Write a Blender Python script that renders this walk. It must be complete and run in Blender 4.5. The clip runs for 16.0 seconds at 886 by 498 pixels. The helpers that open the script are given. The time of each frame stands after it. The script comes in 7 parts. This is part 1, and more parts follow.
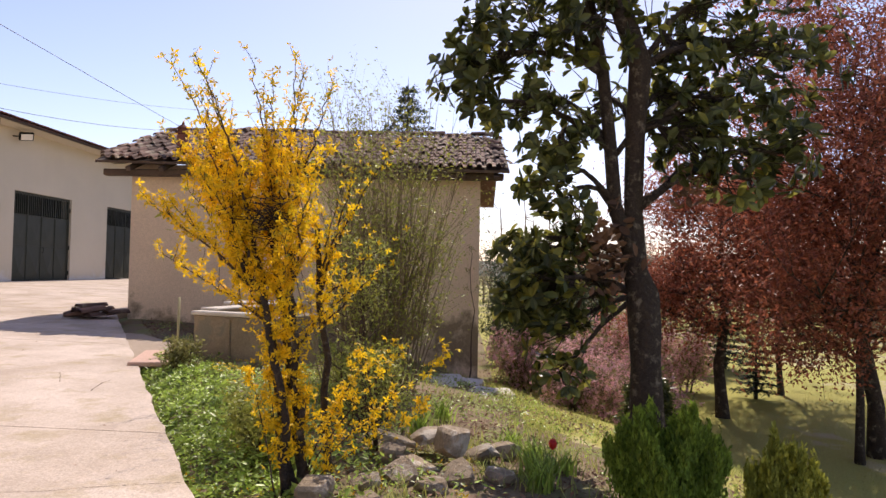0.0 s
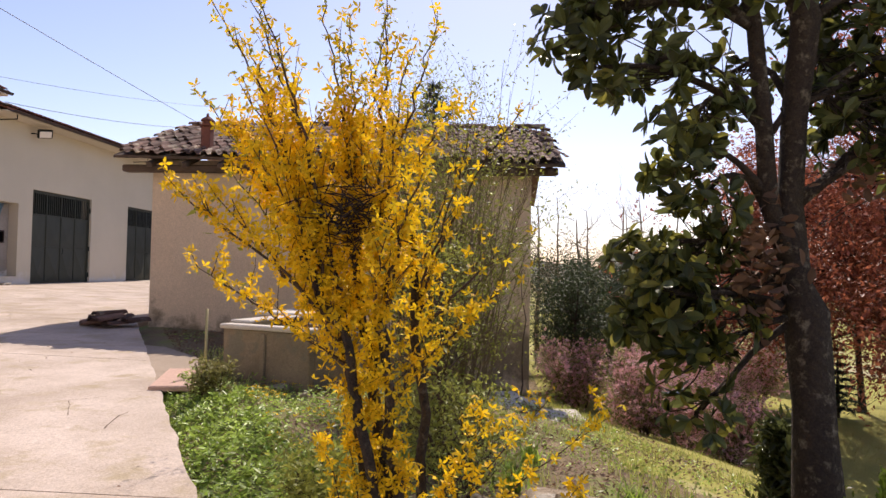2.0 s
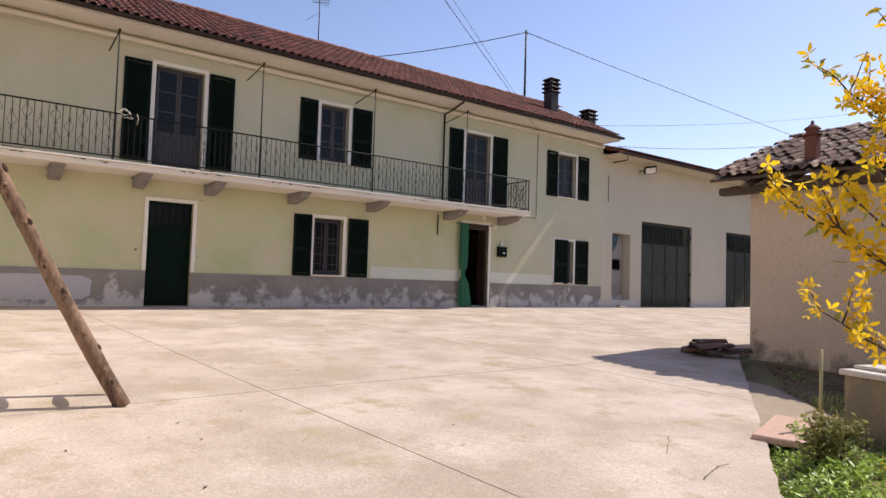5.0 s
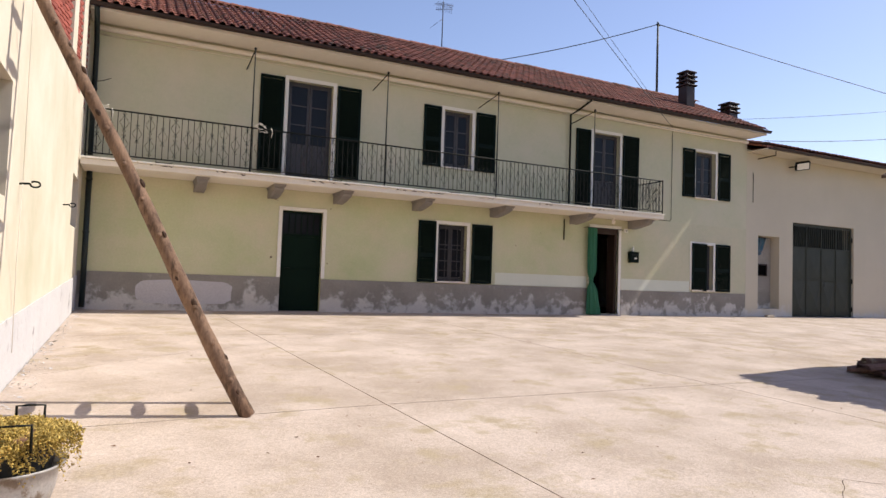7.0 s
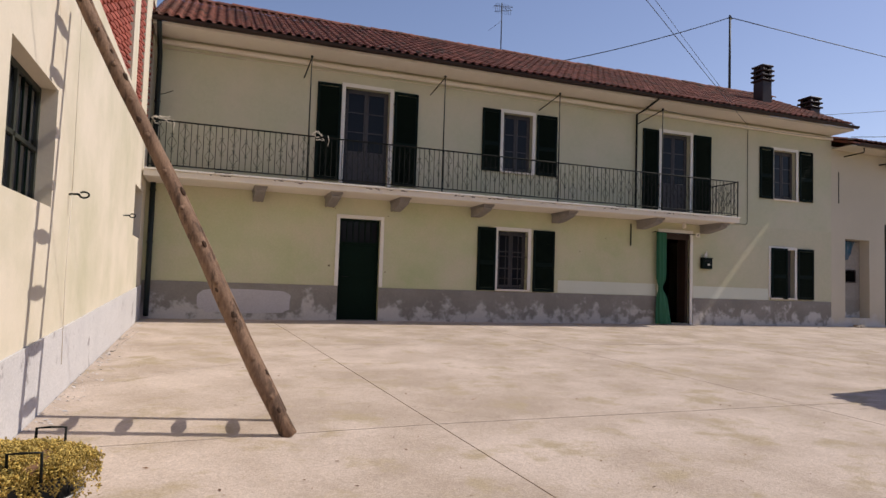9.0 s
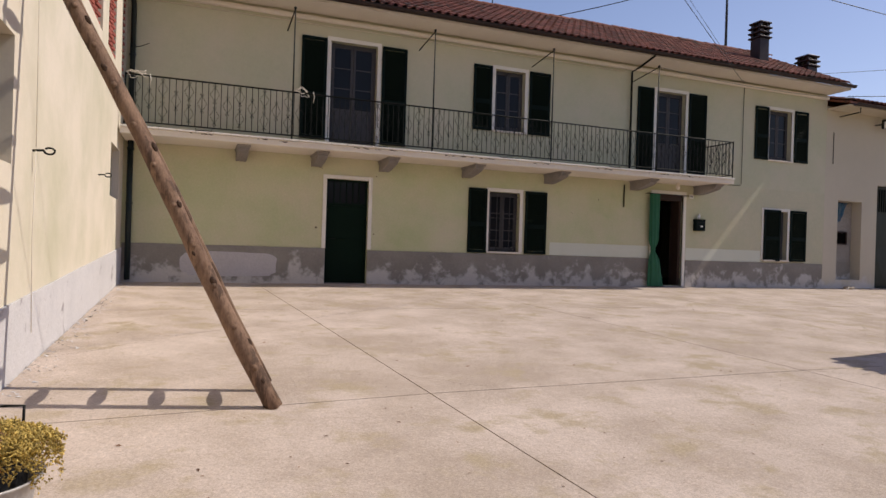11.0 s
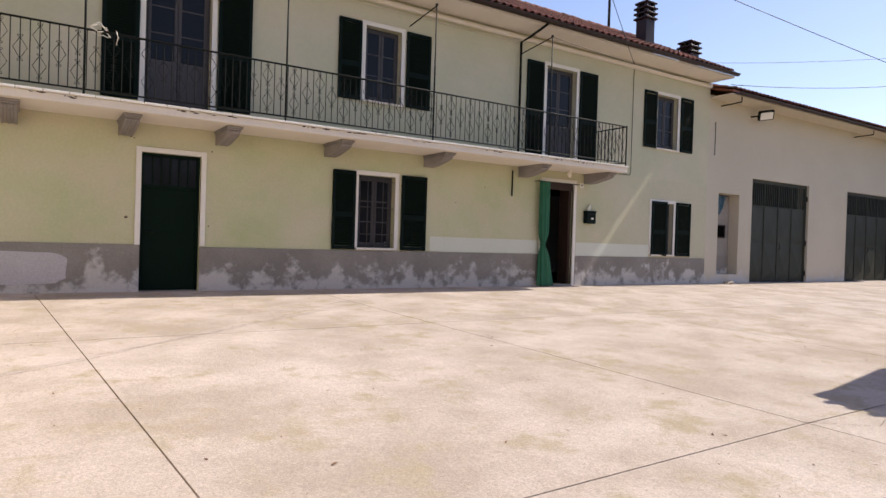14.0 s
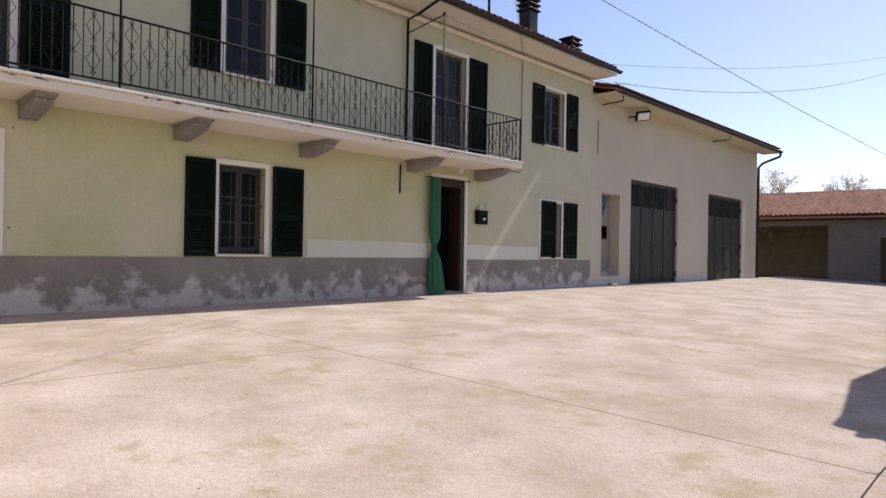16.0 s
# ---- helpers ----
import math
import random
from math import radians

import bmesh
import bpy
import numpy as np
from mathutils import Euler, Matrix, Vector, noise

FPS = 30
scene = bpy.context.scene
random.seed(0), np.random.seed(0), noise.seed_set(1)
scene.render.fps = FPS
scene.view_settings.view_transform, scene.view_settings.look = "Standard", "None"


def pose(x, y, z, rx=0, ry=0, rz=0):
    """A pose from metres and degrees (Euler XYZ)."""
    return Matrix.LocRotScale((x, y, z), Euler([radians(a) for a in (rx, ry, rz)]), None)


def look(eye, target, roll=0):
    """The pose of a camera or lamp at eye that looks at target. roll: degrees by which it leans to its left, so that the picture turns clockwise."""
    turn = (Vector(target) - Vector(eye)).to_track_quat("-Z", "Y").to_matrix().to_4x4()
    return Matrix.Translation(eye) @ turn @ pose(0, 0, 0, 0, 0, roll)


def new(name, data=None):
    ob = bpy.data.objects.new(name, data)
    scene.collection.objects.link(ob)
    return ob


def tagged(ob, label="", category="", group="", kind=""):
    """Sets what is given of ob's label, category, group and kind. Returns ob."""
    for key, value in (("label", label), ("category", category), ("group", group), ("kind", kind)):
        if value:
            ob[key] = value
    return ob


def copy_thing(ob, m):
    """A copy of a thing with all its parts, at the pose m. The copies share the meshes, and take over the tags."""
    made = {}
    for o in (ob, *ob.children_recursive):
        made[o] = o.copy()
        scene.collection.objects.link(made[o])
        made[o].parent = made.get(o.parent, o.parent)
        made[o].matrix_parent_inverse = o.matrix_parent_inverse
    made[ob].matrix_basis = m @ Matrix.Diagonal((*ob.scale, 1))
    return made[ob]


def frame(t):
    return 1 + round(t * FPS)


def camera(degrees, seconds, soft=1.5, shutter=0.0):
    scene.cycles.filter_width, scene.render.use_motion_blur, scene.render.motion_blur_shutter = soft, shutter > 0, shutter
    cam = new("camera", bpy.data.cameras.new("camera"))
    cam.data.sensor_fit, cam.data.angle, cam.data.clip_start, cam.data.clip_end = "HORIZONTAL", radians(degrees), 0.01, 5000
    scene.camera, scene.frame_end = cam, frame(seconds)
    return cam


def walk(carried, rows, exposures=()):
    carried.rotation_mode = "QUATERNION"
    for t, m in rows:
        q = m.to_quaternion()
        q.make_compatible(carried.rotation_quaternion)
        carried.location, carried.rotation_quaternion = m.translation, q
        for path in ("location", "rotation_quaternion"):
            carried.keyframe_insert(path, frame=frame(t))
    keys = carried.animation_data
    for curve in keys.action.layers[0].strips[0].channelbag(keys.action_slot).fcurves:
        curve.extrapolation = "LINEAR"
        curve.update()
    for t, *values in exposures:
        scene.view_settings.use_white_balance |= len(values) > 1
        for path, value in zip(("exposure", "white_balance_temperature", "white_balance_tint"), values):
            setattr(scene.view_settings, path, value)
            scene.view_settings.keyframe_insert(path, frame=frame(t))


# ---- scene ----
cam = camera(69.0, 16.0)
PATH = [
    (0, (-0.938, -16.474, 0.656), (1.06, -16.411, 0.724), 1.0),
    (0.5, (-0.625, -16.346, 0.671), (1.374, -16.301, 0.738), 1.1),
    (1, (-0.369, -16.16, 0.684), (1.63, -16.125, 0.753), 1.1),
    (1.5, (-0.088, -16.011, 0.714), (1.91, -15.97, 0.78), 0.9),
    (2, (0.187, -15.879, 0.732), (2.183, -15.763, 0.798), 1.0),
    (2.5, (0.384, -15.763, 0.716), (2.374, -15.584, 0.794), 1.0),
    (3, (0.532, -15.622, 0.737), (2.487, -15.204, 0.815), 1.3),
    (3.5, (0.663, -15.563, 0.739), (2.498, -14.773, 0.83), 1.6),
    (3.6, (0.69, -15.558, 0.742), (2.492, -14.695, 0.836), 1.6),
    (3.9, (0.75, -15.572, 0.758), (2.443, -14.51, 0.839), 1.0),
    (4, (0.774, -15.551, 0.763), (2.424, -14.425, 0.856), 1.5),
    (4.5, (0.798, -15.551, 0.779), (2.2, -14.129, 0.881), 1.6),
    (4.7, (0.813, -15.544, 0.775), (2.1, -14.017, 0.874), 1.8),
    (6.8, (1.028, -15.334, 0.858), (2.011, -13.596, 0.955), 1.8),
    (7, (1.057, -15.244, 0.85), (1.92, -13.442, 0.948), 2.0),
    (7.5, (1.238, -15.132, 0.881), (1.916, -13.253, 0.98), 2.1),
    (8, (1.333, -15.04, 0.889), (2.005, -13.159, 0.996), 2.0),
    (8.2, (1.337, -14.98, 0.892), (2.002, -13.097, 1.008), 2.1),
    (10.3, (1.301, -14.81, 0.875), (2.015, -12.943, 0.95), 1.5),
    (10.5, (1.31, -14.759, 0.895), (2.017, -12.888, 0.894), 1.9),
    (11, (1.4, -14.544, 0.893), (2.12, -12.677, 0.889), 1.8),
    (11.5, (1.532, -14.23, 0.904), (2.275, -12.373, 0.899), 1.9),
    (12, (1.65, -13.784, 0.888), (2.426, -11.941, 0.876), 1.9),
    (12.5, (1.798, -13.344, 0.868), (2.655, -11.537, 0.864), 1.9),
    (13, (2.005, -12.936, 0.96), (2.934, -11.165, 0.95), 2.0),
    (13.5, (2.256, -12.44, 1.006), (3.249, -10.704, 0.985), 1.8),
    (14, (2.484, -11.979, 1.014), (3.577, -10.305, 0.991), 1.8),
    (14.5, (2.689, -11.498, 1.001), (3.859, -9.876, 0.995), 1.7),
    (15, (2.847, -11.061, 1.052), (4.098, -9.5, 1.04), 1.8),
    (15.5, (3.024, -10.578, 0.967), (4.363, -9.093, 0.958), 1.2),
    (16, (3.166, -10.092, 0.952), (4.6, -8.697, 0.958), 1.0),
]
walk(cam, [(t, look(eye, target, roll)) for t, eye, target, roll in PATH],
     [(0, 0.55, 7000, 17), (1.5, 0.54, 7000, 17), (3.5, 0.26, 6900, 15), (4.5, 0.46, 6700, 13), (7.0, 0.46, 6700, 10), (7.5, 0.04, 6800, 12), (8, -0.04, 6800, 12), (10.5, -0.05, 6800, 13), (12.5, 0.20, 6800, 12), (13.5, 0.48, 6650, 11), (14.5, 0.48, 6600, 11), (16, 0.34, 6500, 12)])

# ---- world and sun ----
TO_SUN = Vector((0.90, -0.10, 1.0)).normalized()
world = bpy.data.worlds.new("sky")
scene.world = world
world.use_nodes = True
wn = world.node_tree.nodes
bg = wn["Background"]
sky = wn.new("ShaderNodeTexSky")
sky.sky_type = "NISHITA"
sky.sun_disc = False
sky.sun_elevation = math.asin(TO_SUN.z)
sky.sun_rotation = math.atan2(TO_SUN.x, TO_SUN.y)
sky.air_density = 1.0
sky.dust_density = 0.4
sky.ozone_density = 3.0
tint = wn.new("ShaderNodeMix")
tint.data_type = "RGBA"
tint.blend_type = "MULTIPLY"
tint.inputs[0].default_value = 1.0
tint.inputs[7].default_value = (1.12, 0.97, 1.0, 1)
world.node_tree.links.new(sky.outputs[0], tint.inputs[6])
world.node_tree.links.new(tint.outputs[2], bg.inputs[0])
bg.inputs[1].default_value = 0.13
sun = new("sun", bpy.data.lights.new("sun", "SUN"))
sun.data.energy = 3.9
sun.data.angle = radians(0.53)
sun.data.color = (1.0, 0.95, 0.87)
sun.matrix_world = look(TO_SUN * 60, (0, 0, 0))


# ---- materials ----
def mat(name, c1, c2=None, scale=1.0, fine=30.0, rough=0.85, bump=0.2, c3=None, s3=0.3, metal=0.0, amount=0.5,
        per=0.0, stretch=(1, 1, 1), edge=0.5, dist=0.01,
        p3=(0.54, 0.60), low=None, spec=0.3, second=None, grit=0.14):
    """Two colours mixed by broad and fine noise, a third in patches, with relief. per: how much each piece differs."""
    m = bpy.data.materials.new(name)
    m.use_nodes = True
    nt = m.node_tree
    N, L = nt.nodes, nt.links
    b = N["Principled BSDF"]
    b.inputs["Roughness"].default_value = rough
    b.inputs["Metallic"].default_value = metal
    b.inputs["Specular IOR Level"].default_value = spec
    geo = N.new("ShaderNodeNewGeometry")
    mp = N.new("ShaderNodeMapping")
    mp.inputs["Scale"].default_value = stretch
    L.new(geo.outputs["Position"], mp.inputs[0])

    def noise_at(s, detail=6.0, rough_=0.6):
        n = N.new("ShaderNodeTexNoise")
        n.inputs["Scale"].default_value = s
        n.inputs["Detail"].default_value = detail
        n.inputs["Roughness"].default_value = rough_
        L.new(mp.outputs[0], n.inputs["Vector"])
        return n.outputs["Fac"]

    def ramp(src, lo, hi):
        r = N.new("ShaderNodeMapRange")
        r.inputs["From Min"].default_value = lo
        r.inputs["From Max"].default_value = hi
        L.new(src, r.inputs["Value"])
        return r.outputs[0]

    def mix(f, a, bb, mode="MIX"):
        x = N.new("ShaderNodeMix")
        x.data_type = "RGBA"
        x.blend_type = mode
        for s, v in ((x.inputs[0], f), (x.inputs[6], a), (x.inputs[7], bb)):
            if isinstance(v, (int, float)):
                s.default_value = v
            elif isinstance(v, tuple):
                s.default_value = (*v, 1)
            else:
                L.new(v, s)
        return x.outputs[2]

    c2 = c2 or tuple(v * 0.75 for v in c1)
    broad = ramp(noise_at(scale), 0.5 - 0.28 * edge * 2, 0.5 + 0.28 * edge * 2)
    col = mix(broad, c1, c2)
    fn = noise_at(fine, 4.0, 0.7)
    fr = ramp(fn, 0.3, 0.7)
    dark = mix(amount, col, tuple(v * 0.6 for v in c2))
    col = mix(fr, dark, col)
    if second:
        # another coat of paint higher up and along the wall
        sx = N.new("ShaderNodeSeparateXYZ")
        L.new(geo.outputs["Position"], sx.inputs[0])
        up = ramp(sx.outputs["Z"], 2.5, 3.4)
        al = ramp(sx.outputs["X"], 12.0, 17.5)
        mx = N.new("ShaderNodeMath")
        mx.operation = "MAXIMUM"
        L.new(up, mx.inputs[0])
        L.new(al, mx.inputs[1])
        col = mix(mx.outputs[0], col, mix(fr, tuple(v * 0.93 for v in second), second))
    if c3:
        pn = noise_at(s3, 8.0, 0.65)
        if low:
            # the pale bloom of salts is thickest near the ground
            sp = N.new("ShaderNodeSeparateXYZ")
            L.new(geo.outputs["Position"], sp.inputs[0])
            lo = N.new("ShaderNodeMapRange")
            lo.inputs["From Min"].default_value = low[0]
            lo.inputs["From Max"].default_value = low[1]
            lo.inputs["To Min"].default_value = low[2]
            lo.inputs["To Max"].default_value = low[3]
            L.new(sp.outputs["Z"], lo.inputs["Value"])
            ad = N.new("ShaderNodeMath")
            ad.operation = "ADD"
            L.new(pn, ad.inputs[0])
            L.new(lo.outputs[0], ad.inputs[1])
            pn = ad.outputs[0]
        p = ramp(pn, *p3)
        col = mix(p, col, c3)
    if grit:
        gr = N.new("ShaderNodeMapRange")
        gr.inputs["From Min"].default_value = 0.32
        gr.inputs["From Max"].default_value = 0.68
        gr.inputs["To Min"].default_value = 1 - grit * 1.5
        gr.inputs["To Max"].default_value = 1 + grit
        L.new(noise_at(fine * 2.7, 5.0, 0.85), gr.inputs["Value"])
        col = mix(1.0, col, gr.outputs[0], "MULTIPLY")
    if per:
        oi = N.new("ShaderNodeObjectInfo")
        gi = N.new("ShaderNodeNewGeometry")
        add = N.new("ShaderNodeMath")
        add.operation = "ADD"
        L.new(oi.outputs["Random"], add.inputs[0])
        L.new(gi.outputs["Random Per Island"], add.inputs[1])
        fr2 = N.new("ShaderNodeMath")
        fr2.operation = "FRACT"
        L.new(add.outputs[0], fr2.inputs[0])
        hv = N.new("ShaderNodeHueSaturation")
        mr = N.new("ShaderNodeMapRange")
        mr.inputs["To Min"].default_value = 1 - per
        mr.inputs["To Max"].default_value = 1 + per
        L.new(fr2.outputs[0], mr.inputs["Value"])
        L.new(mr.outputs[0], hv.inputs["Value"])
        L.new(col, hv.inputs["Color"])
        col = hv.outputs[0]
    L.new(col, b.inputs["Base Color"])
    if bump:
        bp = N.new("ShaderNodeBump")
        bp.inputs["Strength"].default_value = bump
        bp.inputs["Distance"].default_value = dist
        L.new(fn, bp.inputs["Height"])
        L.new(bp.outputs[0], b.inputs["Normal"])
    m["out"] = 1
    return m


def leafmat(name, c1, c2, rough=0.5, trans=0.35, per=0.35):
    m = mat(name, c1, c2, scale=3.0, fine=40.0, rough=rough, bump=0.0, per=per, amount=0.2, grit=0)
    nt = m.node_tree
    b = nt.nodes["Principled BSDF"]
    tr = nt.nodes.new("ShaderNodeBsdfTranslucent")
    src = b.inputs["Base Color"].links[0].from_socket
    nt.links.new(src, tr.inputs[0])
    ms = nt.nodes.new("ShaderNodeMixShader")
    ms.inputs[0].default_value = trans
    out = nt.nodes["Material Output"]
    nt.links.new(b.outputs[0], ms.inputs[1])
    nt.links.new(tr.outputs[0], ms.inputs[2])
    nt.links.new(ms.outputs[0], out.inputs[0])
    return m


M_CONC = mat("pale_concrete", (0.66, 0.55, 0.47), (0.465, 0.375, 0.30), scale=0.95, fine=26, rough=0.93, bump=0.9, c3=(0.42, 0.34, 0.235), s3=2.1, amount=0.36, p3=(0.53, 0.66), spec=0.15, edge=0.24, grit=0.21, dist=0.008)
M_HOUSE = mat("green_yellow_plaster", (0.62, 0.595, 0.40), (0.44, 0.475, 0.255), scale=0.55, fine=9, rough=0.95, bump=0.16, grit=0.06, c3=(0.62, 0.545, 0.40), s3=0.9, p3=(0.42, 0.75), amount=0.05, second=(0.55, 0.52, 0.37), spec=0.1)
M_HOUSEUP = mat("pale_olive_plaster", (0.60, 0.58, 0.38), (0.47, 0.48, 0.28), scale=0.5, fine=9, rough=0.95, bump=0.06, amount=0.05, grit=0.025, c3=(0.60, 0.54, 0.42), s3=0.7, p3=(0.42, 0.75), second=(0.54, 0.525, 0.37), spec=0.1)
M_BARNWALL = mat("beige_render", (0.62, 0.55, 0.44), (0.52, 0.465, 0.36), scale=0.4, fine=14, rough=0.95, bump=0.18, amount=0.08, grit=0.06, c3=(0.60, 0.56, 0.52), s3=1.6, p3=(0.5, 0.62), low=(0.0, 0.9, 0.16, -0.30), spec=0.1)
M_CREAM = mat("cream_render", (0.74, 0.655, 0.535), (0.67, 0.60, 0.475), scale=0.6, fine=14, rough=0.9, bump=0.12, amount=0.06, grit=0.03, c3=(0.54, 0.50, 0.36), s3=0.5, p3=(0.45, 0.7), spec=0.1)
M_PALEBAND = mat("weathered_white_base", (0.68, 0.655, 0.645), (0.56, 0.54, 0.54), scale=1.2, fine=16, rough=0.95, bump=0.35, c3=(0.34, 0.31, 0.31), s3=2.2, p3=(0.6, 0.66), amount=0.2, spec=0.1)
M_PLINTH = mat("grey_cement", (0.215, 0.195, 0.172), (0.34, 0.31, 0.275), scale=1.1, fine=11, rough=0.95, bump=0.5, c3=(0.55, 0.515, 0.48), s3=2.4, p3=(0.49, 0.60), low=(0.0, 0.75, 0.13, -0.13), amount=0.3, spec=0.1, grit=0.10)
M_REPAIR = mat("pale_smooth_cement", (0.55, 0.52, 0.52), (0.49, 0.46, 0.465), scale=1.5, fine=12, rough=0.95, bump=0.15, amount=0.12, spec=0.1)
M_STRIP = mat("white_primer", (0.68, 0.68, 0.58), (0.62, 0.63, 0.52), scale=1.0, fine=12, rough=0.95, bump=0.05, amount=0.05, grit=0.02)
M_WHITE = mat("white_paint", (0.82, 0.78, 0.71), (0.75, 0.71, 0.64), scale=2, fine=18, rough=0.7, bump=0.08, amount=0.08, grit=0.03)
M_SOFFIT = mat("white_soffit", (0.80, 0.73, 0.64), (0.72, 0.65, 0.56), scale=1.5, fine=18, rough=0.9, bump=0.1, amount=0.10, grit=0.04)
M_SHUT = mat("dark_green_shutter", (0.006, 0.014, 0.010), (0.004, 0.010, 0.008), scale=3, fine=30, rough=0.6, bump=0.1, spec=0.08)
M_DOORG = mat("dark_green_door", (0.004, 0.015, 0.008), (0.003, 0.011, 0.006), scale=2, fine=30, rough=0.6, bump=0.1, spec=0.08)
M_GATE = mat("grey_green_metal", (0.046, 0.050, 0.036), (0.030, 0.034, 0.025), scale=2.0, fine=25, rough=0.55, bump=0.08, amount=0.2, grit=0.06)
M_IRON = mat("dark_iron", (0.008, 0.011, 0.009), (0.012, 0.013, 0.011), scale=5, fine=40, rough=0.55, bump=0.05, spec=0.15)
M_DARKWOOD = mat("dark_stained_wood", (0.055, 0.03, 0.02), (0.035, 0.018, 0.012), scale=2, fine=25, rough=0.6, bump=0.1, stretch=(1, 1, 0.2))
M_GREYWOOD = mat("grey_painted_wood", (0.085, 0.078, 0.082), (0.06, 0.056, 0.06), scale=3, fine=25, rough=0.6, bump=0.1)
M_TILE = mat("terracotta_tile", (0.31, 0.115, 0.075), (0.20, 0.08, 0.058), scale=1.6, fine=22, rough=0.9, bump=0.3, c3=(0.12, 0.07, 0.05), s3=2.0, per=0.3, amount=0.35)
M_OLDTILE = mat("old_lichened_tile", (0.26, 0.15, 0.11), (0.14, 0.085, 0.07), scale=2.4, fine=28, rough=0.95, bump=0.5, c3=(0.34, 0.27, 0.20), s3=3.0, per=0.4, amount=0.5)
M_BARNTILE = mat("orange_tile", (0.38, 0.19, 0.12), (0.30, 0.15, 0.10), scale=1.6, fine=18, rough=0.9, bump=0.2, per=0.2, amount=0.3)
M_BRICK = mat("red_brick", (0.42, 0.12, 0.085), (0.33, 0.09, 0.07), scale=4, fine=30, rough=0.9, bump=0.3, per=0.25, amount=0.3)
M_SHED = mat("brown_lime_render", (0.80, 0.63, 0.46), (0.66, 0.51, 0.37), scale=0.8, fine=12, rough=0.97, bump=0.6, c3=(0.26, 0.20, 0.135), s3=1.6, p3=(0.52, 0.66), low=(-0.45, 0.35, 0.11, -0.20), amount=0.25, spec=0.1)
M_STONE = mat("brown_stone", (0.47, 0.37, 0.26), (0.26, 0.19, 0.125), scale=7, fine=26, rough=0.9, bump=0.9, c3=(0.52, 0.46, 0.38), s3=4, p3=(0.52, 0.6), per=0.25, amount=0.5, dist=0.03)
M_CORBEL = mat("grey_carved_stone", (0.36, 0.32, 0.30), (0.26, 0.235, 0.22), scale=4, fine=30, rough=0.9, bump=0.3, amount=0.3)
M_TUB = mat("weathered_cement", (0.36, 0.28, 0.19), (0.22, 0.17, 0.115), scale=3.0, fine=20, rough=0.95, bump=0.4, c3=(0.22, 0.19, 0.14), s3=1.8, amount=0.35)
M_TUBTOP = mat("bleached_cement", (0.66, 0.60, 0.52), (0.55, 0.49, 0.42), scale=3.0, fine=25, rough=0.95, bump=0.3, amount=0.2)
M_OLDWOOD = mat("old_grey_wood", (0.16, 0.11, 0.075), (0.09, 0.06, 0.045), scale=4, fine=25, rough=0.9, bump=0.5, stretch=(1, 0.3, 1))
M_LADDER = mat("weathered_pine_pole", (0.36, 0.225, 0.145), (0.17, 0.10, 0.065), scale=7, fine=34, rough=0.85, bump=0.9, c3=(0.10, 0.06, 0.04), s3=9.0, p3=(0.53, 0.60), stretch=(1, 1, 0.22), amount=0.6, grit=0.25)
M_BARK = mat("dark_bark", (0.105, 0.075, 0.055), (0.045, 0.032, 0.026), scale=7, fine=30, rough=0.95, bump=1.0, c3=(0.25, 0.205, 0.15), s3=11.0, p3=(0.55, 0.68), amount=0.7, dist=0.03, grit=0.3)
M_TWIG = mat("brown_twig", (0.13, 0.08, 0.05), (0.07, 0.045, 0.032), scale=6, fine=40, rough=0.9, bump=0.3)
M_PALETWIG = mat("pale_twig", (0.36, 0.30, 0.20), (0.24, 0.20, 0.13), scale=6, fine=40, rough=0.9, bump=0.3)
# Near-black colour stands in for the shade inside rooms, garages and barn.
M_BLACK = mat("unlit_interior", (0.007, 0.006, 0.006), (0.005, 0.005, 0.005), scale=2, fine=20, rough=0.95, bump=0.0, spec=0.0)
M_BROWNMETAL = mat("brown_gutter", (0.045, 0.026, 0.022), (0.03, 0.018, 0.016), scale=3, fine=30, rough=0.4, bump=0.05, metal=0.2)
M_GREENPIPE = mat("dark_green_pipe", (0.02, 0.03, 0.03), (0.015, 0.022, 0.022), scale=3, fine=30, rough=0.45, bump=0.05)
M_CURTAIN = mat("green_cloth", (0.035, 0.16, 0.085), (0.025, 0.12, 0.065), scale=4, fine=60, rough=0.85, bump=0.2)
M_BLUECLOTH = mat("blue_striped_cloth", (0.06, 0.26, 0.36), (0.35, 0.42, 0.45), scale=9, fine=60, rough=0.9, bump=0.2, stretch=(3, 3, 0.1), edge=0.15)
M_LAWN = mat("lawn_ground", (0.34, 0.33, 0.085), (0.40, 0.36, 0.12), scale=0.35, fine=14, rough=0.98, bump=0.6, c3=(0.42, 0.36, 0.22), s3=0.25, amount=0.3, dist=0.03, spec=0.1)
M_SOIL = mat("garden_soil", (0.30, 0.23, 0.145), (0.20, 0.15, 0.095), scale=1.5, fine=18, rough=0.98, bump=0.8, c3=(0.20, 0.22, 0.075), s3=1.1, p3=(0.48, 0.62), amount=0.4, dist=0.03, spec=0.1)
M_GALV = mat("dented_white_enamel", (0.60, 0.58, 0.56), (0.45, 0.42, 0.40), scale=4, fine=20, rough=0.4, bump=0.2, metal=0.3, c3=(0.22, 0.17, 0.13), s3=5.0)
M_PINK = mat("pink_stone_slab", (0.64, 0.42, 0.33), (0.56, 0.37, 0.29), scale=2, fine=20, rough=0.9, bump=0.15)
M_WIRE = mat("black_cable", (0.02, 0.02, 0.022), (0.03, 0.03, 0.03), scale=5, fine=30, rough=0.6, bump=0.0)
M_HILL = mat("hazy_wooded_hill", (0.15, 0.16, 0.12), (0.20, 0.20, 0.15), scale=0.03, fine=0.4, rough=1.0, bump=0.0)

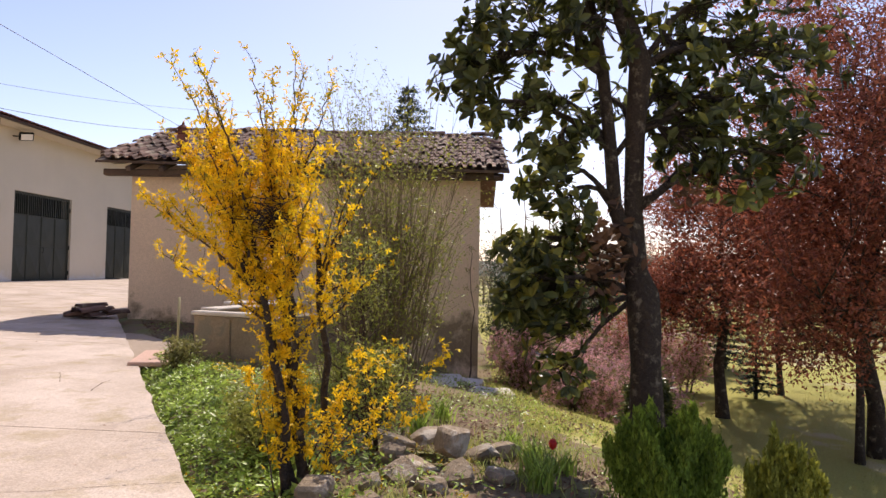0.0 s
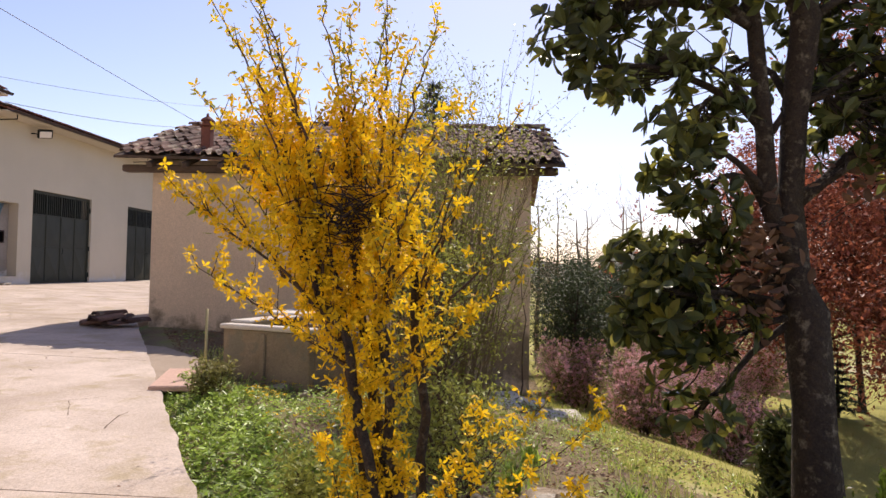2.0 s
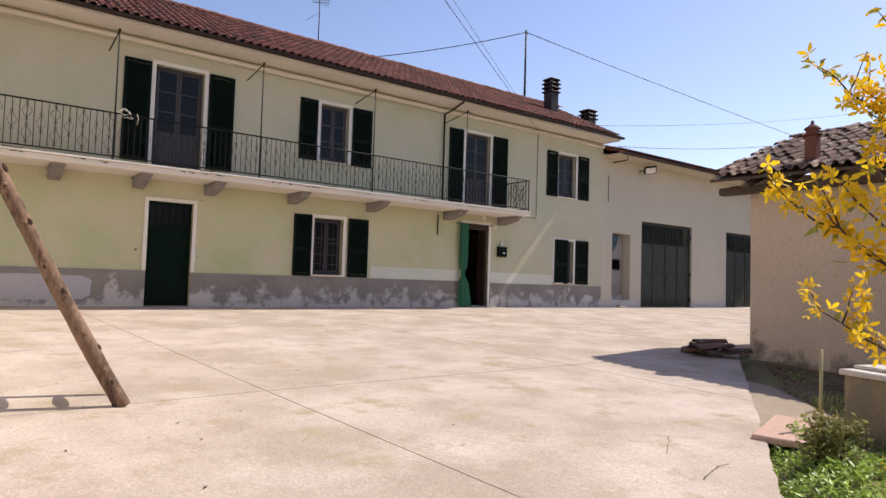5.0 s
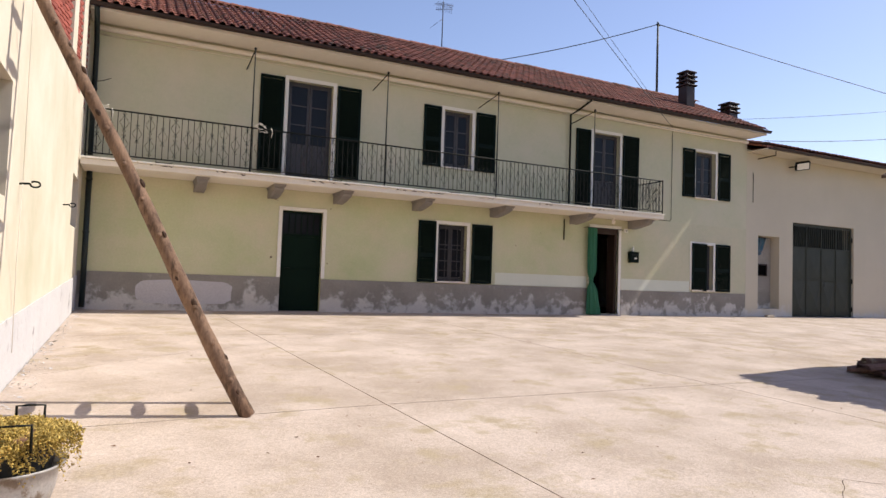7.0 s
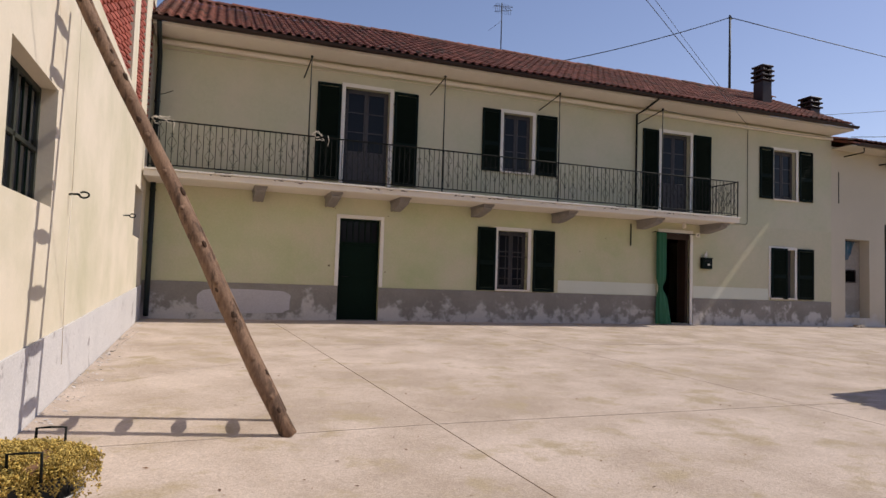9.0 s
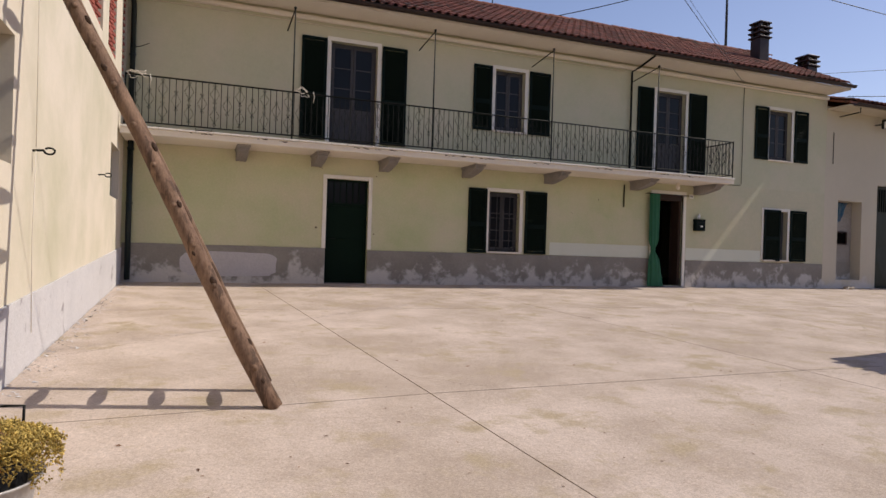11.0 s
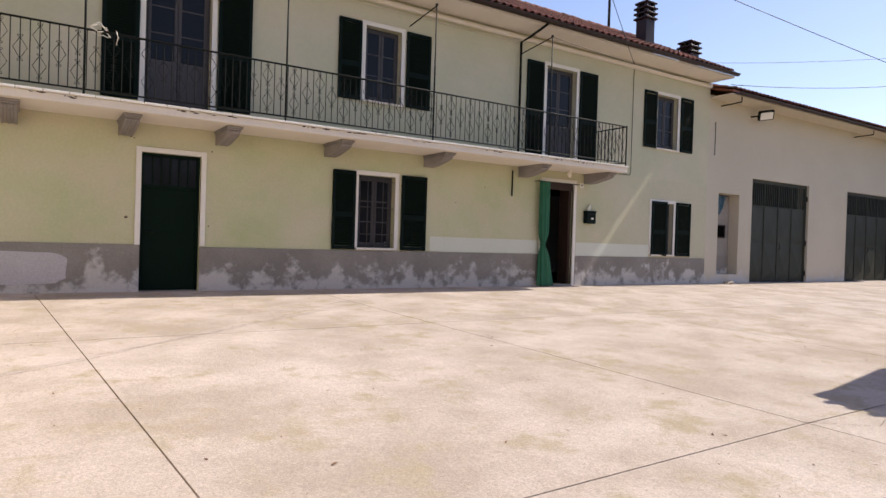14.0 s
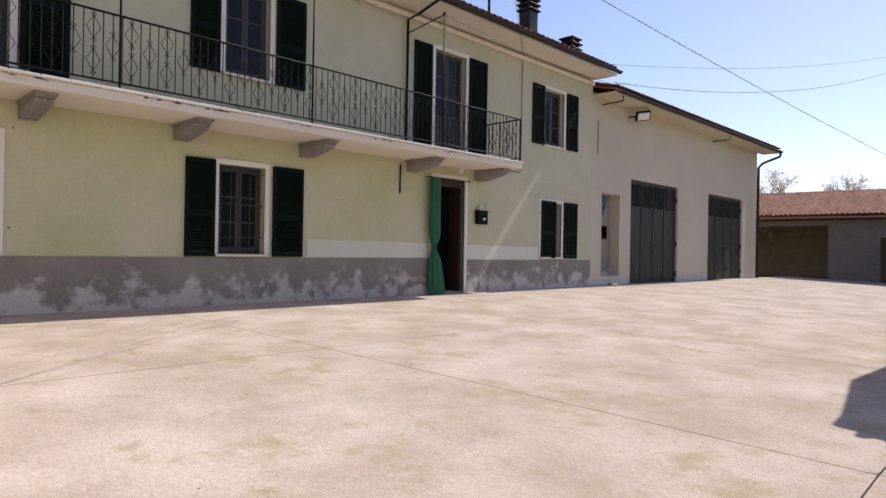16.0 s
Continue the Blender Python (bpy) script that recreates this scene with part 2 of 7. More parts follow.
M_GLASS = bpy.data.materials.new("window_glass")
M_GLASS.use_nodes = True
_b = M_GLASS.node_tree.nodes["Principled BSDF"]
_b.inputs["Base Color"].default_value = (0.012, 0.014, 0.018, 1)
_b.inputs["Roughness"].default_value = 0.04
_b.inputs["Specular IOR Level"].default_value = 0.14


# ---- mesh helpers ----
def link_mesh(name, me, material, parent=None, label="", kind=""):
    ob = new(name, me)
    if material and not me.materials:
        me.materials.append(material)
    if parent is not None:
        ob.parent = parent
    return tagged(ob, label=label, kind=kind)


def part(name, bm, material, parent=None, label="", kind="", smooth=False):
    me = bpy.data.meshes.new(name)
    bm.to_mesh(me)
    bm.free()
    if smooth:
        for p in me.polygons:
            p.use_smooth = True
    return link_mesh(name, me, material, parent, label, kind)


def data_part(name, vs, fs, material, parent=None, label="", kind="", smooth=False):
    me = bpy.data.meshes.new(name)
    me.from_pydata([tuple(v) for v in vs], [], [tuple(f) for f in fs])
    me.update()
    if smooth:
        for p in me.polygons:
            p.use_smooth = True
    return link_mesh(name, me, material, parent, label, kind)


def empty(name, at=(0, 0, 0), label="", category="", group="", kind=""):
    ob = new(name)
    ob.location = at
    ob.empty_display_size = 0.1
    return tagged(ob, label, category, group, kind)


def box(bm, x0, x1, y0, y1, z0, z1, bev=0.0, m=None):
    vs = [bm.verts.new(p) for p in ((x0, y0, z0), (x1, y0, z0), (x1, y1, z0), (x0, y1, z0), (x0, y0, z1), (x1, y0, z1), (x1, y1, z1), (x0, y1, z1))]
    fs = [bm.faces.new([vs[i] for i in f]) for f in ((3, 2, 1, 0), (4, 5, 6, 7), (0, 1, 5, 4), (1, 2, 6, 5), (2, 3, 7, 6), (3, 0, 4, 7))]
    if bev:
        es = list({e for f in fs for e in f.edges})
        r = bmesh.ops.bevel(bm, geom=es, offset=bev, segments=1, affect="EDGES", profile=0.5)
        vs = list({v for f in r["faces"] for v in f.verts} | {v for v in vs if v.is_valid})
    if m is not None:
        for v in vs:
            v.co = m @ v.co
    return vs


def box_part(name, x0, x1, y0, y1, z0, z1, material, parent=None, bev=0.0, label="", kind="", m=None):
    bm = bmesh.new()
    box(bm, x0, x1, y0, y1, z0, z1, bev, m)
    return part(name, bm, material, parent, label, kind)


def tube_data(paths, sides=6):
    """Tubes round polylines: each path is a list of (point, radius)."""
    vs, fs = [], []
    for path in paths:
        base = len(vs)
        n = len(path)
        prev = None
        for i, (p, r) in enumerate(path):
            p = Vector(p)
            a = Vector(path[max(i - 1, 0)][0])
            b = Vector(path[min(i + 1, n - 1)][0])
            d = (b - a).normalized() if (b - a).length > 1e-6 else Vector((0, 0, 1))
            u = d.orthogonal().normalized() if prev is None else (prev - d * prev.dot(d))
            if u.length < 1e-4:
                u = d.orthogonal()
            u.normalize()
            prev = u
            w = d.cross(u)
            for k in range(sides):
                a_ = 2 * math.pi * k / sides
                vs.append(p + (u * math.cos(a_) + w * math.sin(a_)) * r)
        for i in range(n - 1):
            for k in range(sides):
                k2 = (k + 1) % sides
                fs.append((base + i * sides + k, base + i * sides + k2, base + (i + 1) * sides + k2, base + (i + 1) * sides + k))
        fs.append(tuple(base + k for k in reversed(range(sides))))
        fs.append(tuple(base + (n - 1) * sides + k for k in range(sides)))
    return vs, fs


def tube_part(name, paths, material, parent=None, sides=6, label="", kind=""):
    vs, fs = tube_data(paths, sides)
    return data_part(name, vs, fs, material, parent, label, kind, smooth=True)


def lathe(bm, prof, at=(0, 0, 0), seg=24):
    rings = []
    for r, z in prof:
        rings.append([bm.verts.new((at[0] + r * math.cos(2 * math.pi * k / seg), at[1] + r * math.sin(2 * math.pi * k / seg), at[2] + z)) for k in range(seg)])
    for a, b in zip(rings, rings[1:]):
        for k in range(seg):
            bm.faces.new((a[k], a[(k + 1) % seg], b[(k + 1) % seg], b[k]))
    bm.faces.new(list(reversed(rings[0])))
    bm.faces.new(rings[-1])


def wall(name, axis, at, thick, a0, a1, z0, z1, holes, material, parent=None, label="", kind="structure", top=None):
    """A wall in the plane axis = at, from a0 to a1, with rectangular holes (a0, a1, z0, z1). thick reaches away from the yard.
    top: a function of a for a sloping top edge."""
    us = sorted({a0, a1, *(h[0] for h in holes), *(h[1] for h in holes)})
    zs = sorted({z0, z1, *(h[2] for h in holes), *(h[3] for h in holes)})
    us = [u for u in us if a0 <= u <= a1]
    zs = [z for z in zs if z0 <= z <= z1]

    def P(u, z, d):
        if top and z == z1:
            z = top(u)
        return (u, at + d, z) if axis == "y" else (at + d, u, z)

    def solid(i, j):
        if not (0 <= i < len(us) - 1 and 0 <= j < len(zs) - 1):
            return False
        cu, cz = (us[i] + us[i + 1]) / 2, (zs[j] + zs[j + 1]) / 2
        return not any(h[0] < cu < h[1] and h[2] < cz < h[3] for h in holes)

    bm = bmesh.new()
    cache = {}

    def V(u, z, d):
        k = (round(u, 4), round(z, 4), d)
        if k not in cache:
            cache[k] = bm.verts.new(P(u, z, d))
        return cache[k]

    for i in range(len(us) - 1):
        for j in range(len(zs) - 1):
            if not solid(i, j):
                continue
            u, u2, z, z2 = us[i], us[i + 1], zs[j], zs[j + 1]
            for d in (0, thick):
                bm.faces.new((V(u, z, d), V(u2, z, d), V(u2, z2, d), V(u, z2, d)))
            if not solid(i - 1, j):
                bm.faces.new((V(u, z, 0), V(u, z2, 0), V(u, z2, thick), V(u, z, thick)))
            if not solid(i + 1, j):
                bm.faces.new((V(u2, z, 0), V(u2, z2, 0), V(u2, z2, thick), V(u2, z, thick)))
            if not solid(i, j - 1):
                bm.faces.new((V(u, z, 0), V(u2, z, 0), V(u2, z, thick), V(u, z, thick)))
            if not solid(i, j + 1):
                bm.faces.new((V(u, z2, 0), V(u2, z2, 0), V(u2, z2, thick), V(u, z2, thick)))
    bmesh.ops.recalc_face_normals(bm, faces=bm.faces)
    return part(name, bm, material, parent, label, kind)


# ---- the lie of the land ----
EDGE_A, EDGE_B = (6.4, -12.75), (2.5, -15.05)
EDIR = Vector((EDGE_A[0] - EDGE_B[0], EDGE_A[1] - EDGE_B[1])).normalized()


def edge_distance(x, y):
    """How far a place lies beyond the edge of the paving, on the garden's side."""
    return min((x - EDGE_B[0]) * EDIR.y - (y - EDGE_B[1]) * EDIR.x, -9.3 - y)


def yard_z(x, y):
    return 0.038 * min(y, 0.0)


def ground_z(x, y):
    d = edge_distance(x, y)
    if d < 0.35:
        back = max(0.0, y - 6)
        return yard_z(x, y) - 0.14 if d < 0.0 else yard_z(x, y) - 0.14 + 0.10 * min(1.0, d / 0.3)
    ye = y + d * EDIR.x if x < 12 else -9.3
    base = 0.038 * min(max(ye, -26), 0)
    k = min(d, 9.0)
    drop = 0.04 + 0.03 * k + 0.0215 * k * k * (1 if k < 7 else 1)
    z = base - min(drop, 1.45 + 0.02 * (d - 6) if d > 6 else drop)
    return max(z, -2.35) + 0.03 * math.sin(x * 0.9) * math.cos(y * 0.7)


def axis_steps(lo, hi, c0, c1, fine, coarse_growth=1.35):
    vals = list(np.arange(c0, c1 + 1e-6, fine))
    s, v = fine, c1
    while v < hi:
        s *= coarse_growth
        v = min(v + s, hi)
        vals.append(v)
    s, v = fine, c0
    while v > lo:
        s *= coarse_growth
        v = max(v - s, lo)
        vals.insert(0, v)
    return [float(q) for q in vals]


gx, gy = axis_steps(-600, 900, -4, 30, 0.4), axis_steps(-700, 600, -32, 2, 0.4)
gv = [(x, y, ground_z(x, y)) for y in gy for x in gx]
W = len(gx)
gf = [(j * W + i, j * W + i + 1, (j + 1) * W + i + 1, (j + 1) * W + i) for j in range(len(gy) - 1) for i in range(W - 1)]
ground = data_part("ground", gv, gf, M_SOIL, kind="structure", label="sloping garden soil and yellow-green lawn", smooth=True)
ground.data.materials.append(M_LAWN)
for p in ground.data.polygons:
    c = p.center
    if edge_distance(c.x, c.y) > 4.6 + 0.8 * math.sin(c.x * 0.8) and not (c.x > 11 and c.y > -17.2):
        p.material_index = 1
    if edge_distance(c.x, c.y) < -1 and (c.x < -4 or c.x > 45 or c.y > 8):
        p.material_index = 1

# ---- paving: cast slabs with open joints ----
JX = [-10.4, -6.05, -1.7, 2.65, 7.13, 11.4, 15.7, 20.0, 24.35, 28.7, 33.05, 37.4, 41.7]
JY = [-27.3, -22.8, -18.3, -9.28, -4.15, -0.42, 0.0]
SKEW = -0.072


def clip_poly(poly, f):
    out = []
    for i, a in enumerate(poly):
        b = poly[(i + 1) % len(poly)]
        fa, fb = f(a), f(b)
        if fa <= 0:
            out.append(a)
        if (fa < 0 < fb) or (fb < 0 < fa):
            t = fa / (fa - fb)
            out.append((a[0] + (b[0] - a[0]) * t, a[1] + (b[1] - a[1]) * t))
    return out


def make_slabs():
    top = empty("yard_paving", (0, 0, 0), "pale pinkish concrete yard cast in large square slabs", kind="structure")
    rng = random.Random(4)
    for i in range(len(JX) - 1):
        for j in range(len(JY) - 1):
            g = 0.006
            y0, y1 = JY[j] + g, JY[j + 1] - g
            poly = [(JX[i] + g + SKEW * y0, y0), (JX[i + 1] - g + SKEW * y0, y0), (JX[i + 1] - g + SKEW * y1, y1), (JX[i] + g + SKEW * y1, y1)]
            # the cross joint runs a little askew near the barn
            poly = [(x, y + (0.075 * max(-6.0, min(0.0, x - 4.6)) if abs(y + 9.28) < 0.02 else 0)) for x, y in poly]
            if y1 < -9.2:
                poly = clip_poly(poly, lambda p: (p[0] - EDGE_B[0]) * EDIR.y - (p[1] - EDGE_B[1]) * EDIR.x)
            poly = clip_poly(poly, lambda p: p[0] - 38.25)
            if y0 > -13:
                poly = clip_poly(poly, lambda p: 0.03 - p[0])
            if poly and min(p[0] for p in poly) > 11.0 and y0 < -9.3:
                continue
            if len(poly) < 3:
                continue
            # break the garden edge up a little
            fine = []
            for k, a in enumerate(poly):
                b = poly[(k + 1) % len(poly)]
                fine.append(a)
                if abs(edge_distance(*a)) < 1e-3 and abs(edge_distance(*b)) < 1e-3:
                    n = max(2, int(math.dist(a, b) / 0.18))
                    for q in range(1, n):
                        t = q / n
                        o = rng.uniform(-0.016, 0.014)
                        fine.append((a[0] + (b[0] - a[0]) * t - EDIR.y * o, a[1] + (b[1] - a[1]) * t + EDIR.x * o))
            bm = bmesh.new()
            up = [bm.verts.new((x, y, yard_z(x, y))) for x, y in fine]
            dn = [bm.verts.new((x, y, yard_z(x, y) - 0.13)) for x, y in fine]
            bm.faces.new(up)
            bm.faces.new(list(reversed(dn)))
            for k in range(len(up)):
                k2 = (k + 1) % len(up)
                bm.faces.new((up[k], dn[k], dn[k2], up[k2]))
            bmesh.ops.recalc_face_normals(bm, faces=bm.faces)
            part("slab", bm, M_CONC, top)


make_slabs()

# ---- the farmhouse ----
WY = 0.42
house_holes = [
    (4.15, 5.12, 0.0, 2.38), (13.2, 14.22, 0.03, 2.58), (8.2, 9.05, 0.84, 2.33), (17.26, 18.2, 0.84, 2.30),
    (4.16, 5.24, 3.2, 5.49), (13.2, 14.2, 3.2, 5.42), (8.27, 9.1, 3.86, 5.38), (17.35, 18.25, 3.84, 5.34)]
low_holes = [(20.34, 21.42, 0.27, 2.78), (22.12, 25.58, 0.0, 3.36), (28.28, 31.9, 0.0, 3.36)]
wall("wall_house_lower", "y", 0, WY, 0.0, 19.74, -0.15, 2.95, [(a, b, max(c, -0.15), d) for a, b, c, d in house_holes if d < 3], M_HOUSE)
wall("wall_house_upper", "y", 0, WY, 0.0, 19.74, 2.95, 6.18, [h for h in house_holes if h[3] > 3], M_HOUSEUP)
wall("wall_wing", "y", 0, WY, 19.742, 33.62, -0.15, 5.70, low_holes, M_BARNWALL)
wall("wall_wing_end", "x", 33.62, -0.4, 0.42, 6.5, -0.3, 5.7, [], M_BARNWALL, top=lambda u: 5.7 + 0.28 * min(u, 3.2))
wall("wall_wing_back", "y", 6.5, 0.3, 0.0, 33.62, -0.3, 5.6, [], M_BARNWALL)
wall("wall_house_gable", "x", 19.74, 0.3, 0.43, 6.5, 5.0, 6.2, [], M_HOUSEUP, top=lambda u: 6.2 + 0.5 * min(u, 6.2 - u))
# Unseen inner walls and floors, coloured near-black as if in deep shade.
wall("wall_cross_1", "x", 12.0, 0.2, 0.43, 6.4, 0.0, 5.7, [], M_BLACK)
wall("wall_cross_2", "x", 26.5, 0.2, 0.43, 6.4, 0.0, 5.0, [], M_BLACK)
box_part("floor_house", 0.1, 33.2, 0.43, 6.4, -0.12, -0.02, M_BLACK, kind="structure")
box_part("floor_upper", 0.1, 19.7, 0.43, 6.4, 2.9, 3.1, M_BLACK, kind="structure")

# eaves and roofs
box_part("soffit", 0.02, 19.73, -0.78, -0.003, 6.03, 6.09, M_SOFFIT, kind="structure", label="off-white boarded eaves")
box_part("cornice", 0.1, 19.72, -0.10, -0.003, 5.86, 5.96, M_SOFFIT, kind="structure", bev=0.02)


def gutter(name, x0, x1, y, z, material, label):
    bm = bmesh.new()
    n = 8
    ra, rb = [], []
    for k in range(n + 1):
        a = math.pi * k / n
        for r, store in ((0.075, ra), (0.066, rb)):
            store.append([bm.verts.new((x, y - r * math.cos(a), z - r * math.sin(a))) for x in (x0, x1)])
    for ring in (ra, rb):
        for a, b in zip(ring, ring[1:]):
            bm.faces.new((a[0], a[1], b[1], b[0]))
    for e in (0, -1):
        bm.faces.new((ra[e][0], ra[e][1], rb[e][1], rb[e][0]))
    for s in (0, 1):
        bm.faces.new([r[s] for r in ra] + [r[s] for r in reversed(rb)])
    bmesh.ops.recalc_face_normals(bm, faces=bm.faces)
    return part(name, bm, material, None, label, "structure")


gutter("gutter_house", 0.02, 19.77, -0.87, 6.14, M_BROWNMETAL, "brown metal half-round gutter under the tiled roof")
gutter("gutter_wing", 19.9, 34.35, -0.80, 5.66, M_BROWNMETAL, "dark brown gutter along the low wing's eaves")


def slope_sheet(name, pts, thick, material, label=""):
    bm = bmesh.new()
    up = [bm.verts.new(p) for p in pts]
    dn = [bm.verts.new((p[0], p[1], p[2] - thick)) for p in pts]
    bm.faces.new(up)
    bm.faces.new(list(reversed(dn)))
    for k in range(len(up)):
        bm.faces.new((up[k], dn[k], dn[(k + 1) % len(up)], up[(k + 1) % len(up)]))
    bmesh.ops.recalc_face_normals(bm, faces=bm.faces)
    return part(name, bm, material, None, label, "structure")


RY, RZ, EY, EZ = 3.0, 8.12, -0.82, 6.17
slope_sheet("roof_deck_front", [(0.0, EY, EZ), (19.73, EY, EZ), (20.5, RY, RZ - 0.04), (0.0, RY, RZ - 0.04)], 0.07, M_OLDWOOD)
slope_sheet("roof_deck_back", [(0.0, RY + 0.003, RZ - 0.04), (20.6, RY + 0.003, RZ - 0.04), (20.6, 7.0, 6.05), (0.0, 7.0, 6.05)], 0.07, M_TILE)
WEZ = 5.70
slope_sheet("wing_roof", [(19.76, -0.74, WEZ + 0.02), (34.4, -0.74, WEZ + 0.02), (34.4, 3.2, WEZ + 1.12), (20.75, 3.2, WEZ + 1.12)], 0.06, M_TILE)
slope_sheet("wing_roof_back", [(20.75, 3.2, WEZ + 1.12), (34.4, 3.2, WEZ + 1.12), (34.4, 7.0, WEZ), (20.75, 7.0, WEZ)], 0.06, M_TILE)
box_part("wing_soffit", 19.745, 34.3, -0.72, -0.003, 5.585, 5.62, M_BARNWALL, kind="structure")

# plinth pieces along the facade
plinth = empty("plinth", (0, 0, 0), "grey cement plinth, blotched and flaking", kind="structure")
for a, b, z1 in ((0.02, 4.147, 0.80), (5.123, 13.08, 0.78), (14.33, 19.7, 0.75)):
    box_part("plinth_length", a, b, -0.03, -0.003, -0.06, z1, M_PLINTH, plinth, bev=0.004)
box_part("primer_strip", 9.95, 13.05, -0.008, -0.004, 0.79, 1.12, M_STRIP, kind="structure", label="strip of white primer above the plinth")
box_part("primer_strip", 14.35, 17.15, -0.008, -0.004, 0.76, 1.10, M_STRIP, kind="structure", label="strip of white primer above the plinth")

# ---- the barn wing on the left side of the yard ----
LH = [(-9.86, -8.42, 1.46, 2.5), (-1.98, -0.70, 1.62, 2.56), (-8.6, -3.45, 4.03, 6.6), (-2.75, -1.75, 4.03, 6.6), (-0.72, -0.06, 4.03, 6.6)]
wall("wall_left", "x", 0, -0.42, -12.6, -0.004, -0.7, 7.6, LH, M_CREAM)
wall("wall_left_end", "y", -12.6, 0.4, -9.0, -0.43, -0.9, 7.6, [], M_CREAM)
bm = bmesh.new()
box(bm, 0.002, 0.022, -12.58, -0.03, -0.62, 0.70)
for v in bm.verts:
    if v.co.z > 0:
        v.co.z = 0.70 + 0.045 * v.co.y
part("base_left", bm, M_PALEBAND, None, "chalky white weathered base coat", "structure")
slope_sheet("left_roof", [(0.6, -13.1, 7.75), (0.6, 0.4, 7.75), (-5, 0.4, 9.8), (-5, -13.1, 9.8)], 0.1, M_TILE)
box_part("left_back", -9.0, -8.8, -12.6, 0.0, -0.5, 7.6, M_CREAM, kind="structure")

# ---- the small shed ----
SX, SY0, SY1 = 12.1, -16.8, -9.62
wall("wall_shed_front", "x", SX, 0.35, SY0, SY1, -2.0, 2.74, [], M_SHED, label="brown lime-rendered shed wall")
wall("wall_shed_side", "y", SY0, 0.35, SX + 0.352, 17.5, -2.6, 2.6, [], M_SHED, top=lambda u: 2.74 + 0.40 * (u - SX) if u < 15 else 2.74 + 0.40 * (18 - u))
wall("wall_shed_yard_side", "y", SY1, -0.35, SX + 0.352, 17.5, -0.8, 2.6, [], M_SHED, top=lambda u: 2.74 + 0.40 * (u - SX) if u < 15 else 2.74 + 0.40 * (18 - u))
wall("wall_shed_back", "x", 17.5, 0.3, SY0, SY1, -2.6, 2.6, [], M_SHED)
slope_sheet("shed_deck", [(11.55, -17.35, 2.62), (11.55, -9.15, 2.74), (14.85, -8.9, 4.0), (14.85, -17.35, 3.94)], 0.05, M_OLDWOOD)
slope_sheet("shed_deck_back", [(14.852, -17.35, 3.94), (14.852, -8.9, 4.0), (18.1, -9.0, 2.6), (18.1, -17.35, 2.6)], 0.05, M_OLDTILE)

# ---- the open barn across the yard ----
BX = 38.3
wall("wall_far_barn", "x", BX, 0.3, -11.5, 12.0, -1.4, 2.75, [(-1.75, 11.6, -0.05, 2.5), (-5.3, -3.85, -0.2, 1.9)], mat("grey_render", (0.24, 0.21, 0.20), (0.17, 0.15, 0.15), scale=0.8, fine=12, rough=0.95, bump=0.2))
wall("wall_far_barn_back", "x", 44.5, 0.3, -11.5, 12.0, -1.4, 2.75, [], M_TUB)
slope_sheet("far_barn_roof", [(37.5, -11.9, 2.84), (41.4, -11.9, 4.22), (41.4, 12.4, 4.42), (37.5, 12.4, 2.96)], 0.08, M_BARNTILE)
slope_sheet("far_barn_roof_back", [(41.4, -11.9, 4.22), (45.2, -11.9, 2.7), (45.2, 12.4, 2.8), (41.4, 12.4, 4.42)], 0.08, M_BARNTILE)


# ---- windows, shutters and doors ----
def build_shutter(w, h, side):
    """A louvred shutter, hinged at its origin, spreading along +x, its foot at z = 0."""
    sh = empty("shutter", (0, 0, 0), "dark green louvred wooden shutter, folded open against the wall", "shutter", "shutters of the farmhouse")
    s = 0.065
    bm = bmesh.new()
    for a in ((0, s, 0, h), (w - s, w, 0, h), (s, w - s, 0, s * 1.2), (s, w - s, h - s, h), (s, w - s, h * 0.42 - 0.025, h * 0.42 + s + 0.025)):
        box(bm, a[0], a[1], -0.02, 0.02, a[2], a[3], 0.004)
    part("frame", bm, M_SHUT, sh)
    bm = bmesh.new()
    box(bm, s, w - s, -0.004, 0.004, -0.026, 0.026, 0, pose(0, 0, 0, 38 * side, 0, 0))
    slat = bpy.data.meshes.new("slat")
    bm.to_mesh(slat)
    bm.free()
    slat.materials.append(M_SHUT)
    z = s * 1.2 + 0.03
    while z < h - s - 0.02:
        if not (h * 0.42 < z < h * 0.42 + s):
            o = new("slat", slat)
            o.location = (0, 0, z)
            o.parent = sh
        z += 0.048
    for z in (h * 0.14, h * 0.86):
        box_part("hinge", -0.03, 0.05, -0.035, -0.021, z - 0.02, z + 0.02, M_IRON, sh)
    return sh


SHUT = {}


def shutter(x_hinge, z0, w, h, side, out=0.03, turn=0.0):
    key = (round(w, 2), round(h, 2), side)
    if key not in SHUT:
        SHUT[key] = build_shutter(w, h, side)
        first = True
    else:
        first = False
    m = pose(x_hinge, -out, z0, 0, 0, (0 if side > 0 else 180) + turn)
    if first:
        SHUT[key].matrix_basis = m
        return SHUT[key]
    return copy_thing(SHUT[key], m)


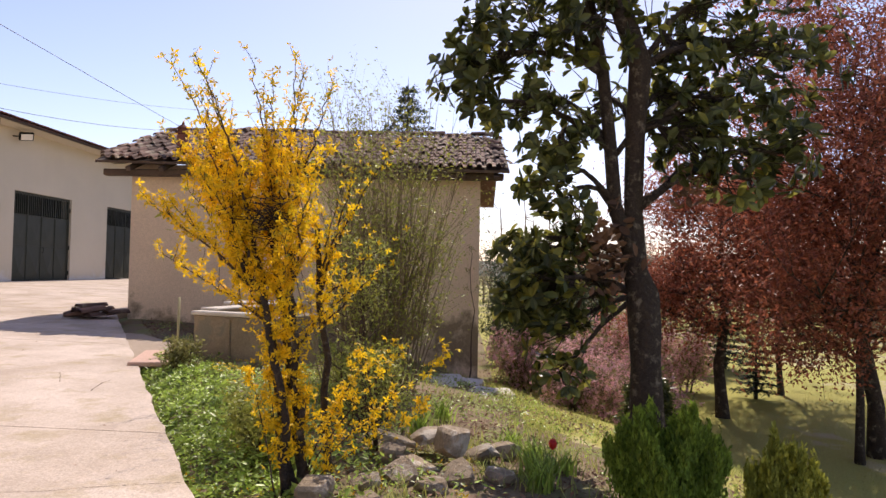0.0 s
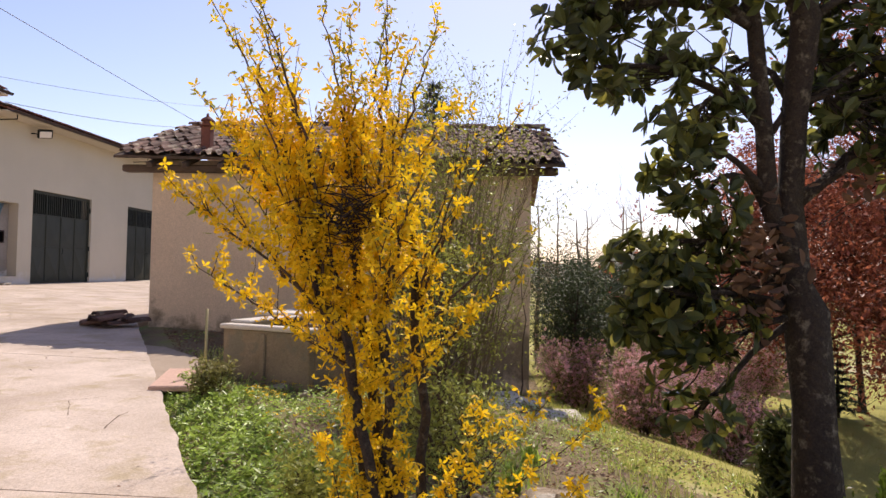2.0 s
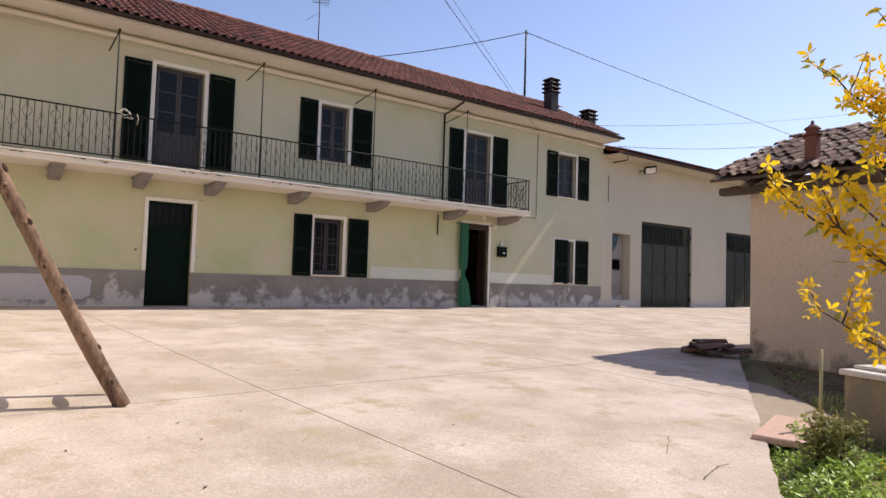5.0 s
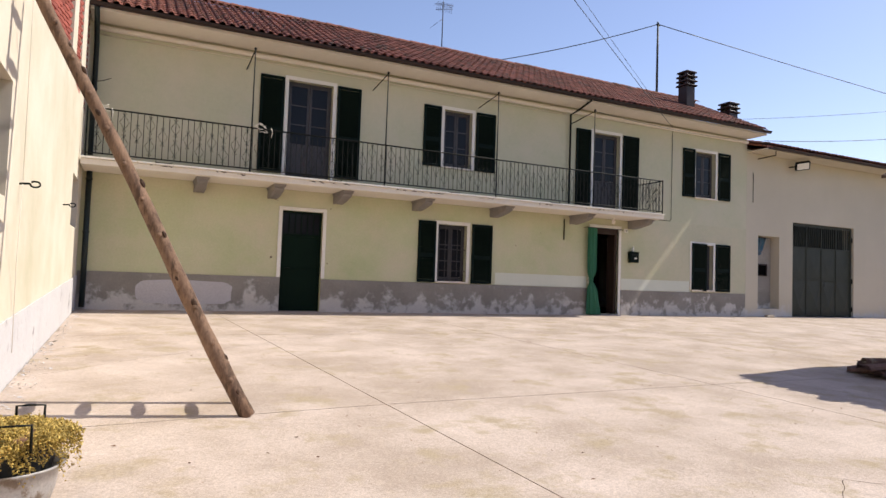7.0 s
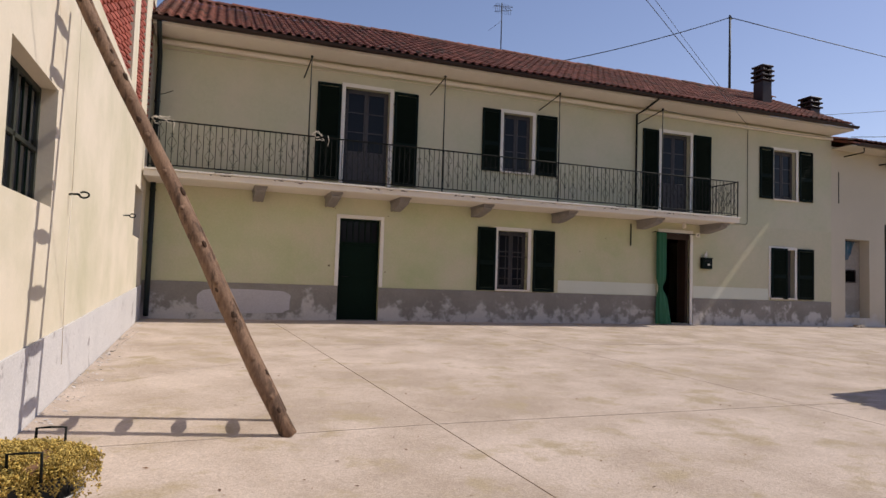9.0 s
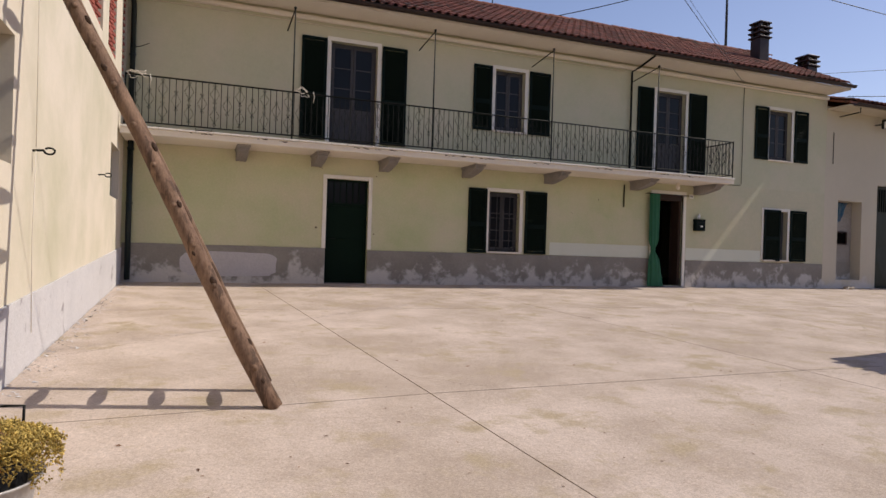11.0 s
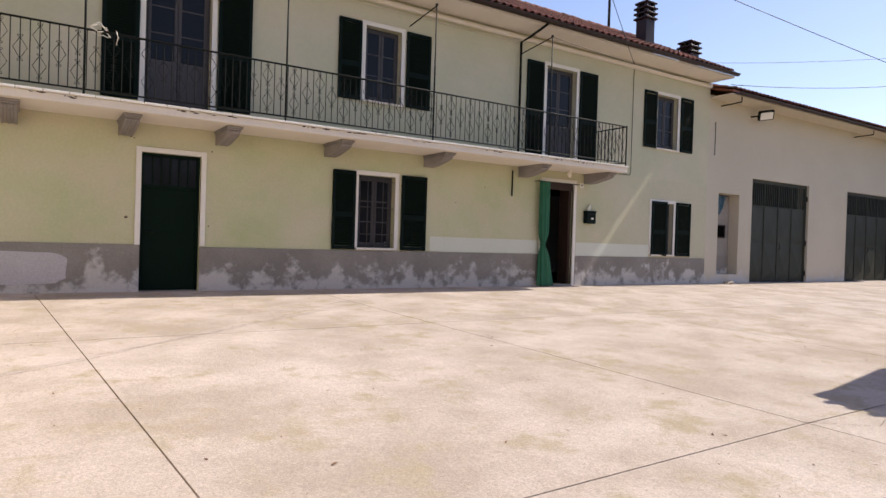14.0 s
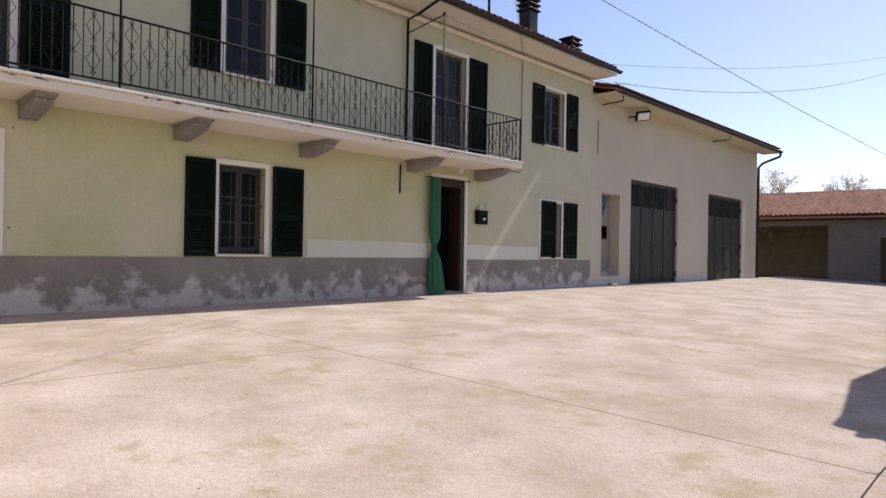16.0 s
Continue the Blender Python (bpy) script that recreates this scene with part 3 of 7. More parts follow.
def casement(name, x0, x1, z0, z1, label, panel=0.0, bars=2, depth=0.14, trim=0.09, sill=True):
    """A framed opening with two glazed leaves, set back in the wall."""
    w = empty(name, (0, 0, 0), label, kind="structure")
    t = trim
    bm = bmesh.new()
    box(bm, x0 - t, x0, -0.018, 0.03, z0, z1 + t, 0.004)
    box(bm, x1, x1 + t, -0.018, 0.03, z0, z1 + t, 0.004)
    box(bm, x0, x1, -0.018, 0.03, z1, z1 + t, 0.004)
    part("surround", bm, M_WHITE, w)
    if sill:
        box_part("window_sill", x0 - 0.05, x1 + 0.05, -0.07, depth, z0 - 0.045, z0 - 0.002, M_SOFFIT, w, 0.006)
    f = 0.05
    y0, y1 = depth, depth + 0.05
    bm = bmesh.new()
    box(bm, x0 + 0.002, x0 + f, y0, y1, z0 + 0.002, z1 - 0.002, 0.004)
    box(bm, x1 - f, x1 - 0.002, y0, y1, z0 + 0.002, z1 - 0.002, 0.004)
    box(bm, x0 + f, x1 - f, y0, y1, z1 - f, z1 - 0.002, 0.004)
    box(bm, x0 + f, x1 - f, y0, y1, z0 + 0.002, z0 + f, 0.004)
    part("window_frame", bm, M_GREYWOOD, w)
    cx = (x0 + x1) / 2
    for a, b in ((x0 + f, cx - 0.002), (cx + 0.002, x1 - f)):
        bm = bmesh.new()
        yy0, yy1 = y0 - 0.015, y1 - 0.02
        box(bm, a + 0.002, a + 0.055, yy0, yy1, z0 + f + 0.003, z1 - f - 0.003, 0.003)
        box(bm, b - 0.055, b - 0.002, yy0, yy1, z0 + f + 0.003, z1 - f - 0.003, 0.003)
        zb = z0 + f + 0.003
        zt = z1 - f - 0.003
        g0 = zb + 0.06
        if panel:
            g0 = zb + panel
        box(bm, a + 0.055, b - 0.055, yy0, yy1, zb, zb + 0.06, 0.003)
        box(bm, a + 0.055, b - 0.055, yy0, yy1, zt - 0.05, zt, 0.003)
        if panel:
            box(bm, a + 0.055, b - 0.055, yy0 + 0.01, yy1 - 0.005, zb + 0.06, g0 - 0.06, 0.003)
            box(bm, a + 0.055, b - 0.055, yy0, yy1, g0 - 0.06, g0, 0.003)
        n = bars
        for k in range(1, n):
            z = g0 + (zt - 0.05 - g0) * k / n
            box(bm, a + 0.055, b - 0.055, yy0 + 0.004, yy1 - 0.004, z - 0.012, z + 0.012)
        part("leaf", bm, M_GREYWOOD, w)
        for k in range(n):
            za = g0 + (zt - 0.05 - g0) * k / n
            zc = g0 + (zt - 0.05 - g0) * (k + 1) / n
            box_part("pane", a + 0.056, b - 0.056, yy0 + 0.012, yy0 + 0.018, za + 0.013, zc - 0.013, M_GLASS, w)
    # added near-black sheet: the room's shade behind the panes, put into colour
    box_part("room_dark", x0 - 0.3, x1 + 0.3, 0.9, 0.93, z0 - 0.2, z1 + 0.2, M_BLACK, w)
    return w


casement("window_1", 8.2, 9.05, 0.84, 2.33, "grey-framed window with a white surround and an iron grille", bars=3)
casement("window_2", 17.26, 18.2, 0.84, 2.30, "small ground-floor window with a white surround", bars=3)
casement("balcony_door_1", 4.16, 5.24, 3.2, 5.49, "grey glazed balcony door in a white surround", panel=0.75, bars=3, sill=False)
casement("balcony_door_2", 13.2, 14.2, 3.2, 5.42, "grey glazed balcony door in a white surround", panel=0.75, bars=3, sill=False)
casement("window_3", 8.27, 9.1, 3.86, 5.38, "upper window with grey leaves in a white surround", bars=3)
casement("window_4", 17.35, 18.25, 3.84, 5.34, "upper window set deep in a white surround", bars=3)

for xa, wa, xb, wb, z0, h in ((8.13, 0.50, 9.2, 0.62, 0.80, 1.59), (4.06, 0.56, 5.35, 0.60, 3.24, 2.28), (8.17, 0.50, 9.22, 0.60, 3.83, 1.60),
                              (13.08, 0.53, 14.31, 0.62, 3.2, 2.26), (17.30, 0.52, 18.37, 0.55, 3.82, 1.57)):
    shutter(xa, z0, wa, h, -1)
    shutter(xb, z0, wb, h, 1)
shutter(17.24, 0.80, 0.62, 1.54, 1, out=0.035, turn=-2)
shutter(18.30, 0.80, 0.66, 1.55, 1)


def window_grille():
    g = empty("window_grille", (0, 0, 0), "thin iron bars in front of the ground-floor window", "window grille")
    for k in range(5):
        x = 8.27 + k * 0.177
        tube_part("bar", [[((x, 0.06, 0.86), 0.009), ((x, 0.06, 2.31), 0.009)]], M_GREYWOOD, g, 6)
    for z in (1.12, 1.68, 2.22):
        tube_part("crossbar", [[((8.2, 0.06, z), 0.009), ((9.2, 0.05 if z < 2 else 0.03, z), 0.009)]], M_GREYWOOD, g, 6)


window_grille()


def green_door():
    d = empty("door_1", (0, 0, 0), "dark green metal door with a barred top light in a white surround", kind="structure")
    x0, x1, z1 = 4.15, 5.12, 2.38
    bm = bmesh.new()
    box(bm, x0 - 0.085, x0, -0.034, 0.03, 0.80, z1 + 0.085, 0.004)
    box(bm, x1, x1 + 0.085, -0.034, 0.03, 0.80, z1 + 0.085, 0.004)
    box(bm, x0, x1, -0.034, 0.03, z1, z1 + 0.085, 0.004)
    part("surround", bm, M_WHITE, d)
    bm = bmesh.new()
    y = 0.09
    box(bm, x0 + 0.002, x0 + 0.05, y, y + 0.05, 0.01, z1 - 0.002, 0.004)
    box(bm, x1 - 0.05, x1 - 0.002, y, y + 0.05, 0.01, z1 - 0.002, 0.004)
    box(bm, x0 + 0.05, x1 - 0.05, y, y + 0.05, z1 - 0.05, z1 - 0.002, 0.004)
    box(bm, x0 + 0.05, x1 - 0.05, y, y + 0.05, 1.78, 1.84, 0.004)
    part("door_frame", bm, M_DOORG, d)
    bm = bmesh.new()
    box(bm, x0 + 0.052, x1 - 0.052, y + 0.015, y + 0.04, 0.02, 1.778, 0.004)
    box(bm, x0 + 0.10, x1 - 0.10, y + 0.006, y + 0.015, 0.98, 1.03, 0.003)
    part("door_leaf", bm, M_DOORG, d)
    for k in range(1, 6):
        x = x0 + 0.05 + k * (x1 - x0 - 0.1) / 6
        box_part("bar", x - 0.012, x + 0.012, y + 0.01, y + 0.03, 1.842, z1 - 0.052, M_DOORG, d)
    box_part("pane", x0 + 0.052, x1 - 0.052, y + 0.034, y + 0.04, 1.842, z1 - 0.052, M_GLASS, d)
    tube_part("door_handle", [[((x0 + 0.12, y + 0.01, 1.02), 0.01), ((x0 + 0.12, y - 0.04, 1.02), 0.01), ((x0 + 0.24, y - 0.045, 1.02), 0.01)]], M_IRON, d)
    box_part("threshold", x0 + 0.003, x1 - 0.003, -0.02, 0.42, -0.03, 0.008, M_CORBEL, d, 0.005)


green_door()


def front_door():
    d = empty("door_2", (0, 0, 0), "open brown wooden front door in a pale stone surround", kind="structure")
    x0, x1, z1 = 13.2, 14.22, 2.58
    bm = bmesh.new()
    box(bm, x0 - 0.09, x0, -0.034, 0.05, 0.79, z1 + 0.09, 0.004)
    box(bm, x1, x1 + 0.09, -0.034, 0.05, 0.0, z1 + 0.09, 0.004)
    box(bm, x0, x1, -0.034, 0.05, z1, z1 + 0.09, 0.004)
    part("surround", bm, M_WHITE, d)
    bm = bmesh.new()
    box(bm, x0 + 0.002, x0 + 0.07, 0.2, 0.27, 0.02, z1 - 0.002, 0.004)
    box(bm, x1 - 0.07, x1 - 0.002, 0.2, 0.27, 0.02, z1 - 0.002, 0.004)
    box(bm, x0 + 0.07, x1 - 0.07, 0.2, 0.27, z1 - 0.12, z1 - 0.002, 0.004)
    part("door_frame", bm, M_DARKWOOD, d)
    box_part("roller_box", x0 + 0.003, x1 - 0.003, 0.02, 0.19, z1 - 0.17, z1 - 0.004, M_DARKWOOD, d, 0.01)
    m = pose(x0 + 0.08, 0.27, 0.03, 0, 0, 62)
    bm = bmesh.new()
    w, h = 0.84, 2.3
    for a in ((0, 0.11, 0, h), (w - 0.11, w, 0, h), (0.11, w - 0.11, 0, 0.2), (0.11, w - 0.11, h - 0.12, h), (0.11, w - 0.11, 0.95, 1.07)):
        box(bm, a[0], a[1], 0, 0.045, a[2], a[3], 0.004, m)
    box(bm, 0.11, w - 0.11, 0.012, 0.033, 0.2, 0.95, 0, m)
    box(bm, 0.11, w - 0.11, 0.012, 0.033, 1.07, h - 0.12, 0, m)
    part("door_leaf", bm, M_DARKWOOD, d)
    bm = bmesh.new()
    bmesh.ops.create_uvsphere(bm, u_segments=10, v_segments=8, radius=0.03, matrix=m @ Matrix.Translation((w - 0.07, -0.03, 1.02)))
    part("door_knob", bm, mat("brass", (0.45, 0.32, 0.12), (0.3, 0.2, 0.08), rough=0.35, metal=0.9, bump=0), d)
    box_part("threshold", x0 + 0.003, x1 - 0.003, -0.05, 0.42, -0.03, 0.028, M_CORBEL, d, 0.005)
    # added near-black sheet standing in for the shade of the hallway
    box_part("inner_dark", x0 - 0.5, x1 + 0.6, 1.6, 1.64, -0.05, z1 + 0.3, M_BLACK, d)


front_door()


def door_curtain():
    c = empty("door_curtain", (0, 0, 0), "green cloth curtain, gathered and tied, beside the open front door", "curtain")
    bm = bmesh.new()
    rows = []
    n = 46
    for j in range(25):
        t = j / 24
        z = 2.55 - t * 2.53
        # gathered at about a metre above the ground
        pinch = math.exp(-((z - 1.02) / 0.16) ** 2)
        half = (0.15 + 0.11 * max(0, 0.9 - z)) * (1 - 0.68 * pinch)
        cx = 13.14 - 0.02 * pinch + 0.09 * max(0, 1 - z)
        row = []
        for k in range(n):
            a = 2 * math.pi * k / n
            fold = 1 + 0.16 * math.sin(a * 8 + z * 0.8)
            row.append(bm.verts.new((cx + half * math.cos(a) * fold, -0.13 + 0.065 * math.sin(a) * fold * (1 - 0.3 * pinch), z)))
        rows.append(row)
    for a, b in zip(rows, rows[1:]):
        for k in range(n):
            bm.faces.new((a[k], a[(k + 1) % n], b[(k + 1) % n], b[k]))
    part("cloth", bm, M_CURTAIN, c, smooth=True)
    tube_part("tie", [[((13.12 + 0.075 * math.cos(a), -0.13 + 0.05 * math.sin(a), 1.03 + 0.01 * math.sin(2 * a)), 0.011) for a in [i * math.pi / 8 for i in range(17)]]], M_CURTAIN, c)
    tube_part("rod", [[((12.9, -0.13, 2.56), 0.011), ((14.3, -0.13, 2.56), 0.011)]], M_IRON, c)
    for x in (12.93, 14.27):
        tube_part("bracket", [[((x, 0.0, 2.56), 0.008), ((x, -0.13, 2.56), 0.008)]], M_IRON, c)


door_curtain()

# letter box with its ornament, the number plate, the porch lamp
mb = empty("letter_box", (14.76, -0.06, 1.6), "small dark green letter box on the wall beside the front door", "letter box")
bm = bmesh.new()
box(bm, -0.17, 0.17, -0.07, 0.055, 0, 0.30, 0.012)
box(bm, -0.18, 0.18, -0.08, 0.055, 0.29, 0.325, 0.008)
part("body", bm, M_SHUT, mb)
box_part("flap", -0.12, 0.12, -0.083, -0.071, 0.215, 0.255, M_IRON, mb, 0.004)
box_part("name_plate", -0.01, 0.07, -0.078, -0.071, 0.10, 0.15, M_WHITE, mb)
orn = empty("white_ornament", (14.72, -0.07, 1.925), "small white flame-shaped ornament on the letter box", "ornament")
bm = bmesh.new()
lathe(bm, [(0.03, 0.0), (0.05, 0.04), (0.045, 0.09), (0.02, 0.14), (0.005, 0.18)], seg=10)
for v in bm.verts:
    v.co.x += 0.25 * v.co.z
    v.co.y *= 0.6
part("flame", bm, M_WHITE, orn, smooth=True)


def text_mesh(name, body, size, m, material, parent):
    cu = bpy.data.curves.new(name, "FONT")
    cu.body = body
    cu.size = size
    cu.extrude = 0.0015
    cu.align_x, cu.align_y = "CENTER", "CENTER"
    ob = bpy.data.objects.new(name, cu)
    me = bpy.data.meshes.new_from_object(ob)
    bpy.data.objects.remove(ob)
    me.materials.clear()
    me.materials.append(material)
    me.transform(m)
    o = new(name, me)
    o.parent = parent
    return o


npl = empty("number_plate", (14.5, -0.012, 2.56), "small white enamel house number plate", "house number")
box_part("plate", -0.075, 0.075, -0.006, 0.008, -0.06, 0.06, M_WHITE, npl, 0.004)
text_mesh("numerals", "45", 0.085, pose(0, -0.0085, 0, 90, 0, 0), M_WIRE, npl)
pl = empty("porch_lamp", (13.72, -0.35, 2.80), "small round glass lamp under the balcony", "lamp")
bm = bmesh.new()
lathe(bm, [(0.05, 0.08), (0.055, 0.05), (0.03, 0.02), (0.05, 0.0), (0.06, -0.05), (0.045, -0.1), (0.01, -0.12)], seg=12)
bmesh.ops.recalc_face_normals(bm, faces=bm.faces)
part("globe", bm, M_SOFFIT, pl, smooth=True)


# ---- garage gates ----
def gate(name, x0, x1, z1, broken):
    g = empty(name, (0, 0, 0), "grey-green sheet-metal garage gate with a barred top", "gate", "garage gates")
    y = 0.10
    box_part("lintel_frame", x0 + 0.002, x1 - 0.002, y - 0.02, y + 0.07, z1 - 0.06, z1 - 0.002, M_GATE, g, 0.004)
    for a, b in ((x0 + 0.002, x0 + 0.06), (x1 - 0.06, x1 - 0.002)):
        box_part("jamb", a, b, y - 0.02, y + 0.07, 0.0, z1 - 0.062, M_GATE, g, 0.004)
    n = 4
    fx0, fx1 = x0 + 0.064, x1 - 0.064
    w = (fx1 - fx0) / n
    h0, h1, h2 = 0.03, 1.32, 2.48
    for k in range(n):
        a, b = fx0 + k * w, fx0 + (k + 1) * w
        leaf = empty("gate_leaf", (0, 0, 0))
        leaf.parent = g
        bm = bmesh.new()
        s = 0.03
        box(bm, a + 0.003, a + s, y - 0.01, y + 0.035, h0, z1 - 0.065, 0.003)
        box(bm, b - s, b - 0.003, y - 0.01, y + 0.035, h0, z1 - 0.065, 0.003)
        for z in (h0, h1, h2, z1 - 0.065 - 0.04):
            box(bm, a + s, b - s, y - 0.01, y + 0.035, z, z + 0.04, 0.003)
        part("leaf_frame", bm, M_GATE, leaf)
        for z, z2 in ((h0 + 0.04, h1), (h1 + 0.04, h2)):
            # sheet pressed into a shallow vertical fold
            bm = bmesh.new()
            xa, xb, xm = a + s, b - s, (a + b) / 2 + (0.08 if k % 2 else -0.05)
            pts = [(xa, y + 0.012), (xm, y + 0.012), (xb, y + 0.012)]
            lo = [bm.verts.new((p[0], p[1] + (0.0 if q != 1 else -0.004), z)) for q, p in enumerate(pts)]
            hi = [bm.verts.new((p[0], p[1] + (0.0 if q != 1 else 0.004), z2)) for q, p in enumerate(pts)]
            mid = bm.verts.new((xm, y - (0.05 if z < 1 else 0.004), z + (z2 - z) * 0.25))
            bm.faces.new((lo[0], lo[1], mid))
            bm.faces.new((lo[1], lo[2], mid))
            bm.faces.new((lo[2], hi[2], mid))
            bm.faces.new((hi[2], hi[1], mid))
            bm.faces.new((hi[1], hi[0], mid))
            bm.faces.new((hi[0], lo[0], mid))
            bmesh.ops.recalc_face_normals(bm, faces=bm.faces)
            r = bmesh.ops.solidify(bm, geom=bm.faces[:], thickness=0.004)
            part("panel", bm, M_GATE, leaf)
        m = int(w / 0.125)
        for q in range(1, m + 1):
            x = a + s + (w - 2 * s) * q / (m + 1)
            box_part("bar", x - 0.014, x + 0.014, y + 0.0, y + 0.02, h2 + 0.04, z1 - 0.105, M_GATE, leaf)
        if broken or k == 0:
            continue
        box_part("pane", a + s, b - s, y + 0.024, y + 0.029, h2 + 0.042, z1 - 0.107, M_GLASS, leaf)
    cx = (fx0 + fx1) / 2
    tube_part("handle", [[((cx + 0.06, y - 0.01, 1.30), 0.01), ((cx + 0.06, y - 0.06, 1.28), 0.012), ((cx + 0.06, y - 0.06, 1.12), 0.012), ((cx + 0.06, y - 0.01, 1.10), 0.01)]], M_IRON, g)
    for z in (0.3, 1.35, 2.9):
        for x in (x0 + 0.01, x1 - 0.01):
            tube_part("hinge", [[((x, y - 0.04, z - 0.09), 0.022), ((x, y - 0.04, z + 0.09), 0.022)]], M_IRON, g, 8)
    return g


gate("garage_gate", 22.12, 25.58, 3.36, True)
gate("garage_gate", 28.28, 31.9, 3.36, False)
# Added near-black sheet across both garages, standing in for their inner shade.
box_part("garage_dark", 21.9, 32.5, 2.6, 2.64, -0.02, 4.0, M_BLACK, kind="structure")

# ---- the recess with its striped cloth ----
nic = empty("wall_recess", (0, 0, 0), "plastered recess in the wing's wall", kind="structure")
# Back plaster is coloured darker grey to carry the recess's shade.
box_part("recess_back", 20.343, 21.417, 0.34, 0.40, 0.271, 2.778, mat("grey_shaded_recess_plaster", (0.40, 0.36, 0.32), (0.31, 0.28, 0.25), scale=1.5, fine=14, rough=0.95, bump=0.3), nic)
box_part("recess_shelf", 20.343, 21.417, 0.01, 0.40, 0.20, 0.268, M_BARNWALL, nic)
box_part("recess_grey_base", 20.345, 21.415, 0.33, 0.338, 0.271, 0.85, M_PLINTH, nic)
rw = empty("recess_hatch", (0, 0, 0), "small dark hatch in the recess", "hatch")
bm = bmesh.new()
for a in ((20.62, 21.2, 1.40, 1.44), (20.62, 21.2, 1.78, 1.82), (20.62, 20.66, 1.44, 1.78), (21.16, 21.2, 1.44, 1.78)):
    box(bm, a[0], a[1], 0.30, 0.338, a[2], a[3], 0.004)
part("hatch_frame", bm, M_BROWNMETAL, rw)
box_part("hatch_panel", 20.661, 21.159, 0.325, 0.338, 1.441, 1.779, M_BLACK, rw)
cl = empty("striped_cloth", (0, 0, 0), "blue and white striped cloth hanging in the top of the recess", "cloth")
bm = bmesh.new()
cols = 30
ra = []
for k in range(cols):
    t = k / (cols - 1)
    x = 20.36 + 0.52 * t
    y = 0.12 + 0.03 * math.sin(t * 24)
    bot = 2.2 - 0.25 * math.sin(t * 2.4) + (0.28 * t)
    x2 = 20.36 + 0.34 * t
    ra.append((bm.verts.new((x, y, 2.72)), bm.verts.new(((x + x2) / 2, y + 0.01, (2.72 + bot) / 2)), bm.verts.new((x2, y, bot))))
for a, b in zip(ra, ra[1:]):
    bm.faces.new((a[0], b[0], b[1], a[1]))
    bm.faces.new((a[1], b[1], b[2], a[2]))
bmesh.ops.solidify(bm, geom=bm.faces[:], thickness=0.004)
part("cloth", bm, M_BLUECLOTH, cl, smooth=True)
tube_part("rod", [[((20.342, 0.12, 2.73), 0.01), ((21.0, 0.12, 2.71), 0.01)]], M_IRON, cl)
st = empty("stone", (20.6, -0.25, -0.01), "flat dark stone lying by the wall", "stone")


def rock(bm, at, size, seed, flat=1.0, sub=2):
    r = bmesh.ops.create_icosphere(bm, subdivisions=sub, radius=1.0)
    for v in r["verts"]:
        n = noise.noise(v.co * 1.1 + Vector((seed * 7.3, seed * 1.7, 0))) * 0.55
        c = v.co * (1 + n)
        # broken faces
        for k in range(7):
            d = Vector((math.sin(seed * 3.1 + k * 1.9), math.cos(seed * 1.3 + k * 2.7), math.sin(seed + k) * 0.8)).normalized()
            over = c.dot(d) - 0.60
            if over > 0:
                c = c - d * over * 0.97
        c = Vector((max(-0.62, min(0.66, c.x)), max(-0.6, min(0.64, c.y)), max(-0.5, min(0.46 + 0.12 * c.x, c.z)))) * 1.3
        v.co = Vector((c.x * size[0], c.y * size[1], c.z * size[2] * flat)) + Vector(at)
    return r["verts"]


bm = bmesh.new()
rock(bm, (0, 0, 0.04), (0.24, 0.12, 0.07), 3)
part("body", bm, M_STONE, st)

# ---- floodlight, brackets, pipes ----
fl = empty("floodlight", (21.9, -0.1, 5.3), "dark floodlight with a pale glass on the wing's wall", "floodlight")
m = pose(0.15, -0.30, 0.02, 32, -8, -38)
bm = bmesh.new()
box(bm, -0.24, 0.24, -0.07, 0.05, -0.16, 0.16, 0.03, m)
part("housing", bm, M_IRON, fl)
bm = bmesh.new()
box(bm, -0.19, 0.19, -0.078, -0.071, -0.115, 0.115, 0.0, m)
part("glass", bm, M_WHITE, fl)
tube_part("arm", [[((0, 0.1, 0), 0.022), ((0.05, -0.1, 0), 0.022), ((0.13, -0.26, 0.02), 0.02)]], M_IRON, fl)
for x in (20.3, 28.6):
    b_ = empty("eaves_bracket", (x, 0, 5.42), "dark iron bracket under the wing's eaves", "bracket", "eaves brackets")
    tube_part("bar", [[((0, 0, 0), 0.02), ((0, -0.68, 0.02), 0.02), ((0, -0.68, 0.16), 0.02)]], M_IRON, b_)


def pipe(name, pts, r, material, label, clips=()):
    p = empty(name, (0, 0, 0), label, "pipe")
    tube_part("tube", [[(q, r) for q in pts]], material, p, 10)
    for c in clips:
        bm = bmesh.new()
        lathe(bm, [(r + 0.004, -0.02), (r + 0.012, -0.015), (r + 0.012, 0.015), (r + 0.004, 0.02)], c, 12)
        part("clip", bm, material, p)
    return p


pipe("downpipe", [(0.14, -0.85, 6.06), (0.14, -0.6, 5.85), (0.13, -0.09, 5.6), (0.13, -0.09, 3.2)], 0.05, M_GREENPIPE, "dark downpipe in the corner of the yard above the balcony", [(0.13, -0.09, 4.6)])
pipe("downpipe", [(0.14, -0.09, 2.88), (0.14, -0.09, 0.05)], 0.055, M_GREENPIPE, "dark green downpipe in the corner of the yard below the balcony", [(0.14, -0.09, 1.6), (0.14, -0.09, 2.7)])
pipe("downpipe", [(34.2, -0.80, 5.6), (34.15, -0.8, 5.42), (33.7, -0.2, 5.1), (33.55, -0.09, 4.9), (33.55, -0.09, 0.0)], 0.055, M_BROWNMETAL, "dark brown downpipe at the end of the wing", [(33.55, -0.09, 4.2), (33.55, -0.09, 2.2)])
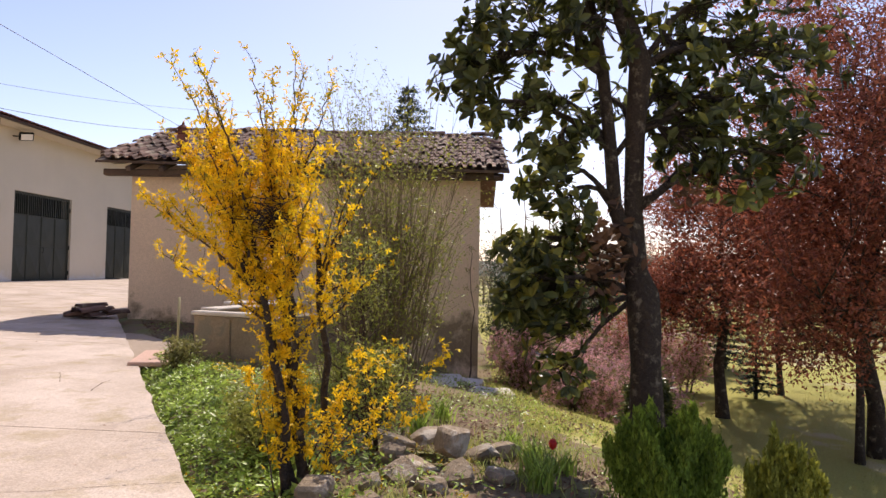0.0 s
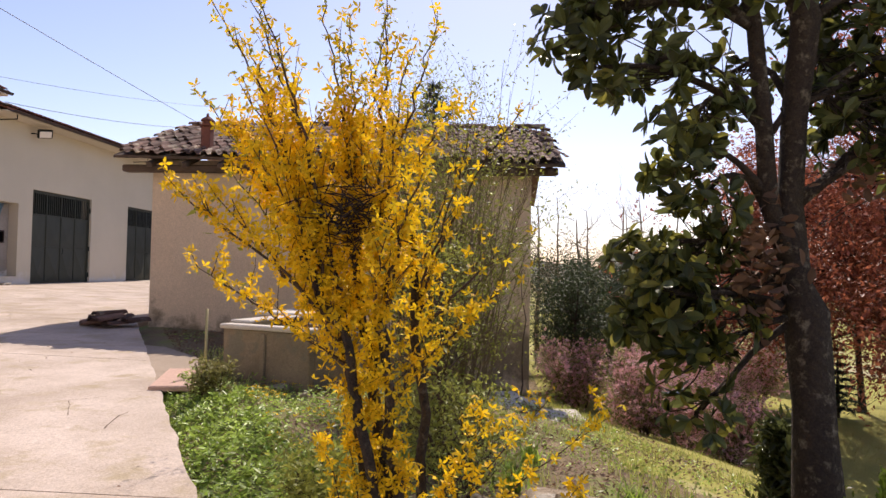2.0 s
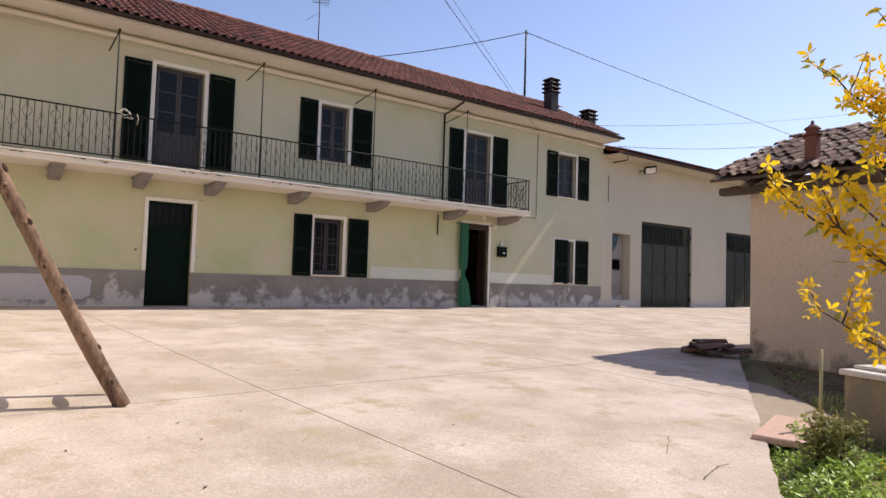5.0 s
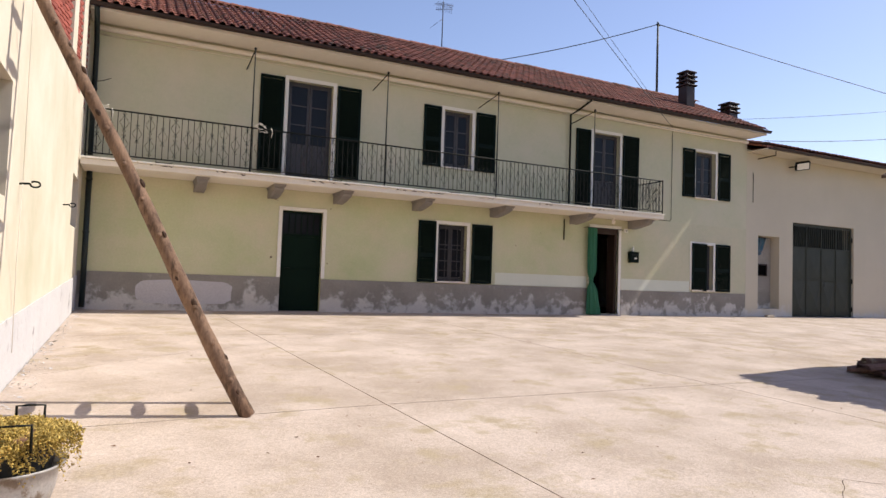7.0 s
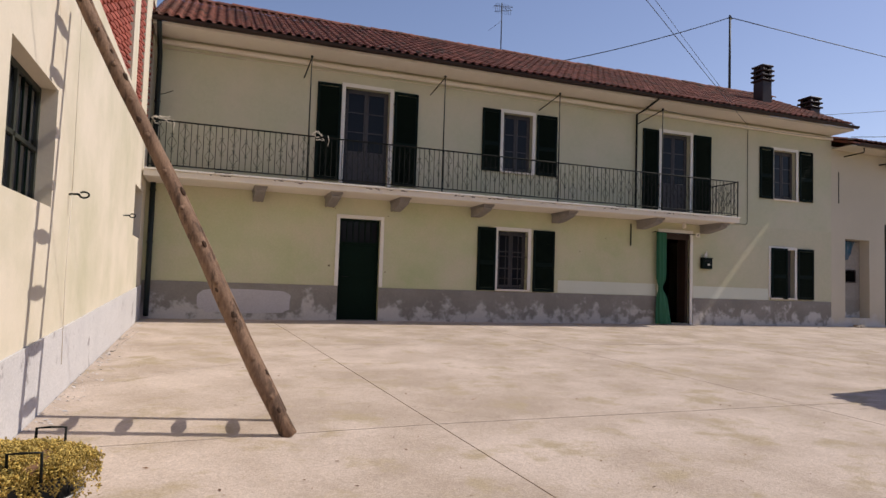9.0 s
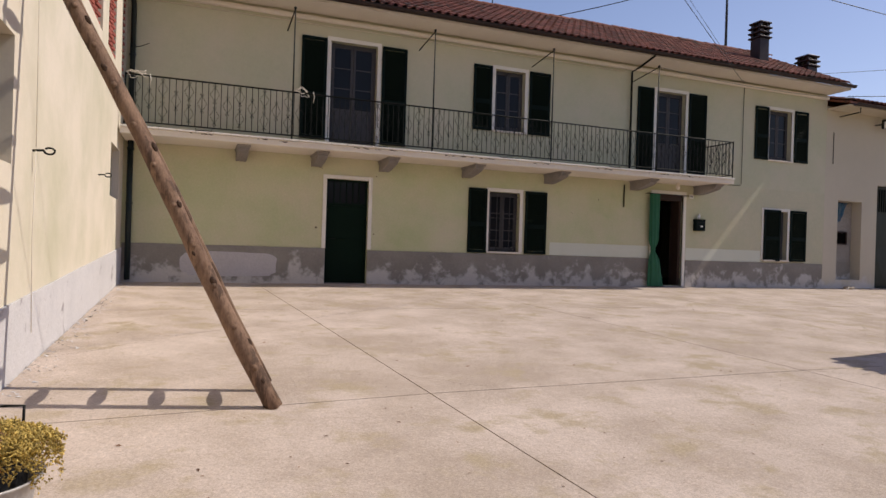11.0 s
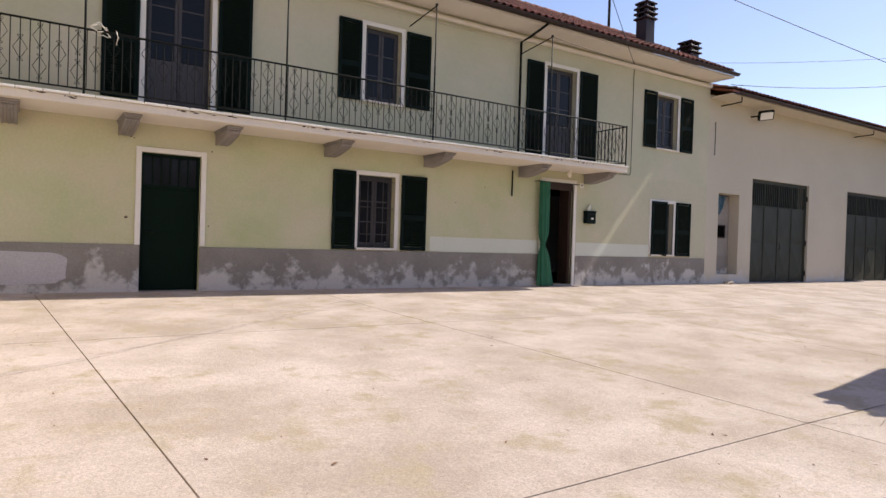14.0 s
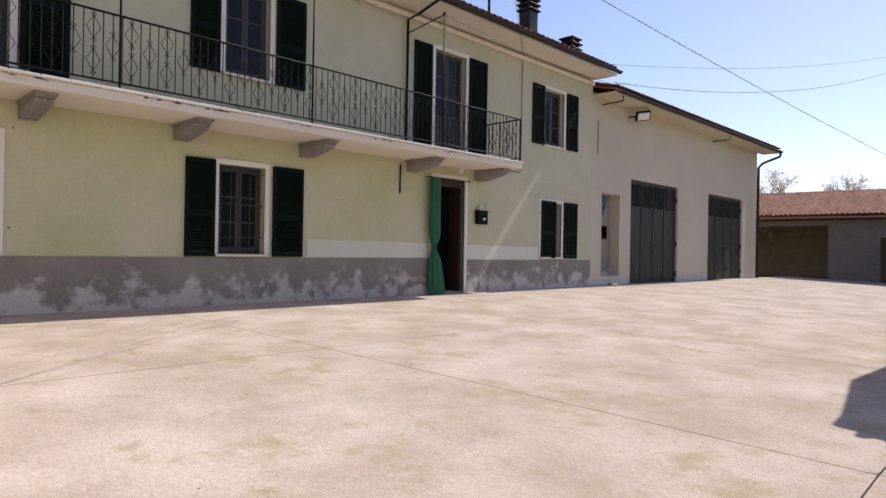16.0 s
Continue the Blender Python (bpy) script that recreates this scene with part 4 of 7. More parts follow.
pipe("downpipe", [(12.42, -0.85, 6.05), (12.3, -0.4, 5.85), (12.3, -0.07, 5.8), (12.3, -0.07, 3.2)], 0.028, M_IRON, "thin dark pipe on the upper wall beside the balcony door", [])
tube_part("wall_cable", [[((0.2, -0.02, 5.78), 0.008), ((6, -0.02, 5.80), 0.008), ((12.2, -0.02, 5.80), 0.008)]], M_SOFFIT, None, 5, "pale cable along the top of the wall")["category"] = "cable"
tube_part("wall_cable", [[((16.32, -0.03, 5.95), 0.009), ((16.3, -0.03, 5.7), 0.009), ((16.3, -0.03, 5.2), 0.008), ((16.3, -0.03, 3.05), 0.008), ((16.25, -0.03, 2.98), 0.008), ((15.1, -0.03, 2.98), 0.008)]], M_WIRE, None, 5, "dark cable running down the wall beside the balcony")["category"] = "cable"
tube_part("wall_slot", [[((20.05, -0.012, 4.9), 0.010), ((20.05, -0.012, 3.9), 0.010)]], M_IRON, None, 4, "thin vertical iron strip on the wall")["category"] = "strip"
tube_part("wall_hook", [[((12.2, -0.02, 2.75), 0.018), ((12.2, -0.02, 2.15), 0.018)]], M_IRON, None, 6, "short dark iron bar hanging on the wall under the balcony")["category"] = "bar"

# ---- the balcony ----
BY, BX0, BX1, BZ0, BZ1 = -1.10, 0.03, 14.98, 2.86, 2.98
balc = empty("balcony", (0, 0, 0), "long white balcony slab edged with pale tiles", "balcony")
bm = bmesh.new()
box(bm, BX0, BX1, BY + 0.02, -0.003, BZ0, BZ1, 0.012)
part("slab_body", bm, M_SOFFIT, balc)
bm = bmesh.new()
box(bm, 0.005, 0.322, 0, 0.28, 0, 0.035, 0.005)
edge_tile = bpy.data.meshes.new("edge_tile")
bm.to_mesh(edge_tile)
bm.free()
edge_tile.materials.append(M_WHITE)
x = BX0
while x < BX1 - 0.3:
    o = new("edge_tile", edge_tile)
    o.location = (x, BY - 0.03, BZ1 + 0.001)
    o.parent = balc
    x += 0.332
box_part("floor_screed", BX0, BX1, BY + 0.252, -0.003, BZ1 + 0.001, BZ1 + 0.03, M_PLINTH, balc)


def corbel_mesh():
    """A moulded plate over a fluted scroll that sweeps back to the wall."""
    bm = bmesh.new()
    box(bm, -0.135, 0.135, -0.90, 0, -0.035, 0, 0.006)
    box(bm, -0.122, 0.122, -0.87, 0, -0.062, -0.036, 0.006)
    prof = [(0, -0.063), (0, -0.245), (-0.12, -0.25), (-0.28, -0.235), (-0.45, -0.205), (-0.60, -0.175), (-0.72, -0.150), (-0.80, -0.12), (-0.83, -0.085), (-0.82, -0.063)]
    for k in range(5):
        x0 = -0.11 + k * 0.044
        o = 0.0 if k % 2 == 0 else 0.012
        ring = []
        for x, e in ((x0 + 0.002, 0.016), (x0 + 0.012, 0.0), (x0 + 0.032, 0.0), (x0 + 0.042, 0.016)):
            ring.append([bm.verts.new((x, y * (1 - (e + o) * 0.4), -0.063 + (z + 0.063) * (1 - (e + o) * 3))) for y, z in prof])
        for p, q_ in zip(ring, ring[1:]):
            for j in range(len(prof)):
                j2 = (j + 1) % len(prof)
                bm.faces.new((p[j], p[j2], q_[j2], q_[j]))
        bm.faces.new(ring[0])
        bm.faces.new(list(reversed(ring[-1])))
    bmesh.ops.recalc_face_normals(bm, faces=bm.faces)
    me = bpy.data.meshes.new("corbel")
    bm.to_mesh(me)
    bm.free()
    me.materials.append(M_CORBEL)
    return me


CM = corbel_mesh()
for x in (2.28, 3.89, 5.46, 7.54, 9.84, 12.5, 14.68):
    c = new("corbel", CM)
    c.location = (x, -0.004, BZ0 - 0.002)
    tagged(c, "grey carved stone corbel under the balcony", "corbel", "corbels of the balcony")

rail = empty("balcony_railing", (0, 0, 0), "dark green wrought-iron railing with diamond scrolls along the balcony", "railing")
RB, RT = 3.10, 3.99
YR = BY + 0.06
tube_part("top_rail", [[((0.1, YR, RT), 0.016), ((BX1 - 0.04, YR, RT), 0.016), ((BX1 - 0.04, -0.01, RT), 0.016)]], M_IRON, rail)
tube_part("bottom_rail", [[((0.1, YR, RB), 0.013), ((BX1 - 0.04, YR, RB), 0.013), ((BX1 - 0.04, -0.01, RB), 0.013)]], M_IRON, rail)


def shared(name, vs, fs, material, smooth=False):
    me = bpy.data.meshes.new(name)
    me.from_pydata([tuple(v) for v in vs], [], [tuple(f) for f in fs])
    me.update()
    for p in me.polygons:
        p.use_smooth = smooth
    me.materials.append(material)
    return me


BAR = shared("baluster", *tube_data([[((0, 0, 0), 0.0075), ((0, 0, RT - RB), 0.0075)]], 5), M_IRON)


def scroll_paths(zc, hw, hh):
    out = []
    for s in (-1, 1):
        out.append([((0, 0, zc + hh), 0.0055), ((s * hw, 0, zc), 0.0055), ((0, 0, zc - hh), 0.0055)])
    for zz, d in ((zc + hh, 1), (zc - hh, -1)):
        for s in (-1, 1):
            out.append([((0.0, 0, zz), 0.005), ((s * 0.022, 0, zz + d * 0.006), 0.005), ((s * 0.034, 0, zz + d * 0.024), 0.005), ((s * 0.024, 0, zz + d * 0.038), 0.005), ((s * 0.012, 0, zz + d * 0.028), 0.0045)])
    return out


H = RT - RB
ORN2 = shared("diamond_pair", *tube_data(scroll_paths(H * 0.27, 0.088, 0.145) + scroll_paths(H * 0.75, 0.088, 0.145), 4), M_IRON)
ORN1 = shared("diamond", *tube_data(scroll_paths(H * 0.52, 0.088, 0.15), 4), M_IRON)
x, k = 0.16, 0
while x < BX1 - 0.1:
    o = new("baluster", BAR)
    o.location = (x, YR, RB)
    o.parent = rail
    if k % 2 == 1:
        q = new("diamond", ORN2 if (k // 2) % 2 == 0 else ORN1)
        q.location = (x, YR, RB)
        q.parent = rail
    x += 0.118
    k += 1
y, k = YR + 0.118, 0
while y < -0.05:
    o = new("baluster", BAR)
    o.location = (BX1 - 0.04, y, RB)
    o.parent = rail
    if k % 2 == 0:
        q = new("diamond", ORN2 if (k // 2) % 2 == 0 else ORN1)
        q.location = (BX1 - 0.04, y, RB)
        q.rotation_euler = (0, 0, math.pi / 2)
        q.parent = rail
    y += 0.118
    k += 1
for x in (0.1, 3.2, 6.27, 9.3, 12.4, BX1 - 0.04):
    tall = 5.72 if 3 < x < 13 else RT + 0.03
    post = tube_part("post", [[((x, YR, BZ1 + 0.03), 0.017), ((x, YR, RT), 0.017), ((x, YR, tall), 0.012 if tall > 5 else 0.015)]], M_IRON, rail, 8)
    if tall > 5:
        tube_part("arm", [[((x, YR, tall - 0.02), 0.012), ((x - 0.02, -0.02, tall - 0.16), 0.014)]], M_IRON, rail)
        bm = bmesh.new()
        bmesh.ops.create_uvsphere(bm, u_segments=8, v_segments=6, radius=0.032, matrix=Matrix.Translation((x, YR, tall)))
        part("finial", bm, M_IRON, rail, smooth=True)
for x in (1.35, 4.9, 7.9, 10.9):
    tube_part("drain_loop", [[((x, BY - 0.03, BZ1 + 0.07), 0.008), ((x, BY - 0.10, BZ1 + 0.03), 0.008), ((x + 0.3, BY - 0.10, BZ1 + 0.03), 0.008), ((x + 0.3, BY - 0.03, BZ1 + 0.07), 0.008)]], M_IRON, rail)


def rope(name, at, seed, length, label):
    r = random.Random(seed)
    e = empty(name, at, label, "rope")
    paths = []
    for _ in range(4):
        p = Vector((0, 0, 0))
        q = []
        for i in range(9):
            q.append((tuple(p), 0.007))
            p = p + Vector((r.uniform(0.0, length / 7), r.uniform(-0.03, 0.03), r.uniform(-0.05, 0.04)))
        paths.append(q)
    paths.append([((length * 0.8, 0, 0), 0.007), ((length * 0.85, -0.03, -0.1), 0.007), ((length * 0.8, -0.02, -0.22), 0.006)])
    tube_part("strand", paths, M_SOFFIT, e, 5)


rope("rope_end", (0.12, YR - 0.02, RT + 0.03), 3, 0.5, "frayed pale rope knotted round the railing's end")
rope("rope_end", (3.25, YR - 0.02, RT + 0.04), 5, 0.45, "frayed pale rope knotted round the railing post")


# ---- tiled roofs ----
def tile_mesh(name, w, l, h, material, seg=5):
    """One roof tile: an arched cover and a shallow channel, lying along +y upslope."""
    prof = []
    for k in range(seg + 1):
        a = math.pi * k / seg
        prof.append((-w * 0.5 + w * 0.30 * (1 - math.cos(a)), h * math.sin(a)))
    for k in range(1, 3):
        prof.append((w * 0.10 + w * 0.40 * k / 2, -0.006 if k == 1 else 0.004))
    vs, fs = [], []
    for y, lift in ((0, 0.022), (l, 0.0)):
        for x, z in prof:
            vs.append((x, y, z + lift))
        for x, z in prof:
            vs.append((x, y, z + lift - 0.014))
    n = len(prof)
    for k in range(n - 1):
        fs.append((k, k + 1, 2 * n + k + 1, 2 * n + k))
        fs.append((k, n + k, n + k + 1, k + 1))
    return vs, fs, material


def lay_tiles(top, name, o, ux, uy, nx, ny, w, l, h, material, near, jitter=0.004, ragged=0.0, seed=1, skip=None, seg=5, endx=None):
    """Rows of tiles on a slope from corner o: ux along the eaves, uy up the slope. Those in the stretch near are pieces."""
    rng = random.Random(seed)
    o, ux, uy = Vector(o), Vector(ux).normalized(), Vector(uy).normalized()
    uz = ux.cross(uy).normalized()
    vs, fs, _ = tile_mesh(name, w, l * 1.12, h, material, seg)
    me = shared(name, vs, fs, material)
    big_v, big_f = [], []
    count = 0
    for j in range(ny):
        for i in range(nx):
            if skip and skip(i, j):
                continue
            p = o + ux * ((i + 0.5) * w + rng.uniform(-jitter, jitter)) + uy * (j * l + rng.uniform(-jitter, jitter) * 1.5) + uz * (0.012 + rng.uniform(0, jitter) + ragged * rng.random() ** 4)
            tw = rng.uniform(-1, 1) * (1.0 + 160 * jitter) * 0.01
            a = (ux + uy * tw).normalized()
            b = uz.cross(a)
            M = Matrix((( a.x, b.x, uz.x, p.x), (a.y, b.y, uz.y, p.y), (a.z, b.z, uz.z, p.z), (0, 0, 0, 1)))
            if count < 300 and near(i, j):
                t = new(name, me)
                t.parent = top
                t.matrix_basis = M
                count += 1
            else:
                base = len(big_v)
                big_v.extend(M @ Vector(v) for v in vs)
                big_f.extend(tuple(base + q for q in f) for f in fs)
    if big_v:
        data_part(name + "_field", big_v, big_f, material, top, kind="stuff")


def ridge_caps(top, a, b, material, step=0.36, r=0.10, seed=2, jit=0.01):
    rng = random.Random(seed)
    a, b = Vector(a), Vector(b)
    d = (b - a).normalized()
    side = d.cross(Vector((0, 0, 1))).normalized()
    n = int((b - a).length / step)
    vs, fs = [], []
    for k in range(n):
        p = a + d * k * step + Vector((0, 0, rng.uniform(-jit, jit)))
        base = len(vs)
        for t, rr in ((0, r * 1.08), (step * 1.06, r * 0.92)):
            for rad in (rr, rr - 0.014):
                for q in range(7):
                    ang = math.pi * q / 6
                    vs.append(p + d * t + side * (rad * math.cos(ang)) + Vector((0, 0, rad * 0.8 * math.sin(ang))))
        for q in range(6):
            fs.append((base + q, base + q + 1, base + 14 + q + 1, base + 14 + q))
            fs.append((base + q, base + 7 + q, base + 8 + q, base + q + 1))
    data_part("ridge_tiles", vs, fs, material, top, kind="stuff")


roof1 = empty("roof_house", (0, 0, 0), "weathered terracotta tile roof of the farmhouse", kind="structure")
sl = Vector((0, RY - EY, RZ - EZ))
nrow = int(sl.length / 0.33)
wt = 0.205
ncol = int(19.78 / wt)


roof_w = empty("roof_wing", (0, 0, 0), "dark tiled roof of the low wing", kind="structure")
roof_b = empty("roof_far_barn", (0, 0, 0), "orange tile roof of the open barn", kind="structure")
roof_s = empty("roof_shed", (0, 0, 0), "old lichened tile roof of the shed with slipped tiles at its edges", kind="structure")


# ---- chimneys, pole, aerial ----
def chimney(at, w, zt, label, caps):
    """A rendered stack with a cap of stacked slabs."""
    c = empty("chimney", at, label, "chimney", "chimneys on the farmhouse roof")
    h = zt - at[2]
    bm = bmesh.new()
    box(bm, -w / 2, w / 2, -w / 2, w / 2, -0.45, h - caps * 0.155, 0.012)
    part("shaft", bm, M_BROWNMETAL, c)
    z = h - caps * 0.155
    for k in range(caps):
        box_part("cap_slab", -w * 0.66, w * 0.66, -w * 0.66, w * 0.66, z, z + 0.055, M_BROWNMETAL, c, 0.012)
        bm = bmesh.new()
        for sx in (-1, 1):
            for sy in (-1, 1):
                box(bm, sx * w * 0.36 - 0.05, sx * w * 0.36 + 0.05, sy * w * 0.36 - 0.05, sy * w * 0.36 + 0.05, z + 0.056, z + 0.152)
        box(bm, -w * 0.2, w * 0.2, -w * 0.2, w * 0.2, z + 0.056, z + 0.152)
        part("cap_blocks", bm, M_BROWNMETAL, c)
        z += 0.155
    box_part("cap_top", -w * 0.62, w * 0.62, -w * 0.62, w * 0.62, z, z + 0.06, M_BROWNMETAL, c, 0.015)
    return c


chimney((18.15, 1.2, 7.2), 0.39, 8.36, "tall brown chimney with a stacked cap", 3)
chimney((19.95, 0.95, 6.95), 0.42, 7.46, "short brown chimney with a stacked cap", 2)

pol = empty("roof_pole", (18.5, 3.0, 8.0), "tall dark pole carrying cables on the roof ridge", "pole")
tube_part("pole", [[((0, 0, 0), 0.045), ((0, 0, 2.85), 0.035)]], M_WIRE, pol, 8)
tube_part("insulator", [[((-0.1, 0, 2.80), 0.02), ((0.1, 0, 2.80), 0.02)], [((0, 0, 2.85), 0.05), ((0, 0, 2.93), 0.03)]], M_WIRE, pol, 8)
aer = empty("television_aerial", (9.5, 3.0, 8.0), "thin metal television aerial on the roof ridge", "aerial")
tube_part("mast", [[((0, 0, 0), 0.018), ((0, 0, 1.72), 0.014)]], M_WIRE, aer, 6)
paths = [[((-0.25, 0.05, 1.62), 0.008), ((0.35, -0.05, 1.62), 0.008)], [((-0.2, 0.1, 1.45), 0.008), ((0.3, -0.1, 1.50), 0.008)], [((0, 0, 1.15), 0.008), ((-0.38, 0.1, 0.82), 0.008)]]
for k in range(9):
    x = -0.22 + k * 0.065
    paths.append([((x, -0.16, 1.62), 0.005), ((x, 0.16, 1.62), 0.005)])
    paths.append([((x, 0.0, 1.38), 0.005), ((x, 0.0, 1.60), 0.005)])
tube_part("elements", paths, M_WIRE, aer, 4, kind="stuff")
lw = empty("lean_wire", (-0.0, 0, 0), "bent wire arm on the upper wall", "wire")
tube_part("wire", [[((0.16, -0.1, 4.75), 0.008), ((0.3, -0.35, 4.72), 0.008), ((0.45, -0.4, 4.78), 0.008)]], M_IRON, lw, 5)


def cable(name, a, b, sag, r, label):
    a, b = Vector(a), Vector(b)
    n = 24
    path = []
    for k in range(n + 1):
        t = k / n
        p = a.lerp(b, t)
        p.z -= sag * 4 * t * (1 - t)
        path.append((tuple(p), r))
    o = tube_part(name, [path], M_WIRE, None, 5, label)
    o["category"] = "cable"
    return o


TOP = (18.5, 3.0, 10.84)
cable("overhead_cable", TOP, (60.0, -1.86, 7.56), 0.226, 0.016, "black cable running from the roof pole over the yard")
cable("overhead_cable", TOP, (12.3, 5.4, 8.95), 0.12, 0.016, "black cable running from the roof pole behind the ridge")
cable("overhead_cable", (16.3, -0.04, 5.95), (0.04, -11.69, 5.89), 0.03, 0.007, "black cable running from the house wall over the yard")
cable("overhead_cable", (16.32, -0.02, 6.02), (0.04, -11.1, 7.0), 0.03, 0.005, "thin cable running from the house wall over the yard")
cable("overhead_cable", (19.7, -0.7, 5.85), (41.0, -5.04, 10.5), 0.815, 0.010, "slack cable leading away from the wing's eaves")
cable("overhead_cable", (20.4, 2.4, 7.3), (46.0, -3.0, 12.2), 0.5, 0.008, "thin cable over the wing's roof")
cable("overhead_cable", (12.4, YR, 5.70), (19.9, -0.75, 5.78), 0.12, 0.006, "thin clothes wire from the balcony post along the wall")


# ---- the barn's wall on the left: windows, brick screens, hooks ----
def left_window(y0, y1, z0, z1, label):
    w = empty("window_5", (0, 0, 0), label, kind="structure")
    x = -0.13
    bm = bmesh.new()
    s = 0.05
    for a in ((y0 + 0.002, y0 + s, z0, z1), (y1 - s, y1 - 0.002, z0, z1), (y0 + s, y1 - s, z0 + 0.002, z0 + s), (y0 + s, y1 - s, z1 - s, z1 - 0.002), ((y0 + y1) / 2 - 0.025, (y0 + y1) / 2 + 0.025, z0 + s, z1 - s), (y0 + s, y1 - s, z0 + (z1 - z0) * 0.45, z0 + (z1 - z0) * 0.45 + 0.04)):
        box(bm, x - 0.04, x, a[0], a[1], a[2], a[3], 0.003)
    part("window_frame", bm, M_GATE, w)
    n = 3
    for k in range(n * 2):
        a = y0 + s + (y1 - y0 - 2 * s) * k / (n * 2)
        b = y0 + s + (y1 - y0 - 2 * s) * (k + 1) / (n * 2)
        box_part("pane", x - 0.03, x - 0.022, a + 0.008, b - 0.008, z0 + s, z1 - s, M_GLASS, w)
        if 0 < k:
            box_part("bar", x - 0.035, x - 0.008, a - 0.007, a + 0.007, z0 + s, z1 - s, M_DOORG, w)
    # added near-black sheet that paints the barn's inner shade behind the panes
    box_part("room_dark", -0.9, -0.87, y0 - 0.2, y1 + 0.2, z0 - 0.2, z1 + 0.2, M_BLACK, w)


left_window(-9.86, -8.42, 1.46, 2.5, "dark green metal-framed window set deep in the cream wall")
left_window(-1.98, -0.70, 1.62, 2.56, "small window set deep in the cream wall")


def brick_screens():
    top = empty("brick_screen", (0, 0, 0), "openwork screen of red bricks high in the cream wall", kind="structure")
    bm = bmesh.new()
    box(bm, -0.06, 0.06, 0, 0.235, 0, 0.055, 0.003)
    me = bpy.data.meshes.new("brick")
    bm.to_mesh(me)
    vs = [v.co.copy() for v in bm.verts]
    fs = [[v.index for v in f.verts] for f in bm.faces]
    bm.free()
    me.materials.append(M_BRICK)
    bv, bf = [], []
    rng = random.Random(9)
    n = 0
    for y0, y1 in ((-8.58, -3.47), (-2.73, -1.77), (-0.70, -0.08)):
        r = 0
        z = 4.05
        while z < 6.5:
            y = y0 + (0.0 if r % 2 else 0.14)
            while y + 0.235 < y1:
                loc = Vector((-0.10 + rng.uniform(-0.006, 0.006), y, z))
                rot = rng.uniform(-0.02, 0.02) + (0.16 if r % 2 else -0.16)
                M = Matrix.Translation(loc) @ Matrix.Rotation(rot, 4, "Z")
                if n < 300 and z < 5.2:
                    o = new("brick", me)
                    o.matrix_basis = M
                    o.parent = top
                    n += 1
                else:
                    base = len(bv)
                    bv.extend(M @ v for v in vs)
                    bf.extend([base + q for q in f] for f in fs)
                y += 0.285
            z += 0.063
            r += 1
    data_part("brickwork", bv, bf, M_BRICK, top, kind="stuff")
    # added near-black sheet standing in for the shade behind the open bricks
    box_part("screen_back", -0.30, -0.27, -8.7, -0.03, 3.95, 6.7, M_BLACK, top)


for y, z in ((-7.71, 1.66), (-3.45, 1.84)):
    h = empty("wall_ring", (0, y, z), "rusty iron hook with a curled end in the cream wall", "hook", "hooks in the cream wall")
    path = [((-0.02, 0, 0), 0.011), ((0.09, 0, 0.01), 0.011)]
    for k in range(9):
        a = math.pi - k * math.pi / 4.5
        path.append(((0.135 + 0.045 * math.cos(a), 0, 0.005 - 0.03 * math.sin(a)), 0.010))
    tube_part("hook", [path], M_IRON, h, 6)
cord = tube_part("cord", [[((0.03, -7.72, 1.7), 0.004), ((0.02, -7.74, 3.4), 0.004), ((0.015, -7.7, 5.2), 0.004)], [((0.03, -7.72, 1.66), 0.004), ((0.025, -7.75, 0.8), 0.004), ((0.03, -7.70, 0.0), 0.004)]], M_SOFFIT, None, 4, "thin pale cord hanging from the hook")
cord["category"] = "cord"


# ---- the ladder ----
M_KNOT = mat("dark_knot", (0.035, 0.02, 0.014), (0.09, 0.05, 0.03), scale=40, fine=90, rough=0.9, bump=0.5)


